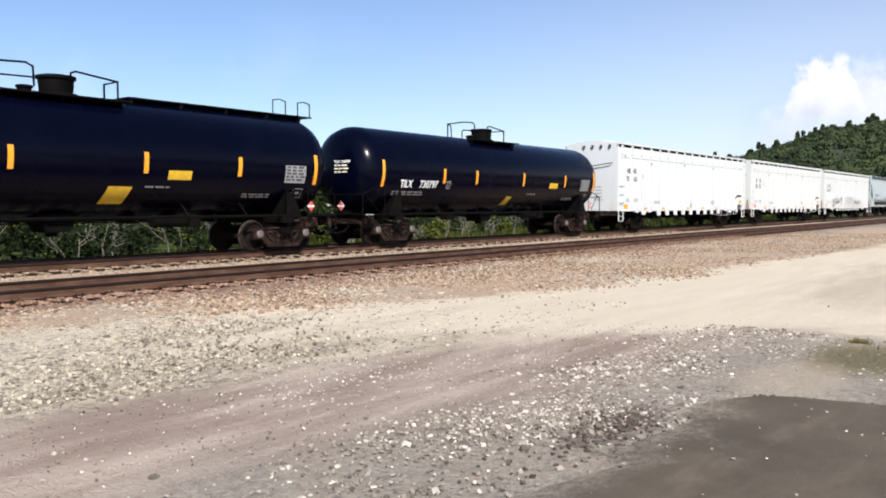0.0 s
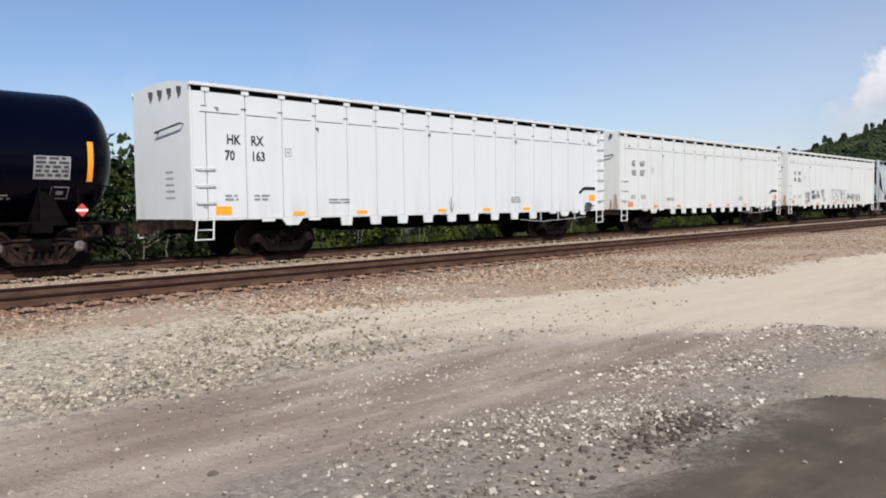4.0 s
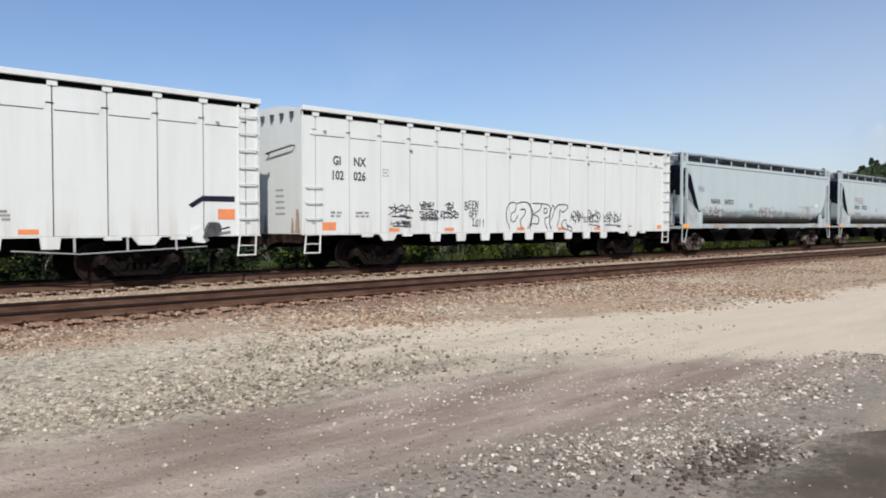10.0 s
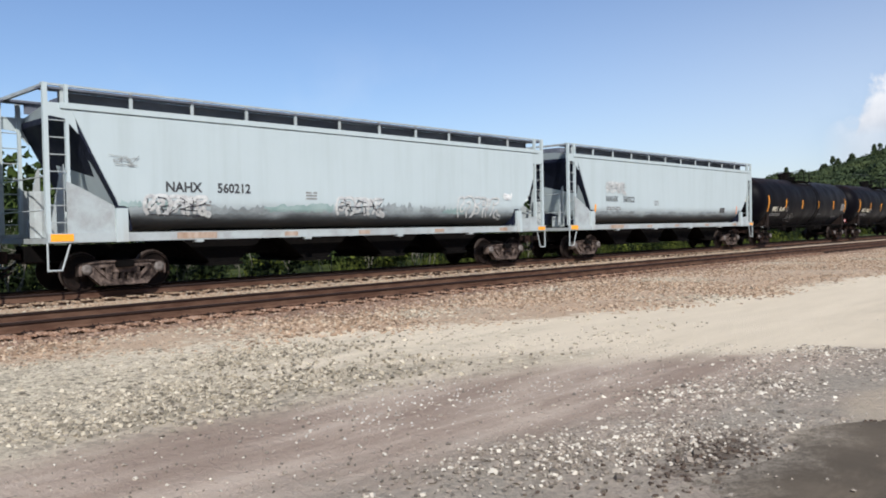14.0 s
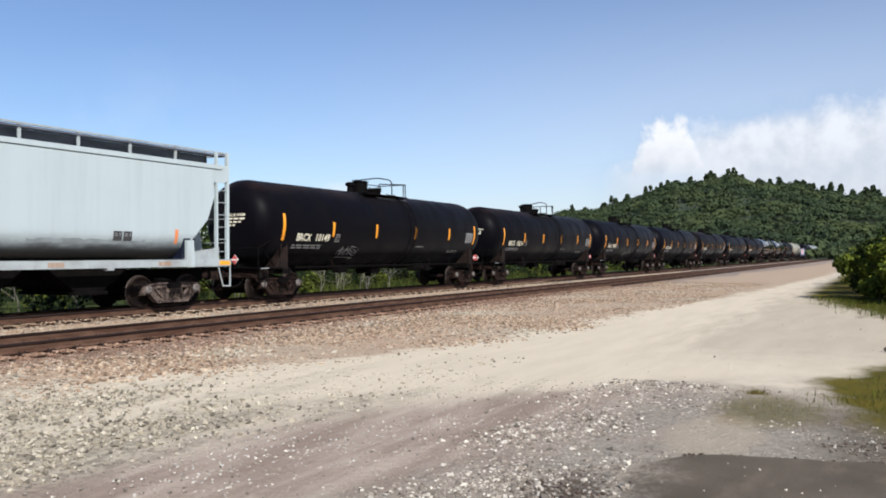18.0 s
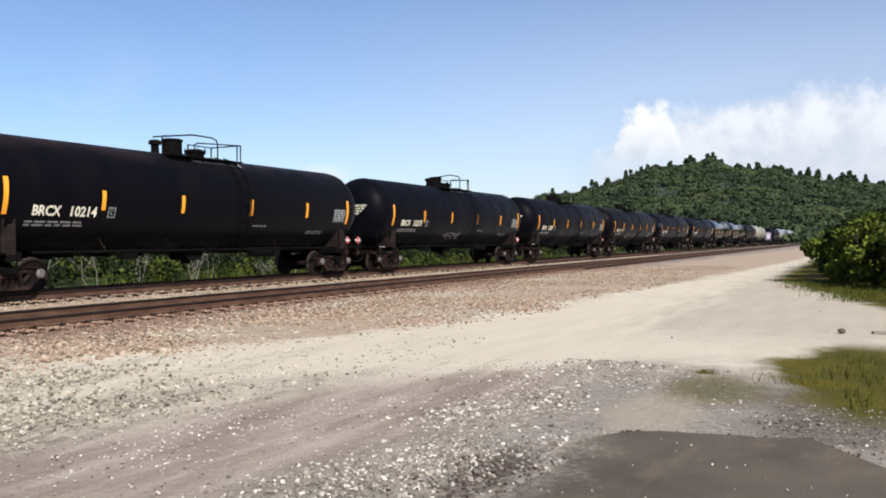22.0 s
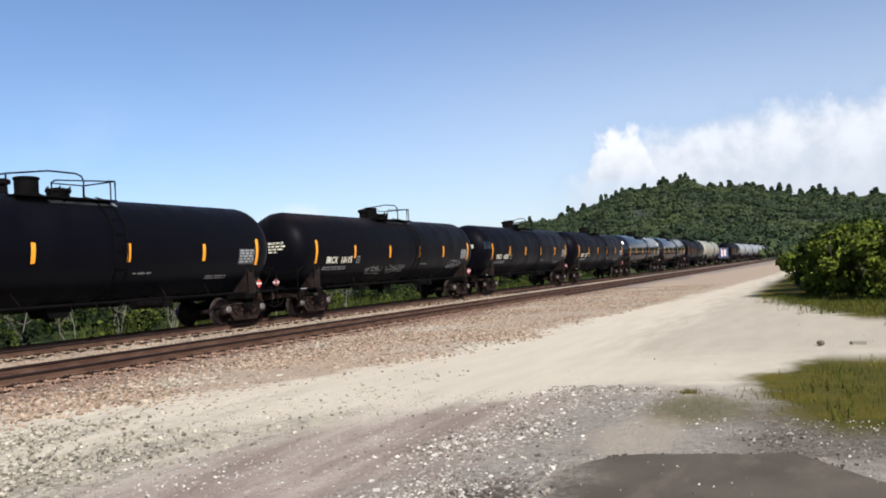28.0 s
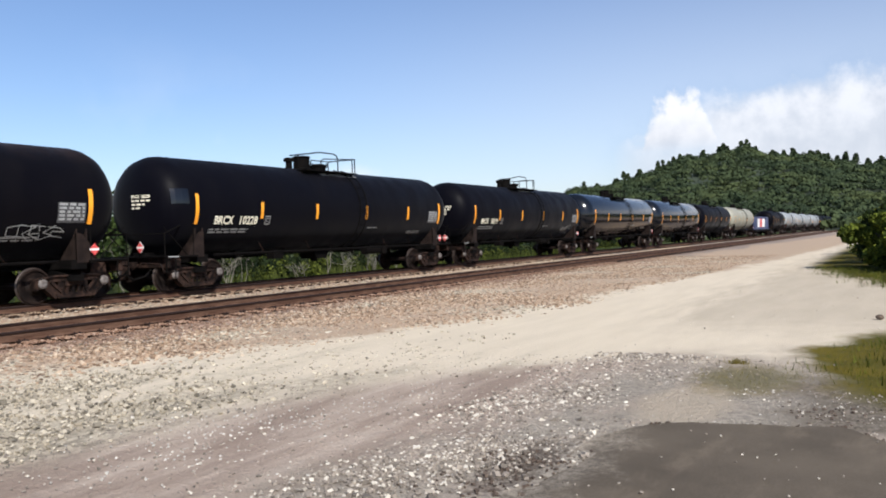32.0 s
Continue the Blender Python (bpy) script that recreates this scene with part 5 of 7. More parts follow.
        for j in range(5):
            patch(bm, lambda a, b: Vector((s * (hl + 0.004), a, b)), -0.6 - 0.02 * j, -0.2, 2.3 - j * 0.17, 2.36 - j * 0.17, 1)
        if paint == "white_old" and s < 0:
            rr = bmesh.new()
            n = 14
            for y0, w, zt in ((-1.30, 0.13, 1.75), (-1.05, 0.08, 1.5), (0.35, 0.08, 1.6)):
                l = [(y0 - w * (0.4 + 0.6 * (1 - i / n)) + rng.uniform(-0.015, 0.015), y0 + w * (0.4 + 0.6 * (1 - i / n)) + rng.uniform(-0.015, 0.015), z0 + 0.02 + (zt - z0) * i / n) for i in range(n + 1)]
                vs = [(rr.verts.new((-hl - 0.004, a, z)), rr.verts.new((-hl - 0.004, b, z))) for a, b, z in l]
                for p, q in zip(vs, vs[1:]):
                    rr.faces.new((p[0], p[1], q[1], q[0]))
            part("rust_stain", rr, "rust_run", car, "brown rust run down the end sheet")
        tagged(part("end_stencil", bm, "plate_grey", car), kind="stuff")
    # brake rod gear beside the far truck
    if number != "102 026":
        bm = tube(bmesh.new(), [(3.9, -hw, 0.78), (5.3, -hw - 0.02, 0.68), (8.4, -hw - 0.02, 0.80)], 0.016, 6)
        for x in (5.2, 6.4, 7.6):
            tube(bm, [(x, -hw, z0 - 0.03), (x, -hw - 0.01, 0.72)], 0.03, 5)
        part("brake_rigging", bm, "plate_grey", car)
        bm = prism(bmesh.new(), [(8.28, z0 - 0.06), (8.58, z0 - 0.02), (8.74, z0 + 0.22), (8.66, z0 + 0.32), (8.45, z0 + 0.33), (8.34, z0 + 0.16)], 1, -hw - 0.16, -hw - 0.02)
        rod(bm, (8.6, -hw - 0.12, z0 + 0.12), (8.98, -hw - 0.12, z0 + 0.2), 0.025, 6)
        part("hand_brake", bm, "letter_black", car)
        bm = prism(bmesh.new(), [(8.02, z0 + 0.12), (8.02, z0 - 0.16), (8.30, z0 - 0.2), (8.46, z0 - 0.14), (8.36, z0 + 0.05), (8.22, z0 + 0.22)], 1, -hw - 0.045, -hw - 0.008)
        part("brake_bracket", bm, paint, car)
    # lettering
    t1, t2 = word.split(" ")
    n1, n2 = number.split(" ")
    for txt, x, z in ((t1, -8.92, 3.06), (t2, -8.17, 3.06), (n1, -8.98, 2.64), (n2, -8.17, 2.64)):
        lettering("reporting_mark", txt, 0.36, lambda a, b, x=x, z=z: place(x + a, z + b), "letter_black", car, 0.85, "", "LEFT")
    bm = bmesh.new()
    for q in ((-7.05, -6.83, 3.0, 3.02), (-7.05, -6.83, 2.8, 2.82), (-7.05, -7.03, 2.82, 3.0), (-6.85, -6.83, 2.82, 3.0), (-6.98, -6.9, 2.88, 2.94)):
        patch(bm, place, *q, 1)
    part("stencil_box", bm, "letter_grey", car)
    bm = bars(bmesh.new(), place, -9.0, 1.66, 0.4, 0.06, 2, rng, 2)
    bars(bm, place, -8.1, 1.66, 0.5, 0.06, 2, rng, 2)
    bars(bm, place, 3.3, 1.6, 0.6, 0.05, 3, rng, 2)
    bars(bm, place, -5.5, 1.55, 0.8, 0.05, 2, rng, 2)
    tagged(part("stencil_print", bm, "letter_grey", car), kind="stuff")
    bm = patch(bmesh.new(), place, -hl + 0.66, -hl + 1.14, z0 + 0.1, z0 + 0.33, 1)
    part("reflector", bm, reflect, car)
    for x in (-6.6, -4.2, -0.55, 1.85, 4.25):
        bm = patch(bmesh.new(), place, x - 0.21, x + 0.21, z0 + 0.05, z0 + 0.16, 1)
        part("reflector", bm, reflect, car)
    if word == "HK RX":
        bm = strokes(bmesh.new(), place, [[(-0.08, 1.14), (-0.075, 1.64)], [(-0.2, 1.50), (-0.15, 1.3), (-0.09, 1.15)], [(0.06, 1.44), (0.0, 1.28), (-0.07, 1.15)]], 0.013, False)
        part("graffiti", bm, "spray_black", car, "small dark sprayed arrow")
    if number != "102 026":
        bm = patch(bmesh.new(), place, 8.3, 9.2, 1.93, 2.07, 1)
        prism(bm, [(8.3, 2.07), (8.3, 1.93), (8.02, 1.76), (7.92, 1.84)], 1, -hw - 0.009, -hw - 0.008)
        part("painted_bracket_mark", bm, "slope_navy", car)
        bm = patch(bmesh.new(), place, 8.72, 9.2, 1.48, 1.74, 1)
    else:
        part("stencil_mark", patch(bmesh.new(), place, 6.55, 6.78, z0 + 0.17, z0 + 0.22, 1), "letter_black", car)
        bm = patch(bmesh.new(), place, 8.86, 9.22, z0 + 0.08, z0 + 0.24, 1)
    part("reflector", bm, reflect, car)
    for g in graffiti:
        if g[4] == "bubble":
            bm = bubble_tag(bmesh.new(), place, g[0], g[1], g[2], g[3])
        elif isinstance(g[4], str):
            bm = hand_lettered(bmesh.new(), place, g[4], g[0], g[1], g[2], g[3], rng)
        else:
            bm = jagged_tag(bmesh.new(), place, g[0], g[1], g[2], g[3], rng, g[4])
        part("graffiti", bm, "spray_black", car, "dark sprayed scrawl")
    return car


# ---- rounded grey hopper cars ----
def grey_hopper(along, label, number, rng, graffiti=(), smears=()):
    car = car_base("hopper_car", along, label, "hopper car", "cars of the freight train")
    hw, hl, z0 = 1.55, 9.25, 1.17
    running_gear(car, 7.35, 9.3, SIDE_FRAME_PALE)
    # curved body side: flat above, drawn in below
    prof = [(-0.85, 1.40), (-1.12, 1.47), (-1.32, 1.59), (-1.44, 1.74), (-1.51, 1.95), (-1.535, 2.1), (-1.54, 2.2), (-1.54, 2.24), (-1.54, 2.6), (-1.54, 3.2), (-1.54, 4.10), (-1.54, 4.13), (-1.40, 4.29), (-0.4, 4.44)]
    prof = prof + [(-y, z) for y, z in prof[::-1]]
    def cut(z):
        return 8.62 if z > 4.05 else 7.62 + (z - 2.05) / 2.0 * 1.0 if z > 2.05 else 7.62 - (2.05 - z) * 0.2
    bm = bmesh.new()
    lo = [bm.verts.new((-cut(z), y, z)) for y, z in prof]
    far = lambda z: float(np.interp(z, [1.4, 1.9, 2.2, 2.6, 3.2, 4.1], [7.55, 7.68, 7.95, 8.33, 8.57, 8.62]))
    hi = [bm.verts.new((far(z), y, z)) for y, z in prof]
    for a, b, c, d in zip(lo, lo[1:], hi[1:], hi):
        bm.faces.new((a, b, c, d))
    bm.faces.new((lo[-1], lo[0], hi[0], hi[-1]))
    bm.faces.new(lo[::-1])
    bm.faces.new(hi)
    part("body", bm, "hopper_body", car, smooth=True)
    flat = lambda x, z: Vector((x, -1.548, z))
    def low(x, z):
        for (y0, a), (y1, b) in zip(prof, prof[1:]):
            if a <= z <= b:
                return Vector((x, y0 + (y1 - y0) * (z - a) / max(1e-6, b - a) - 0.008, z))
        return Vector((x, -1.548, z))
    for k in (-1, 1):
        bm = box(bmesh.new(), -hl, hl, k * hw - 0.05, k * hw + 0.05, z0, z0 + 0.21)
        part("side_sill", bm, "hopper_frame", car)
        bm = box(bmesh.new(), -hl + 0.35, hl - 0.35, k * 1.54 - 0.03, k * 1.54 + 0.03, 4.17, 4.30)
        part("top_chord", bm, "hopper_grey", car)
        for x in (-5.6, -2.2, 1.4, 4.8):
            bm = box(bmesh.new(), x - 0.1, x + 0.1, k * hw - 0.09, k * hw + 0.09, z0 - 0.06, z0 - 0.002)
            part("sill_lug", bm, "hopper_frame", car)
        # roof walk rail on stanchions
        for j in range(12):
            x = -8.8 + 1.6 * j
            bm = box(bmesh.new(), x - 0.04, x + 0.04, k * 1.40 - 0.02, k * 1.40 + 0.02, 4.28, 4.69)
            part("roof_stanchion", bm, "hopper_frame", car)
        bm = box(bmesh.new(), -hl, hl, k * 1.40 - 0.03, k * 1.40 + 0.03, 4.68, 4.725)
        part("roof_rail", bm, "hopper_frame", car)
        bm = box(bmesh.new(), -hl, hl, k * 1.2 - 0.25, k * 1.2 + 0.12, 4.60, 4.65)
        part("running_board", bm, "roof_slate", car)
        bm = box(bmesh.new(), -hl + 0.5, hl - 0.5, k * 1.05 - 0.02, k * 1.05 + 0.02, 4.34, 4.60)
        part("board_riser", bm, "roof_slate", car)
    bm = bmesh.new()
    for j in range(8):
        x = -7.4 + 2.1 * j
        part("trough_hatch", box(bmesh.new(), x - 0.95, x + 0.95, -0.55, 0.55, 4.43, 4.66, 0.02), "roof_slate", car)
    # slope sheets, end frames
    for s in (-1, 1):
        bm = prism(bmesh.new(), [(s * 8.66, 4.16), (s * 8.66, 4.0), (s * 7.66, 2.03), (s * 7.54, 1.42), (s * 7.3, 1.42), (s * 7.4, 2.05), (s * 8.4, 4.16)], 1, -1.52, 1.52)
        part("slope_sheet", bm, "slope_navy", car)
        for k in (-1, 1):
            bm = prism(bmesh.new(), [(s * 8.8, 2.55), (s * 8.5, 2.42), (s * 7.72, 2.0), (s * 7.72, 1.38), (s * 8.8, 1.38)] if s < 0 else [(8.8, 1.75), (7.8, 1.62), (7.72, 1.38), (8.8, 1.38)], 1, k * 1.52 - 0.012, k * 1.52 + 0.012)
            part("end_gusset", bm, "hopper_frame", car)
            bm = prism(bmesh.new(), [(s * 7.44, 1.16), (s * 7.44, 1.95), (s * 7.7, 1.95), (s * 7.74, 1.16)], 1, k * hw - 0.075, k * hw + 0.075)
            part("jacking_bracket", bm, "hopper_grey", car)
            bm = prism(bmesh.new(), [(s * 8.5, 3.75), (s * 8.62, 4.28), (s * 9.24, 4.30), (s * 9.24, 3.84), (s * 9.0, 3.75)] if s > 0 else [(-8.5, 3.62), (-8.62, 4.28), (-9.2, 4.28), (-9.2, 4.0), (-8.8, 3.95)], 1, k * 1.52 - 0.012, k * 1.52 + 0.012)
            part("header_plate", bm, "hopper_grey", car)
            bm = bmesh.new()
            for xx, ww in ((8.74, 0.035), (9.2, 0.05)):
                box(bm, s * xx - ww, s * xx + ww, k * 1.48 - 0.05, k * 1.48 + 0.05, z0 + 0.2, 4.72)
            part("corner_post", bm, "hopper_grey", car)
            for j in range(8):
                z = z0 + 0.45 + j * 0.38
                bm = rod(bmesh.new(), (s * 8.72, k * 1.5, z), (s * 9.2, k * 1.5, z), 0.014, 5)
                part("ladder_rung", bm, "hopper_frame", car)
            bm = tube(bmesh.new(), [(s * 9.25, k * hw, z0), (s * 9.25, k * hw, 0.55), (s * 8.95, k * hw, 0.55), (s * 8.75, k * hw, z0)], 0.022, 6)
            part("stirrup", bm, "hopper_frame", car)
            bm = bmesh.new()
            prism(bm, [(s * 8.55, 1.38), (s * 8.9, 1.38), (s * 8.62, 2.9), (s * 8.55, 3.0)], 1, k * 0.75 - 0.03, k * 0.75 + 0.03)
            part("end_brace", bm, "hopper_frame", car)
        for z in (1.9, 2.65):
            part("end_grab_iron", rod(bmesh.new(), (s * 9.2, -1.48, z), (s * 9.2, 1.48, z), 0.016, 5), "hopper_frame", car)
        bm = box(bmesh.new(), s * 9.2 - 0.04, s * 9.2 + 0.04, -1.48, 1.48, 4.62, 4.70)
        part("end_rail", bm, "hopper_frame", car)
        bm = box(bmesh.new(), s * 8.4 - 0.8, s * 8.4 + 0.8, -1.49, 1.49, z0 - 0.02, z0 + 0.1)
        part("end_platform", bm, "hopper_frame", car)
        part("brake_cylinder", box(bmesh.new(), s * 8.2 - 0.25, s * 8.2 + 0.25, -0.45, -0.1, 1.3, 1.75, 0.03), "hopper_frame", car)
        part("air_reservoir", rod(bmesh.new(), (s * 8.7, 0.4, 1.28), (s * 8.7, 0.4, 2.4), 0.25, 10), "hopper_frame", car)
    for j in range(4):
        x = -4.6 + 3.05 * j
        bm = prism(bmesh.new(), [(x - 1.5, 1.40), (x + 1.5, 1.40), (x + 0.42, 0.55), (x - 0.42, 0.55)], 1, -1.1, 1.1)
        box(bm, x - 0.5, x + 0.5, -1.2, 1.2, 0.47, 0.56)
        part("discharge_bay", bm, "steel_dark", car)
    bm = box(bmesh.new(), -9.3, 9.3, -0.28, 0.28, 0.72, 1.10)
    part("centre_sill", bm, "steel_dark", car)
    lettering("reporting_mark", "NAHX", 0.34, lambda a, b: flat(-6.45 + a, 2.37 + b), "letter_black", car, 1.0)
    lettering("reporting_mark", number, 0.34, lambda a, b: flat(-5.02 + a, 2.37 + b), "letter_black", car, 0.98)
    bm = bars(bmesh.new(), low, -6.4, 2.1, 1.2, 0.05, 2, rng)
    bars(bm, flat, -2.2, 2.4, 0.4, 0.05, 3, rng, 1)
    tagged(part("stencil_print", bm, "letter_grey", car), kind="stuff")
    if number == "560222":
        bm = patch(bmesh.new(), lambda x, z: low(x, z) + Vector((0, -0.003, 0)), -7.34, -7.22, 1.80, 2.24, 5)
        part("reflective_stripe", bm, "orange", car)
        bm = patch(bmesh.new(), lambda x, z: low(x, z) + Vector((0, -0.003, 0)), 7.05, 7.17, 1.85, 2.26, 5)
        part("reflective_stripe", bm, "orange_faded", car)
        for x in (4.95, 5.27):
            bm = patch(bmesh.new(), lambda a, b: low(a, b) + Vector((0, -0.006, 0)), x, x + 0.28, 1.90, 2.16, 4)
            ob = part("data_box", bm, "letter_black", car)
            bm = bars(bmesh.new(), lambda a, b: low(a, b) + Vector((0, -0.01, 0)), x + 0.04, 2.08, 0.2, 0.03, 2, rng, 2)
            tagged(part("data_box_print", bm, "letter_grey", ob), kind="stuff")
    for x in (-9.2, -6.2):
        bm = patch(bmesh.new(), lambda a, b: Vector((a, -hw - 0.058, b)), x, x + (0.5 if x < -8 else 1.1), z0 + 0.03, z0 + 0.19, 1)
        part("reflector", bm, "orange" if x < -8 else "rust_run", car)
    for x in (-3.0, -0.3, 3.0, 6.4, 8.75):
        bm = patch(bmesh.new(), lambda a, b: Vector((a, -hw - 0.058, b)), x, x + 0.45, z0 + 0.04, z0 + 0.16, 1)
        part("reflector", bm, "orange" if x > 8 else "rust_run", car)
    for x0, x1, za, zb, m in smears:
        bm, n = bmesh.new(), 22
        top = [za + (zb - za) * rng.uniform(0.45, 1.0) for _ in range(n + 1)]
        bot = [za + (zb - za) * rng.uniform(0.0, 0.3) for _ in range(n + 1)]
        cols = [[bm.verts.new(low(x0 + (x1 - x0) * i / n, bot[i] + (top[i] - bot[i]) * j / 3) + Vector((0, -0.001, 0))) for j in range(4)] for i in range(n + 1)]
        for p, q in zip(cols, cols[1:]):
            for j in range(3):
                bm.faces.new((p[j], q[j], q[j + 1], p[j + 1]))
        part("overspray", bm, m, car, "smeared patch of faded spray paint")
    for k, g in enumerate(graffiti):
        spot = lambda x, z, k=k: low(x, z) + Vector((0, -0.004 - 0.003 * k, 0))
        bm = bubble_tag(bmesh.new(), spot, g[0], g[1], g[2], g[3], g[5]) if g[4] == "bubble" else jagged_tag(bmesh.new(), spot, g[0], g[1], g[2], g[3], rng, g[4], g[5])
        part("graffiti", bm, g[6], car, "sprayed graffiti in pale and dark paint")
    return car


# ---- ground and tracks ----
def ballast_material():
    n = Nodes("rusty_ballast_bed", 0.95)
    grit = n.cells(26.0)[0]
    fine, big = n.noise(50.0, 4, 0.7), n.noise(0.7, 5, 0.6)
    tone = n.ramp(n.math("ADD", n.math("MULTIPLY", grit, 10.0), n.math("MULTIPLY", fine, 0.5)), 0.1, 0.9)
    c = n.mix(tone, (0.070, 0.050, 0.038), (0.30, 0.235, 0.185))
    c = n.mix(n.math("MULTIPLY", n.ramp(big, 0.5, 0.68), 0.45), c, (0.258, 0.24, 0.194))
    y = n.math("ADD", n.xyz()[1], n.math("MULTIPLY", n.math("SUBTRACT", big, 0.5), 1.5))
    rust = n.math("MULTIPLY", n.ramp(y, 11.6, 12.9), n.ramp(y, 15.6, 14.9))
    c = n.mix(n.math("MULTIPLY", rust, 0.65), c, n.mix(tone, (0.0927, 0.05, 0.0306), (0.206, 0.125, 0.081)))
    return n.done(c, n.math("ADD", n.math("MULTIPLY", grit, 3.0), fine), 0.8, 0.03)


M["ballast"] = ballast_material()


def ground_height(x, y):
    h = GROUND + 0.035 * noise.noise(Vector((x * 0.25, y * 0.25, 3.0))) + 0.012 * noise.noise(Vector((x * 1.3, y * 1.3, 7.0)))
    if y > 22.5:
        h -= min(1.0, (y - 22.5) * 0.25) * 0.35
    d = math.hypot(x, y)
    return h if d < 80 else GROUND - min(1.0, (d - 80) / 60) * 0.1


def graded(a, b, near, step, grow):
    out, s, v = [near], step, near
    while v < b:
        v += s
        s *= grow
        out.append(min(v, b))
    s, v = step, near
    while v > a:
        v -= s
        s *= grow
        out.insert(0, max(v, a))
    return out


gx = graded(-2500, 3500, 6.0, 0.3, 1.05)
gy = graded(-2500, 2500, 5.0, 0.3, 1.05)
gv = [(x, y, ground_height(x, y)) for y in gy for x in gx]
nx = len(gx)
gf = [(j * nx + i, j * nx + i + 1, (j + 1) * nx + i + 1, (j + 1) * nx + i) for j in range(len(gy) - 1) for i in range(nx - 1)]
ground = mesh_from("ground", gv, gf, "ground", None, "dusty gravel yard with tyre-worn dirt and dry grass", True)
tagged(ground, kind="structure")

bm = prism(bmesh.new(), [(9.6, -0.34), (10.8, -0.255), (11.9, -0.24), (12.7, -0.222), (15.2, -0.222), (15.4, -0.255), (18.45, -0.255), (18.65, -0.225), (21.3, -0.222), (22.0, -0.24), (24.5, -0.75)], 0, -120, 1500)
tagged(part("ballast_bed", bm, "ballast"), "rust-stained crushed stone ballast under two tracks", kind="structure")

# broken edge of an old asphalt pad
rng = random.Random(5)
def pad_edge(y):
    base = float(np.interp(y, [-9.5, -5, -2.5, -1.2, -0.5, 0.0, 0.4, 0.9, 1.5, 1.85, 2.05, 2.25, 2.4], [-3.5, 1.5, 4.0, 5.25, 6.05, 6.55, 7.05, 6.9, 6.72, 6.5, 6.1, 5.6, 4.9]))
    return base + 0.07 * noise.noise(Vector((y * 2.1, 0, 0))) + 0.035 * noise.noise(Vector((y * 9.0, 4, 0)))


bm = bmesh.new()
rows = []
for j in range(121):
    y = -9.5 + 11.9 * j / 120
    e = pad_edge(y)
    row = []
    for i in range(41):
        x = e - (1 - (1 - i / 40) ** 2) * (e + 7.0)
        sink = max(0.0, min(1.0, (y - 1.75 + 0.5 * noise.noise(Vector((x * 1.4, y * 1.4, 2))) + 0.25 * noise.noise(Vector((x * 6, y * 6, 2)))) / 0.7)) * max(0.0, min(1.0, (6.5 - x) / 0.5))
        row.append(bm.verts.new((x, y, GROUND + 0.045 - 0.09 * sink + 0.008 * noise.noise(Vector((x * 0.8, y * 0.8, 5))))))
    rows.append([bm.verts.new((e + 0.015, y, GROUND - 0.08))] + row)
for p, q in zip(rows, rows[1:]):
    for i in range(len(p) - 1):
        bm.faces.new((p[i], p[i + 1], q[i + 1], q[i]))
tagged(part("asphalt_pad", bm, "asphalt", smooth=True), "old grey asphalt pad with a broken edge", kind="structure")

def rail_profile(y):
    half = [(0.034, 0.0), (0.037, -0.008), (0.037, -0.034), (0.010, -0.046), (0.009, -0.135), (0.07, -0.158), (0.07, -0.17)]
    return [(y + a, b) for a, b in half] + [(y - a, b) for a, b in half[::-1]]


tie_mesh = bpy.data.meshes.new("tie")
bm = box(bmesh.new(), -0.115, 0.115, -1.3, 1.3, -0.19, -0.005, 0.012)
bm.to_mesh(tie_mesh)
bm.free()
tie_mesh.materials.append(M["tie"])
plate_mesh = bpy.data.meshes.new("tie_plate")
bm = bmesh.new()
for s in (-1, 1):
    box(bm, -0.09, 0.09, s * HALF_GAUGE - 0.17, s * HALF_GAUGE + 0.17, -0.004, 0.012)
    for a in (-1, 1):
        rod(bm, (0.05 * a, s * HALF_GAUGE - 0.085 * 1, 0.0), (0.05 * a, s * HALF_GAUGE - 0.085, 0.035), 0.012, 5)
        rod(bm, (0.05 * a, s * HALF_GAUGE + 0.085 * 1, 0.0), (0.05 * a, s * HALF_GAUGE + 0.085, 0.035), 0.012, 5)
bm.to_mesh(plate_mesh)
bm.free()
plate_mesh.materials.append(M["rail"])


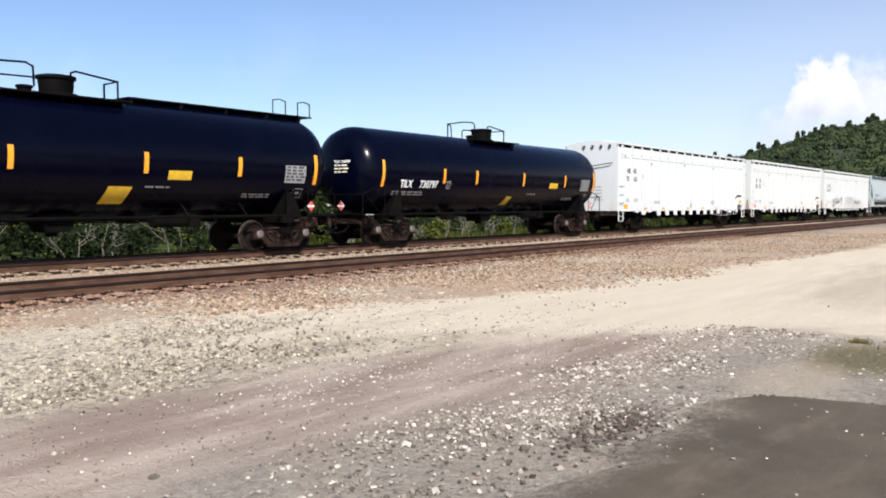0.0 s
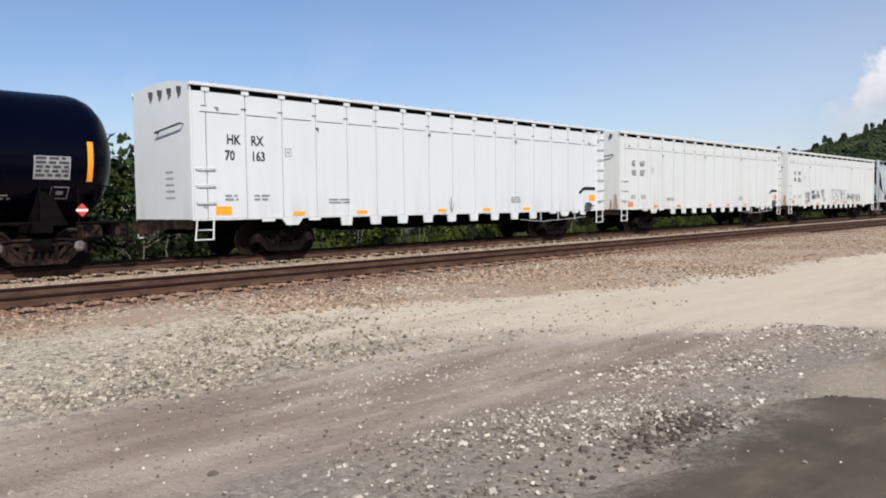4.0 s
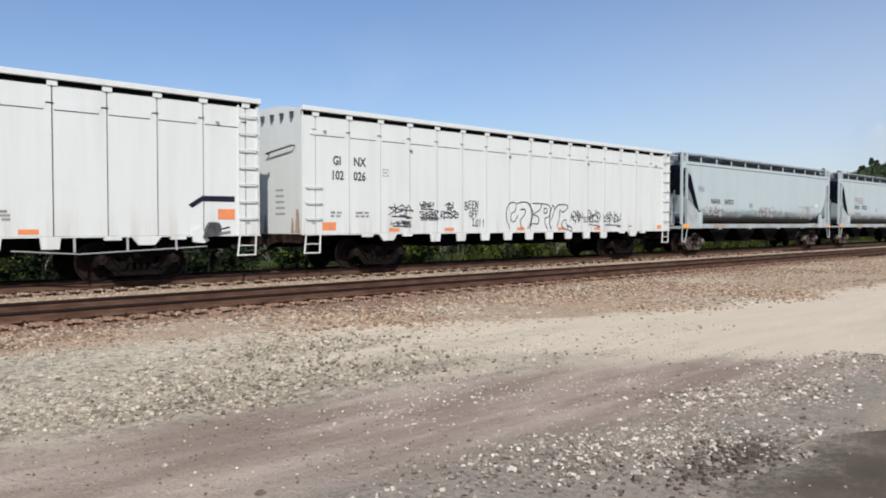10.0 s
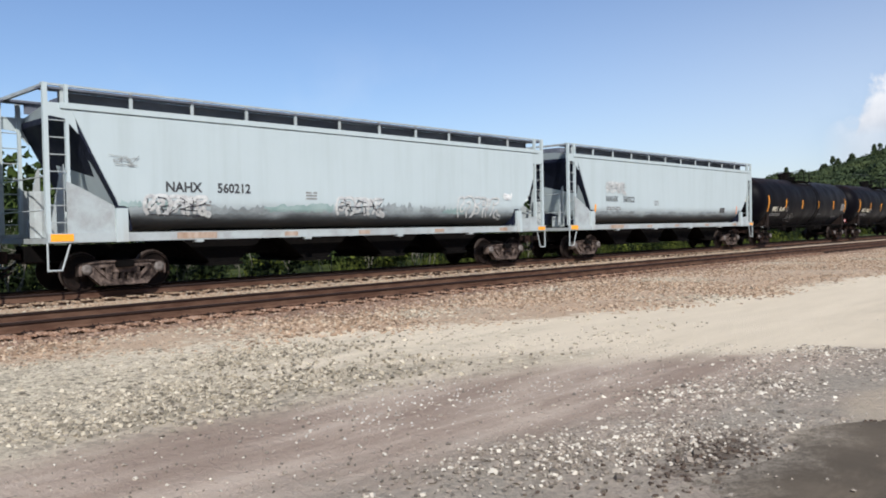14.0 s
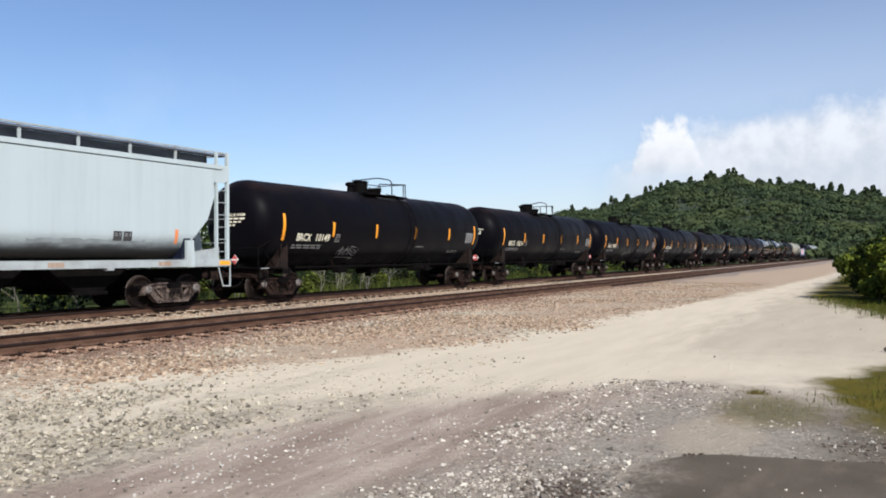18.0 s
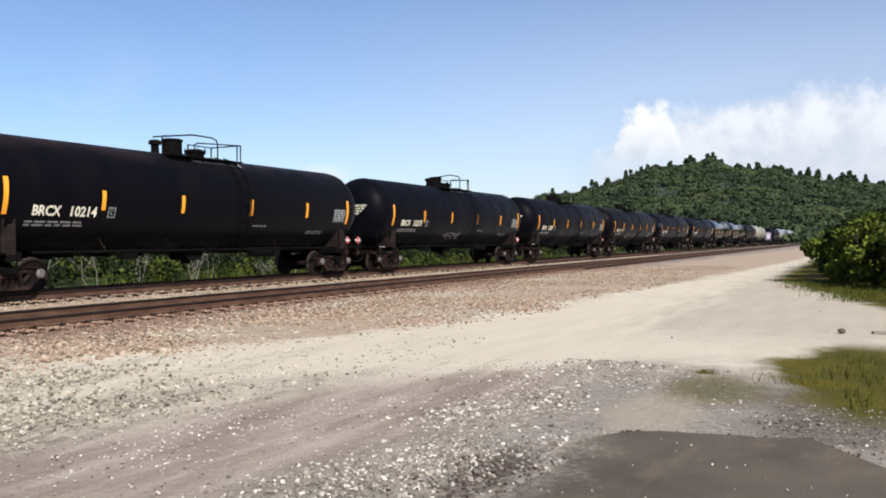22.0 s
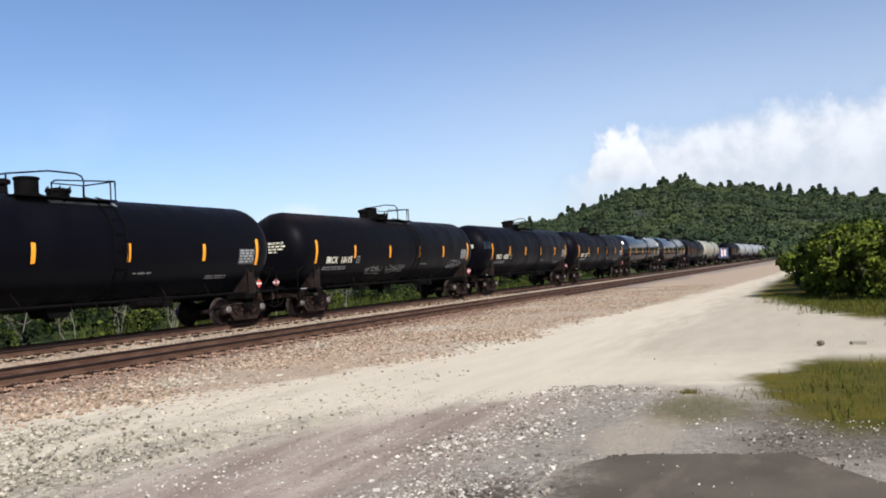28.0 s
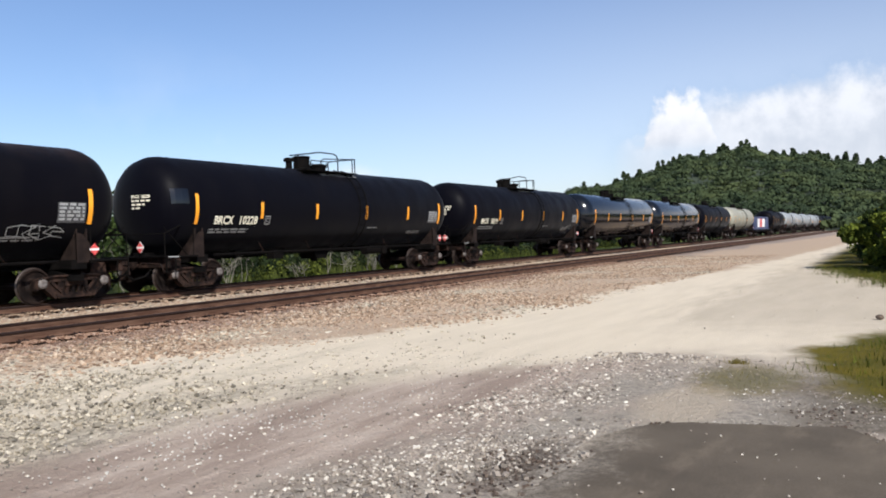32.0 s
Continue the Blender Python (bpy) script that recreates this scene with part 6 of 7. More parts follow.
def track(name, y, label):
    t = new(name)
    tagged(t, label, kind="structure")
    for s in (-1, 1):
        bm = prism(bmesh.new(), rail_profile(y + s * HALF_GAUGE), 0, -120, 1500)
        part("rail", bm, "rail", t)
        bm = box(bmesh.new(), -120, 1500, y + s * HALF_GAUGE - 0.03, y + s * HALF_GAUGE + 0.03, 0.0005, 0.003)
        part("rail_running_band", bm, "rail_top", t)
    r = random.Random(int(y * 10))
    for k in range(150):
        x = -4.0 + 0.53 * k
        m = pose(x + r.uniform(-0.02, 0.02), y + r.uniform(-0.05, 0.05), -0.17 + r.uniform(-0.008, 0.0), 0, 0, r.uniform(-1.5, 1.5))
        tie = new("tie", tie_mesh)
        tie.parent, tie.matrix_basis = t, m
        p = new("tie_plate", plate_mesh)
        p.parent, p.matrix_basis = t, pose(x, y, -0.168)
    bm = bmesh.new()
    for k in range(460):
        x = -4.0 + 0.53 * (150 + k)
        box(bm, x - 0.115, x + 0.115, y - 1.3, y + 1.3, -0.36, -0.175)
    tagged(part("far_ties", bm, "tie", t), kind="stuff")
    bm = bmesh.new()
    for x in (22.0,):
        for s in (-1, 1):
            box(bm, x - 0.45, x + 0.45, y + s * HALF_GAUGE - 0.035, y + s * HALF_GAUGE + 0.035, -0.14, -0.06)
            for j in range(6):
                rod(bm, (x - 0.38 + 0.15 * j, y + s * HALF_GAUGE - 0.055, -0.1), (x - 0.38 + 0.15 * j, y + s * HALF_GAUGE + 0.055, -0.1), 0.016, 6)
    part("joint_bar", bm, "rail", t)
    return t


track("track_near", TRACK_NEAR, "empty track of rusty rails on timber ties")
track("track_far", TRACK_FAR, "track of rusty rails on timber ties under the train")

# loose stones
nr = np.random.RandomState(3)
CUBE = np.array([(x, y, z) for x in (-1, 1) for y in (-1, 1) for z in (-1, 1)], float)
CUBE_F = np.array([(0, 1, 3, 2), (4, 6, 7, 5), (0, 4, 5, 1), (2, 3, 7, 6), (0, 2, 6, 4), (1, 5, 7, 3)])


def turns(n):
    q = nr.normal(size=(n, 4))
    q /= np.linalg.norm(q, axis=1)[:, None]
    w, x, y, z = q.T
    return np.stack([np.stack([1 - 2 * (y * y + z * z), 2 * (x * y - z * w), 2 * (x * z + y * w)], -1),
                     np.stack([2 * (x * y + z * w), 1 - 2 * (x * x + z * z), 2 * (y * z - x * w)], -1),
                     np.stack([2 * (x * z - y * w), 2 * (y * z + x * w), 1 - 2 * (x * x + y * y)], -1)], 1)


def stones(name, at, size, material, label):
    n = len(at)
    v = CUBE[None] * nr.uniform(0.45, 1.0, (n, 8, 3)) * (size[:, None] * nr.uniform(0.6, 1.2, (n, 3)))[:, None, :]
    v = np.einsum("nij,nkj->nki", turns(n), v)
    v[:, :, 2] *= 0.75
    v += at[:, None, :]
    f = CUBE_F[None] + 8 * np.arange(n)[:, None, None]
    ob = mesh_from(name, v.reshape(-1, 3).tolist(), f.reshape(-1, 4).tolist(), material)
    return tagged(ob, label, "gravel", kind="stuff")


def spread(n, x0, x1, y0, y1, power=1.0):
    x = x0 + (x1 - x0) * nr.uniform(0, 1, n) ** power
    return np.stack([x, nr.uniform(y0, y1, n), np.zeros(n)], 1)


def wobble(x, y):
    return 0.9 * np.sin(x * 0.55 + 1.0) + 0.5 * np.sin(x * 1.7 + y * 0.9)


a = np.concatenate([spread(72000, 1, 50, 6.2, 12.9, 1.5), spread(24000, 1, 48, 15.0, 18.7, 1.5)])
edge_y = np.interp(a[:, 0], [p[0] for p in BALLAST_EDGE], [p[1] for p in BALLAST_EDGE])
a = a[a[:, 1] > edge_y + 0.55 * wobble(a[:, 0], a[:, 1]) + nr.normal(0.1, 0.5, len(a))]
a[:, 2] = np.interp(a[:, 1], [9.0, 10.8, 11.9, 12.7, 15.2, 15.4, 18.45, 18.65, 20], [-0.258, -0.25, -0.238, -0.222, -0.222, -0.255, -0.255, -0.225, -0.222])
rusty = (a[:, 1] > 12.15 + 0.45 * wobble(a[:, 0] * 0.7, a[:, 1]) + nr.normal(0, 0.3, len(a))) & (a[:, 1] < 13.2)
size = nr.uniform(0.016, 0.042, len(a)) * np.where(a[:, 1] > 14, 0.95, np.where(a[:, 1] > 12.5, 0.75, 1.0))
greyer = (a[:, 1] < 11.9) & (np.sin(a[:, 0] * 1.25 + 0.6) + 0.8 * np.sin(a[:, 0] * 0.53 + a[:, 1] * 1.3 + 2.0) + nr.normal(0, 0.3, len(a)) > 0.95)
mixed = greyer & (nr.uniform(0, 1, len(a)) < 0.75) | (a[:, 1] > 14) & (nr.uniform(0, 1, len(a)) < 0.22) | (nr.uniform(0, 1, len(a)) < 0.08)
stones("ballast_stones", a[~rusty & ~mixed], size[~rusty & ~mixed], "stone_ballast", "rust-tinted crushed ballast stones")
stones("grey_ballast_stones", a[~rusty & mixed], size[~rusty & mixed], "stone_pale", "pale grey crushed stones among the ballast")
stones("rusty_ballast_stones", a[rusty], size[rusty], "stone_rust", "dark rust-stained ballast stones along the rail")
a = np.concatenate([spread(11000, 1, 40, 12.62, 13.2, 1.4), spread(7000, 3, 46, 18.5, 19.03, 1.4)])
on_tie = np.abs((a[:, 0] + 4.0 + 0.265) % 0.53 - 0.265) < 0.15
outer = np.where(a[:, 1] < 14, a[:, 1] < 12.98, a[:, 1] < 18.8)
a = a[~on_tie | outer & (nr.uniform(0, 1, len(a)) < 0.8)]
a[:, 2] = np.where(np.abs((a[:, 0] + 4.0 + 0.265) % 0.53 - 0.265) < 0.15, -0.17, -0.205)
near_rail = a[:, 1] < 14
stones("rusty_crib_stones", a[near_rail], nr.uniform(0.014, 0.034, near_rail.sum()), "stone_crib", "rust-orange ballast stones between the tie ends")
stones("pale_crib_stones", a[~near_rail], nr.uniform(0.014, 0.034, (~near_rail).sum()), "stone_ballast", "crushed stones between the tie ends of the far track")
a = spread(86000, 0.5, 12, 5.4, 11.4, 1.2)
hi_y = np.interp(a[:, 0], [p[0] for p in BALLAST_EDGE], [p[1] for p in BALLAST_EDGE])
lo_y = np.interp(a[:, 0], [p[0] for p in DIRT_EDGE], [p[1] for p in DIRT_EDGE]) + 0.25 * wobble(a[:, 0], a[:, 1]) + nr.normal(0.1, 0.3, len(a))
thick = np.clip(1.32 - a[:, 0] / 5.8, 0.04, 1) * (1 - 0.85 * np.clip((a[:, 0] - 3.6) / 2.2, 0, 1) * np.exp(-((a[:, 1] - hi_y + 0.9 + 0.3 * wobble(a[:, 0], a[:, 1])) / 0.55) ** 2)) * (1 - 0.8 * np.clip((a[:, 0] - 1.5) / 2.6, 0, 1) * np.exp(-((a[:, 1] - lo_y - 1.35) / 0.6) ** 2)) * (0.68 + 0.32 * np.sin(a[:, 0] * 1.1 + a[:, 1] * 2.9 + np.sin(a[:, 1] * 1.7)))
keep = (a[:, 1] > lo_y) & (a[:, 1] < hi_y) & (nr.uniform(0, 1, len(a)) < thick)
a = a[keep]
a[:, 2] = GROUND + 0.005
stones("pale_stones", a, nr.uniform(0.009, 0.026, len(a)) * np.where(nr.uniform(0, 1, len(a)) < 0.07, 1.6, 1.0), "stone_pale", "pale crushed stones strewn beside the ballast")
a = spread(58000, 2.2, 10.6, 1.3, 4.6, 1.0)
band_c = 3.45 - np.clip((a[:, 0] - 6) / 5, 0, 1) * 0.4
a = a[np.abs(a[:, 1] - band_c + 0.35) < np.abs(nr.normal(0.25, 0.55, len(a)))]
a = a[nr.uniform(0, 1, len(a)) < (0.3 + 0.7 * (np.abs(a[:, 1] - 2.8) < 0.9)) * np.interp(a[:, 0], [2.2, 3.8, 6.0], [0.3, 0.45, 1.0]) * (0.6 + 0.4 * np.sin(a[:, 0] * 2.3 + a[:, 1] * 3.1))]
a[:, 2] = GROUND + 0.006
s = nr.uniform(0.006, 0.018, len(a)) * np.where(nr.uniform(0, 1, len(a)) < 0.10, 1.9, 1.0)
stones("grey_gravel", a, s, "stone_grey", "loose grey and white gravel on the dirt")
a = np.concatenate([spread(1700, 1.5, 10, 3.6, 7.0), spread(150, 2.5, 7, -1.5, 2.0), spread(900, 6.9, 8.7, -1.4, 1.7), spread(110, 10, 24, -1.2, 4.0)])
a[:, 2] = np.where((a[:, 0] < 6.8) & (a[:, 1] < 2.0), GROUND + 0.05, GROUND + 0.006)
stones("scattered_stones", a, nr.uniform(0.004, 0.011, len(a)) * np.where(nr.uniform(0, 1, len(a)) < 0.10, 1.8, 1.0), "stone_grey", "scattered small stones on dirt and asphalt")
a = np.stack([nr.normal(5.1, 0.55, 260), nr.normal(2.38, 0.2, 260), np.full(260, GROUND + 0.004)], 1)
b = np.concatenate([np.stack([nr.normal(cx, 0.6, 95), nr.normal(cy, 0.28, 95), np.full(95, GROUND + 0.004)], 1) for cx, cy in ((4.4, 4.95), (5.6, 4.75), (6.5, 4.45), (5.1, 5.5), (7.6, 2.6), (8.6, 2.9), (7.6, 1.0), (5.0, 3.2), (6.2, 2.8))])
stones("white_gravel", b, nr.uniform(0.004, 0.014, len(b)), "stone_white", "small whitish gravel strewn over the dirt")
M["stone_dark"] = stone_material("dark_clods", ((0.040, 0.027, 0.019), (0.065, 0.044, 0.031), (0.11, 0.08, 0.058)))
ey = nr.uniform(-2.2, 1.9, 420)
ey = ey[nr.uniform(0, 1, 420) < 0.35 + 0.65 * (np.sin(ey * 5.1) > 0.2)]
a = np.concatenate([a, np.stack([np.array([pad_edge(q) for q in ey]) + nr.normal(0.06, 0.06, len(ey)), ey, np.full(len(ey), GROUND + 0.012)], 1),
                    np.stack([nr.normal(8.3, 0.35, 130), nr.normal(2.75, 0.16, 130), np.full(130, GROUND + 0.004)], 1), np.stack([nr.normal(7.5, 0.25, 90), nr.normal(0.55, 0.2, 90), np.full(90, GROUND + 0.004)], 1)])
stones("dark_clods", a, nr.uniform(0.006, 0.02, len(a)), "stone_dark", "dark earth clods in a low heap")

# ---- the train ----
rng = random.Random(11)
tank_car(9.25, "tank_gloss", "glossy black tank car with a rooftop walkway and yellow decals",
         tank_marks("", "", "letter_white", (-7.585, -3.95, -1.55, 1.75, 4.65, 7.5), None, [(0.7, 1.34, 1.42, 1.86, "yellow", 0.12), (2.4, 3.1, 2.06, 2.3, "yellow")]), rng, True)
tank_car(27.35, "tank_gloss", "glossy black tank car with white lettering and orange stripes",
         tank_marks("TILX", "730797", "letter_white", (-7.5, -4.15, -2.1, 1.3, 4.8, 7.55), None, [(0.25, 0.66, 1.38, 1.74, "yellow", 0.1), (3.45, 4.15, 2.12, 2.36, "yellow")], 0.91), rng)
white_car(47.4, "white_new", "clean white boxy hopper car with black lettering", "HK RX", "70 163", rng, (), "orange")
white_car(68.7, "white_old", "weathered white boxy hopper car with rust-stained end", "GI NX", "102 027", rng)
white_car(89.95, "white_old", "weathered white boxy hopper car with graffiti along the foot", "GI NX", "102 026", rng,
          ((-6.75, -5.9, 1.62, 2.0, 4), (-6.7, -5.95, 1.32, 1.5, 3), (-5.5, -4.95, 1.86, 2.06, 5), (-5.5, -4.72, 1.56, 1.8, 6), (-4.6, -3.81, 1.5, 1.85, 5), (-4.35, -4.05, 1.92, 2.08, 2),
           (-3.46, -2.78, 1.86, 2.12, "BEEN"), (-3.24, -2.80, 1.58, 1.80, "OFF"), (-3.12, -2.44, 1.30, 1.54, "IG!!"), (-1.37, 2.35, 1.16, 2.14, "bubble"),
           (2.46, 3.2, 1.42, 1.86, 5), (3.62, 4.4, 1.36, 1.92, 5), (4.72, 5.9, 1.36, 1.86, 5)))
grey_hopper(110.3, "pale grey curved-side hopper car with graffiti", "560212", rng,
            ((-7.0, -5.3, 1.80, 2.26, "bubble", 0.045, "spray_pale"), (-1.1, 0.75, 1.78, 2.3, "bubble", 0.04, "spray_pale"), (-6.9, -5.4, 1.82, 2.22, 5, 0.012, "spray_black"), (-1.0, 0.7, 1.8, 2.25, 5, 0.012, "spray_black"), (4.2, 6.5, 1.68, 2.42, "bubble", 0.03, "spray_pale"), (6.75, 7.15, 2.35, 2.6, 3, 0.02, "letter_white"), (-7.75, -7.2, 3.0, 3.2, 3, 0.007, "letter_grey")),
            ((-7.6, -6.4, 1.95, 2.17, "patch_teal"), (-5.2, -3.4, 1.78, 2.08, "patch_dark"), (-3.6, -1.2, 1.84, 2.14, "patch_teal"), (0.6, 2.1, 1.82, 2.2, "patch_dark"), (2.4, 3.6, 1.86, 2.12, "patch_dark"), (3.5, 4.6, 1.8, 2.05, "patch_teal")))
grey_hopper(130.5, "pale grey curved-side hopper car with faded lettering", "560222", rng,
            ((-6.4, -4.9, 2.75, 3.2, "bubble", 0.045, "spray_pale"), (-6.4, -4.9, 2.78, 3.18, 4, 0.012, "plate_grey")),
            ((-7.4, -4.0, 1.8, 2.0, "patch_dark"), (-3.0, 1.5, 1.8, 1.95, "patch_dark"), (2.5, 6.0, 1.8, 1.97, "patch_dark")))
NUM = ("10149", "10214", "10275", "10108", "10115", "10228", "10279")
GRA = {0: [(-3.75, -2.5, 1.45, 1.85, 5, "plate_grey")], 2: [(-1.8, 0.0, 1.4, 1.75, 5, "spray_pale")], 4: [(-3.2, -1.9, 1.55, 1.85, 5, "plate_grey"), (-1.4, 0.2, 1.5, 1.9, 6, "plate_grey"), (5.1, 6.5, 1.6, 2.05, 5, "plate_grey")], 6: [(5.0, 6.4, 1.5, 1.9, 4, "plate_grey")]}
for k in range(7):
    tank_car(149.63 + 18.11 * k, "tank_rusty" if k in (0, 1, 4) else "tank_matt", "dull black tank car with cream lettering" + (" and a pale scrawl" if k in GRA else " and orange stripes"),
             tank_marks("BRCX", NUM[k], "letter_cream", (-7.235, -4.415, -1.42, 1.545, 4.15, 7.235) if k == 4 else STRIPES, GRA.get(k)), rng)
c0 = 149.63 + 18.11 * 7
far_paint = ("tank_shiny", "tank_shiny", "tank_matt", "tank_cream", None, "tank_matt", "tank_grey", "tank_grey", "tank_grey", "tank_grey", "tank_matt", "tank_matt", "tank_matt")
for k, paint in enumerate(far_paint):
    if paint:
        lab = {"tank_shiny": "shiny black tank car mirroring the sky", "tank_matt": "dull black tank car", "tank_cream": "cream tank car", "tank_grey": "pale grey tank car"}[paint]
        tank_car(c0 + 18.11 * k, paint, lab + " far back in the train", tank_marks("", "", "letter_cream", STRIPES), rng)


def flat_car(along):
    car = car_base("container_car", along, "flat car with a painted container box", "flat car", "cars of the freight train")
    running_gear(car, 6.5, 8.15)
    bm = box(bmesh.new(), -8.6, 8.6, -1.4, 1.4, 0.72, 1.05, 0.03)
    part("deck", bm, "steel_dark", car)
    bm = box(bmesh.new(), -6.1, 6.1, -1.22, 1.22, 1.06, 3.0)
    for k in range(40):
        x = -6.0 + 0.305 * k
        box(bm, x - 0.07, x + 0.07, -1.245, 1.245, 1.2, 2.86)
    part("container", bm, "box_blue", car)
    for i, (x0, x1, m) in enumerate(((-5.4, -3.4, "letter_white"), (-3.2, -1.2, "red"), (-1.0, 1.8, "letter_white"), (2.0, 4.6, "box_blue"))):
        bm = patch(bmesh.new(), lambda a, b: Vector((a, -1.25, b)), x0, x1, 1.4, 2.7, 1, 0.3)
        part("painted_panel", bm, m, car)
    return car


flat_car(c0 + 18.11 * 4)

# ---- plants ----
def facing(d):
    """Turns whose z looks along d, give or take, with a random spin."""
    d = d + nr.normal(0, 0.22, d.shape)
    d /= np.linalg.norm(d, axis=1)[:, None]
    u = np.cross(d, nr.normal(size=d.shape))
    u /= np.linalg.norm(u, axis=1)[:, None]
    return np.stack([u, np.cross(d, u), d], 2)


def leaves(name, at, size, material, label="", kind="", parent=None, long=1.0, face=None):
    """Small leaf quads at the given points."""
    n = len(at)
    R = turns(n) if face is None else facing(face)
    q = np.array([(-1, -0.55 * 1.0, 0), (0.1, -0.7, 0.12), (1, 0.1, 0), (-0.1, 0.7, 0.12)])
    v = np.einsum("nij,kj->nki", R, q) * size[:, None, None] * nr.uniform(0.7, 1.3, (n, 1, 1))
    v[:, :, 2] *= long
    v += at[:, None, :]
    f = np.arange(4 * n).reshape(n, 4)
    ob = mesh_from(name, v.reshape(-1, 3).tolist(), f.tolist(), material)
    ob.parent = parent
    if label:
        tagged(ob, label, kind=kind)
    return ob


def clump_points(centres, radii, n, squash=0.75):
    i = nr.randint(0, len(centres), n)
    d = nr.normal(size=(n, 3))
    d /= np.linalg.norm(d, axis=1)[:, None]
    r = nr.uniform(0.45, 1.0, n) ** 0.5
    p = centres[i] + d * (r * radii[i])[:, None] * np.array([1, 1, squash])
    return p


def limbs(bm, base, top, r, rnd, depth=3):
    """A tapered limb that forks."""
    mid = base.lerp(top, 0.5) + Vector((rnd.uniform(-1, 1), rnd.uniform(-1, 1), 0)) * (top - base).length * 0.1
    rod(bm, base, mid, r, 6, r * 0.75)
    rod(bm, mid, top, r * 0.75, 6, r * 0.45)
    if depth:
        for _ in range(rnd.choice((2, 3))):
            s = base.lerp(top, rnd.uniform(0.45, 0.95))
            e = s + Vector((rnd.uniform(-1, 1), rnd.uniform(-1, 1), rnd.uniform(0.2, 1.1))) * (top - base).length * 0.5
            limbs(bm, s, e, r * 0.5, rnd, depth - 1)


# brush behind the train
cx = nr.uniform(0, 1, 420) ** 1.5 * 120 - 2
cyy = nr.uniform(26.4, 33, 420)
cr = nr.uniform(0.35, 0.95, 420)
cc = np.stack([cx, cyy, -0.7 + cr * 0.8 + nr.uniform(0, 0.7, 420)], 1)
p = clump_points(cc[::2] - np.array([0, 0.5, 0.15]), cr[::2] * 0.85, 30000)
p = p[(p[:, 2] > -0.9) & ((p[:, 0] > 23) | (nr.uniform(0, 1, len(p)) < 0.3))]
leaves("brush_behind_track", p, nr.uniform(0.04, 0.10, len(p)), "leaf_bright", "bright green weeds and brush behind the track", "stuff")
# second brush layer, its leaf colour darkened to deepen the train's shade
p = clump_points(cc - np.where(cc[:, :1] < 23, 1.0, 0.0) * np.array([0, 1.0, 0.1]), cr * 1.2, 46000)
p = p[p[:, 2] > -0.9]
leaves("dark_brush_behind_track", p, nr.uniform(0.05, 0.12, len(p)), "leaf_shaded", "green brush behind the track, coloured dark for shade", "stuff")
cx = nr.uniform(0, 1, 380) ** 1.3 * 190 - 5
cr = nr.uniform(0.9, 2.0, 380)
cc = np.stack([cx, nr.uniform(33, 52, 380), -0.6 + nr.uniform(0.3, 4.0, 380)], 1)
p = clump_points(cc, cr, 74000, 0.9)
leaves("thicket_behind_track", p, nr.uniform(0.12, 0.25, len(p)), "leaf_thicket", "tall green thicket beyond the track", "stuff")
def grass(name, at, h, material, label):
    n = len(at)
    a, l = nr.uniform(0, 6.28, n), nr.uniform(0.5, 1.2, n) * h
    w = l * 0.07
    dx, dy = np.cos(a), np.sin(a)
    lean = nr.uniform(0.1, 0.6, (n, 1)) * l[:, None]
    t = nr.uniform(0, 6.28, n)
    v = np.stack([at + np.stack([-dx * w, -dy * w, 0 * w], 1), at + np.stack([dx * w, dy * w, 0 * w], 1),
                  at + np.stack([np.cos(t), np.sin(t), 0 * t], 1) * lean + np.stack([0 * l, 0 * l, l], 1)], 1)
    ob = mesh_from(name, v.reshape(-1, 3).tolist(), np.arange(3 * n).reshape(n, 3).tolist(), material)
    return tagged(ob, label, "grass", kind="stuff")


a = spread(26000, 0, 95, 25.6, 29.0, 1.3)
a = a[np.sin(a[:, 0] * 0.9) + np.sin(a[:, 0] * 0.37 + 1) + nr.normal(0, 0.5, len(a)) > np.where(a[:, 0] < 23, 2.3, -0.6)]
a[:, 2] = np.interp(a[:, 1], [22, 24.5], [-0.3, -0.75])
grass("tall_weeds", a, nr.uniform(0.3, 0.95, len(a)), "leaf_weed", "tall yellow-green weeds behind the track")
rnd = random.Random(21)
for k in range(19):
    x = 2 + 40 * (k / 19) ** 1.2 + rnd.uniform(-0.6, 0.6)
    y = rnd.uniform(25.3, 26.2)
    bm = bmesh.new()
    for j in range(rnd.choice((2, 3, 4))):
        b = Vector((x + rnd.uniform(-0.15, 0.15), y + rnd.uniform(-0.2, 0.2), -0.75))
        limbs(bm, b, b + Vector((rnd.uniform(-0.7, 0.7), rnd.uniform(-0.3, 0.3), rnd.uniform(1.0, 1.9))), rnd.uniform(0.014, 0.03), rnd, 3)
    tagged(part("dead_shrub", bm, "bark"), "bare grey branching shrub among weeds behind the track", "shrub", "bare shrubs behind the track")

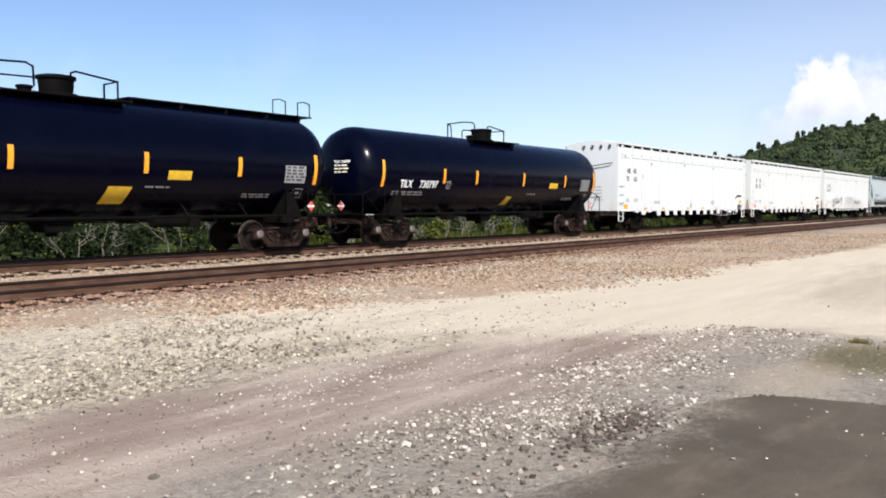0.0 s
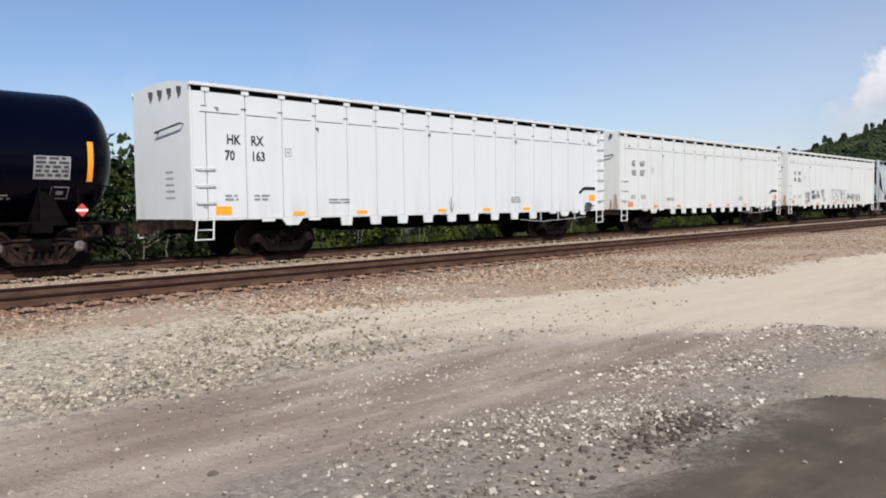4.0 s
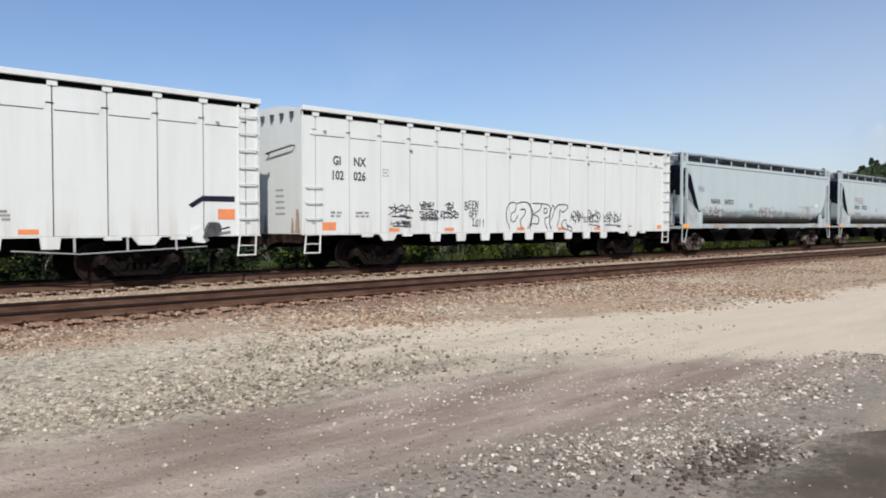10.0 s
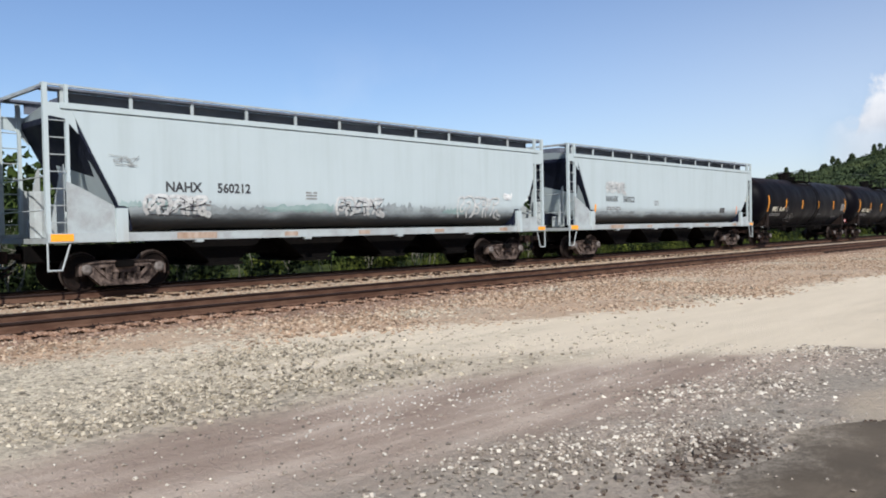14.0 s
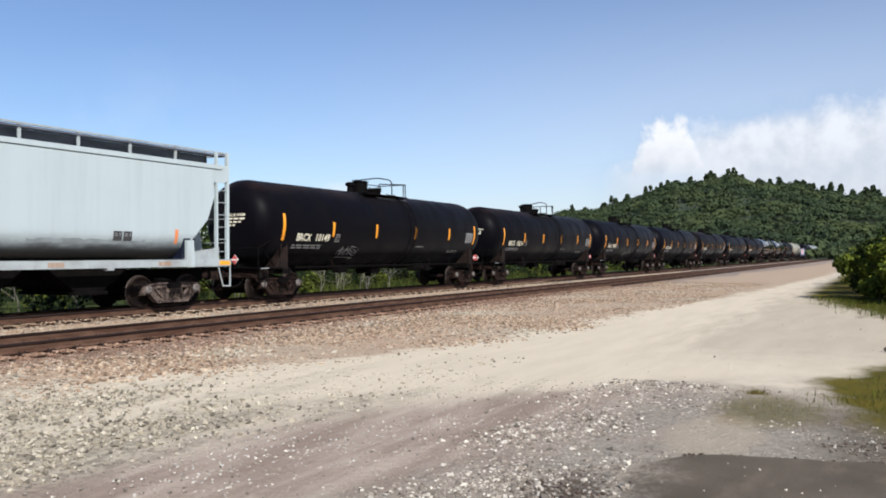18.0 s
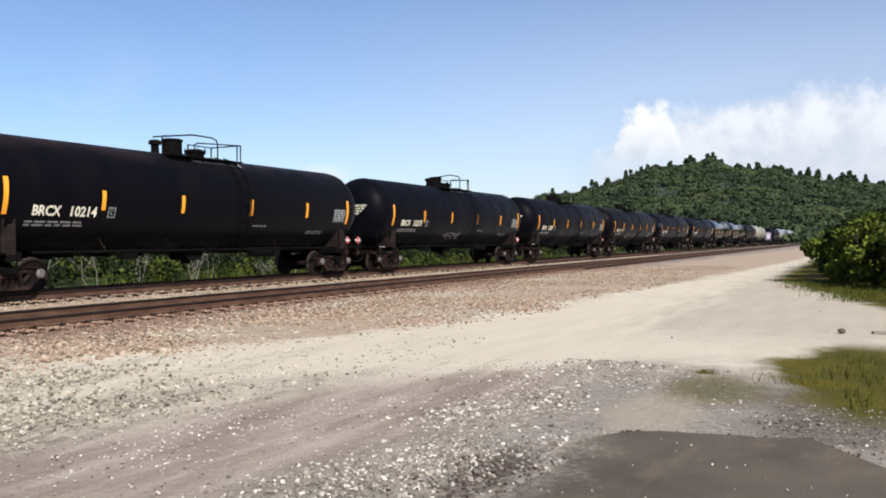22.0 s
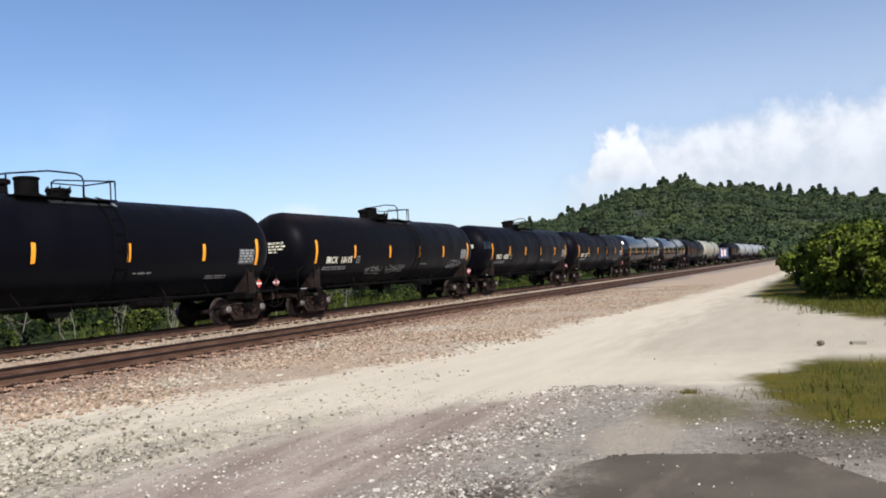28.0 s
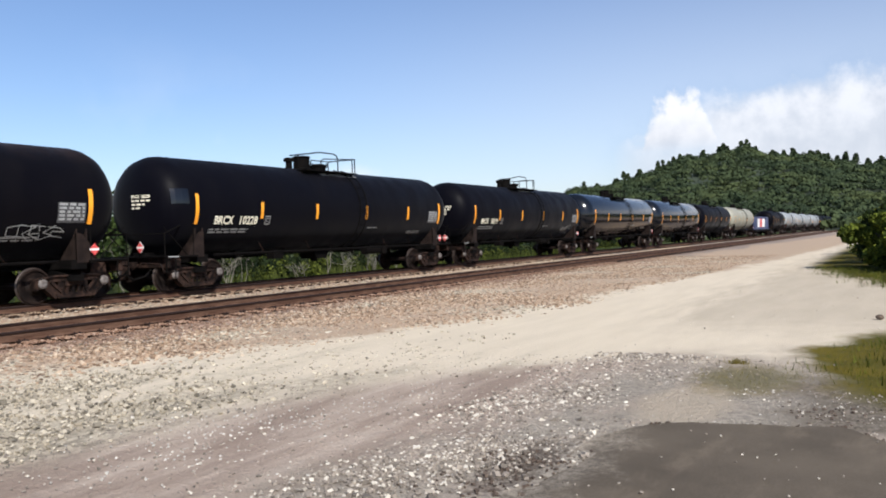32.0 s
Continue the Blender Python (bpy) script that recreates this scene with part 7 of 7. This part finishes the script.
# bushes beside the dirt road
def bush(x, y, r, h, n, seed, bright):
    rnd = random.Random(seed)
    e = new("bush")
    e.location = (x, y, GROUND)
    tagged(e, "leafy green bush at the edge of the dirt road", "bush", "bushes by the road")
    bm = bmesh.new()
    for k in range(6):
        t = rnd.uniform(0, 6.3)
        limbs(bm, Vector((rnd.uniform(-0.2, 0.2), rnd.uniform(-0.2, 0.2), -0.05)), Vector((r * 0.6 * math.cos(t), r * 0.6 * math.sin(t), h * rnd.uniform(0.35, 0.6))), 0.05, rnd, 2)
    part("stem", bm, "bark_dark", e)
    m = 46
    t, q, u = nr.uniform(0, 6.28, m), nr.uniform(0, 1, m) ** 0.6, nr.uniform(0.08, 1, m)
    env = np.sqrt(np.clip(1 - (u - 0.35) ** 2 / 0.5, 0.05, 1))
    c = np.stack([r * q * env * np.cos(t), r * q * env * np.sin(t), h * u * 0.88], 1)
    p = clump_points(c, nr.uniform(0.22, 0.5, m) * r * 0.45 + 0.12, n)
    p = p[p[:, 2] > 0.02]
    leaves("crown", p, nr.uniform(0.05, 0.11, len(p)), "leaf_bush" if bright else "leaf_thicket", parent=e)
    return e


for i, (x, y, r, h, n) in enumerate(((33, -0.5, 2.1, 2.75, 17000), (29.5, -2.6, 2.2, 2.8, 15000), (37.5, -0.9, 2.6, 3.2, 12000), (27, -5.4, 2.4, 2.8, 12000), (43, -0.6, 2.6, 2.6, 8000), (35, -4.5, 3.0, 3.2, 10000), (50, -0.6, 3.0, 2.6, 6000), (31, -9, 3.0, 3.0, 8000))):
    bush(x, y, r, h, n, 40 + i, i % 3 != 2)


def turf(n, x0, x1, edge):
    a = spread(n, x0, x1, -9, 3)
    e = np.array([edge(x) for x in a[:, 0]]) + 0.25 * np.sin(a[:, 0] * 3.3) + 0.3 * np.sin(a[:, 0] * 1.3 + 2) + nr.normal(0, 0.25, n)
    a = a[a[:, 1] < e]
    a[:, 2] = GROUND
    return a


a = turf(26000, 8.4, 14.5, lambda x: float(np.interp(x, [8.4, 9.0, 9.6, 11.0, 12.2, 13.3, 14.5], [-0.6, 0.1, 0.5, 0.95, 0.5, -0.5, -1.6])))
grass("dry_grass_patch", a[::2], nr.uniform(0.02, 0.05, len(a[::2])), "leaf_dry", "yellowed short grass beside the asphalt")
grass("green_grass_patch", a[1::2], nr.uniform(0.03, 0.10, len(a[1::2])) * np.where(np.sin(a[1::2, 0] * 3.7) + np.sin(a[1::2, 1] * 4.3 + 1) > 0.9, 1.7, 1.0), "leaf_grass", "green weeds in the grass patch")
a = turf(30000, 17.5, 34, lambda x: float(np.interp(x, [17.5, 21, 25, 30, 34], [-2.4, -0.9, 0.9, 2.2, 3.0])))
grass("roadside_grass", a, nr.uniform(0.06, 0.18, len(a)), "leaf_grass", "green grass verge under the bushes")
a = spread(1400, 8.2, 10.4, 0.6, 2.2)
a = a[(np.abs(a[:, 0] - 9.4) + np.abs(a[:, 1] - 1.5)) < nr.uniform(0.2, 1.5, len(a))]
a[:, 2] = GROUND
grass("thin_grass", a, nr.uniform(0.02, 0.06, len(a)), "leaf_dry", "thin dry grass on the gravel")
a = np.stack([nr.normal(10.15, 0.05, 260), nr.normal(1.72, 0.07, 260), np.full(260, GROUND)], 1)
grass("weed_tuft", a, nr.uniform(0.03, 0.08, 260), "leaf_dry", "small green weed tuft on the gravel")
bm = prism(bmesh.new(), [(15.6, -0.42), (15.75, -0.48), (15.86, -0.3), (15.76, -0.16), (15.62, -0.2)], 2, GROUND, GROUND + 0.05)
tagged(part("flat_rock", bm, "stone_pale"), "pale flat slab of stone on the road edge", "rock")
bm = bmesh.new()
bmesh.ops.create_icosphere(bm, subdivisions=2, radius=0.065)
for v in bm.verts:
    v.co *= 1 + 0.4 * noise.noise(v.co * 12 + Vector((5, 0, 0)))
    v.co.z = max(-0.04, v.co.z * 0.7)
    v.co += Vector((15.5, 0.3, GROUND + 0.05))
tagged(part("dark_rock", bm, "stone_dark"), "small dark rock on the road", "rock")

# ---- wooded hill ----
PROF_AZ = [-60, -35, -20, -10, -3, 0.4, 2.7, 3.9, 5.7, 7.9, 9.1, 11.2, 13.2, 14.4, 15.5, 16.8, 18.5, 20, 21.5, 24, 30, 45]
PROF_EL = [1.0, 1.6, 2.2, 2.6, 2.75, 2.95, 3.25, 3.75, 4.05, 4.35, 4.75, 4.4, 4.2, 3.75, 3.3, 2.9, 2.6, 2.5, 2.1, 1.2, 0.7, 0.4]


def hill_z(az, r):
    el = float(np.interp(az, PROF_AZ, PROF_EL))
    peak = 620 * math.tan(radians(el))
    u = (r - 280) / 340
    s = 0 if u < 0 else (u * u * (3 - 2 * u) if u < 1 else 1 - 0.15 * min(1.0, (u - 1) * 1.2))
    return 1.3 + (peak + 2.5) * s + 2.0 * noise.noise(Vector((az * 0.4, r * 0.02, 0))) + 3.2 * s * noise.noise(Vector((az * 0.9, r * 0.004, 5)))


azs, rs = [-60 + 1.0 * k for k in range(106)], [200, 240, 280, 320, 370, 420, 480, 540, 590, 620, 660, 720, 800, 950]
hv = [(r * math.cos(radians(a)), r * math.sin(radians(a)), hill_z(a, r) if r > 280 else -1.0 + max(0, r - 240) / 40 * 2) for r in rs for a in azs]
na = len(azs)
hf = [(j * na + i, j * na + i + 1, (j + 1) * na + i + 1, (j + 1) * na + i) for j in range(len(rs) - 1) for i in range(na - 1)]
M["hill"] = worn("forest_floor", (0.022, 0.033, 0.016), (0.036, 0.049, 0.021), 0.95, 0, 0.05, 0.8, 0.2)
tagged(mesh_from("wooded_hill", hv, hf, "hill", None, "wooded hill beyond the tracks", True), kind="structure")
n_tree = 9000
az = nr.uniform(-40, 27, n_tree)
rr = 235 + nr.uniform(0, 1, n_tree) ** 0.8 * 400
hh = 3.5 + 6.5 * nr.uniform(0, 1, n_tree) ** 1.5
az[:420] = nr.uniform(-12, 24, 420)
rr[:420] = nr.uniform(600, 630, 420)
hh[:420] = 4.5 + 5.5 * nr.uniform(0, 1, 420) ** 1.6
tops = np.array([(r * math.cos(radians(a)), r * math.sin(radians(a)), hill_z(a, r) if r > 280 else 0.0) for a, r in zip(az, rr)])
k = 42
d = nr.normal(size=(n_tree, k, 3))
d /= np.linalg.norm(d, axis=2)[:, :, None]
shape = np.stack([hh * 0.52 * nr.uniform(0.7, 1.25, n_tree)] * 2 + [hh * np.where(np.arange(n_tree) < 420, 0.42, 0.21)], 1)
d[:, :, 2] = np.where(d[:, :, 2] < -0.3, -d[:, :, 2], d[:, :, 2])
pts = tops[:, None, :] + np.stack([0 * hh, 0 * hh, hh * 0.22], 1)[:, None, :] + d * shape[:, None, :] * nr.uniform(0.55, 1.05, (n_tree, k, 1))
leaves("hill_woods", pts.reshape(-1, 3), nr.uniform(0.5, 1.05, n_tree * k), "leaf_wood", "dense green woods covering the hill", "stuff", face=d.reshape(-1, 3))
rnd = random.Random(9)
for a, h in ((6.6, 9), (7.1, 7), (10.1, 8), (10.6, 10), (11.7, 8), (12.6, 9), (8.3, 8), (4.2, 10), (3.4, 9), (1.6, 11), (-1.2, 10), (-2.5, 9), (-4, 11), (18.9, 7), (16.75, 9), (15.9, 13), (14.35, 12), (13.95, 9), (2.9, 15), (2.35, 15), (0.9, 12), (0.5, 12), (9.2, 11), (5.0, 8), (19.8, 10), (17.6, 8)) + tuple((17.5 - 0.62 * q + 0.35 * math.sin(q * 2.7), 8 + 4.5 * abs(math.sin(q * 1.9))) for q in range(36)):
    r = 612 + rnd.uniform(-6, 6)
    e = new("tree")
    e.location = (r * math.cos(radians(a)), r * math.sin(radians(a)), hill_z(a, r) - 0.5)
    tagged(e, "tall tree standing out on the ridge", "tree", "trees on the ridge")
    bm = bmesh.new()
    limbs(bm, Vector((0, 0, 0)), Vector((rnd.uniform(-0.4, 0.4), 0, h * 0.8)), 0.25, rnd, 0)
    part("trunk", bm, "bark_dark", e)
    h *= 0.72
    m = 12
    up = nr.uniform(0, 1, m)
    c = np.stack([nr.normal(0, 0.9, m) * (1.1 - up), nr.normal(0, 0.9, m) * (1.1 - up), (0.12 + 0.82 * up) * (h + 2)], 1)
    q = clump_points(c, 0.9 + 2.1 * (1 - up), 760)
    leaves("crown", q, nr.uniform(0.35, 0.75, len(q)), "leaf_wood", parent=e)


# ---- what moves ----
TRAVEL = ((0, 0.0), (4.5, 30.29), (8, 53.93), (13, 87.61), (18, 121.37), (23, 155.2), (28, 188.92), (32, 215.9))


def travel(t):
    return float(np.interp(t, [a for a, b in TRAVEL], [b for a, b in TRAVEL]))


def motions():
    """The train rolls by towards -x; the wheels turn at its speed."""
    for car, along in CARS:
        walk(car, [(t, pose(along - s, TRACK_FAR, 0)) for t, s in TRAVEL])
        if along > SPIN_LIMIT:
            continue
        for w in [o for o in car.children if o.name.startswith("wheelset")]:
            x = w.location.x
            walk(w, [(0.1 * k, pose(x, 0, 0.457, 0, -math.degrees(travel(0.1 * k) / 0.457), 0)) for k in range(321)])


SPIN_LIMIT = 270.0
motions()
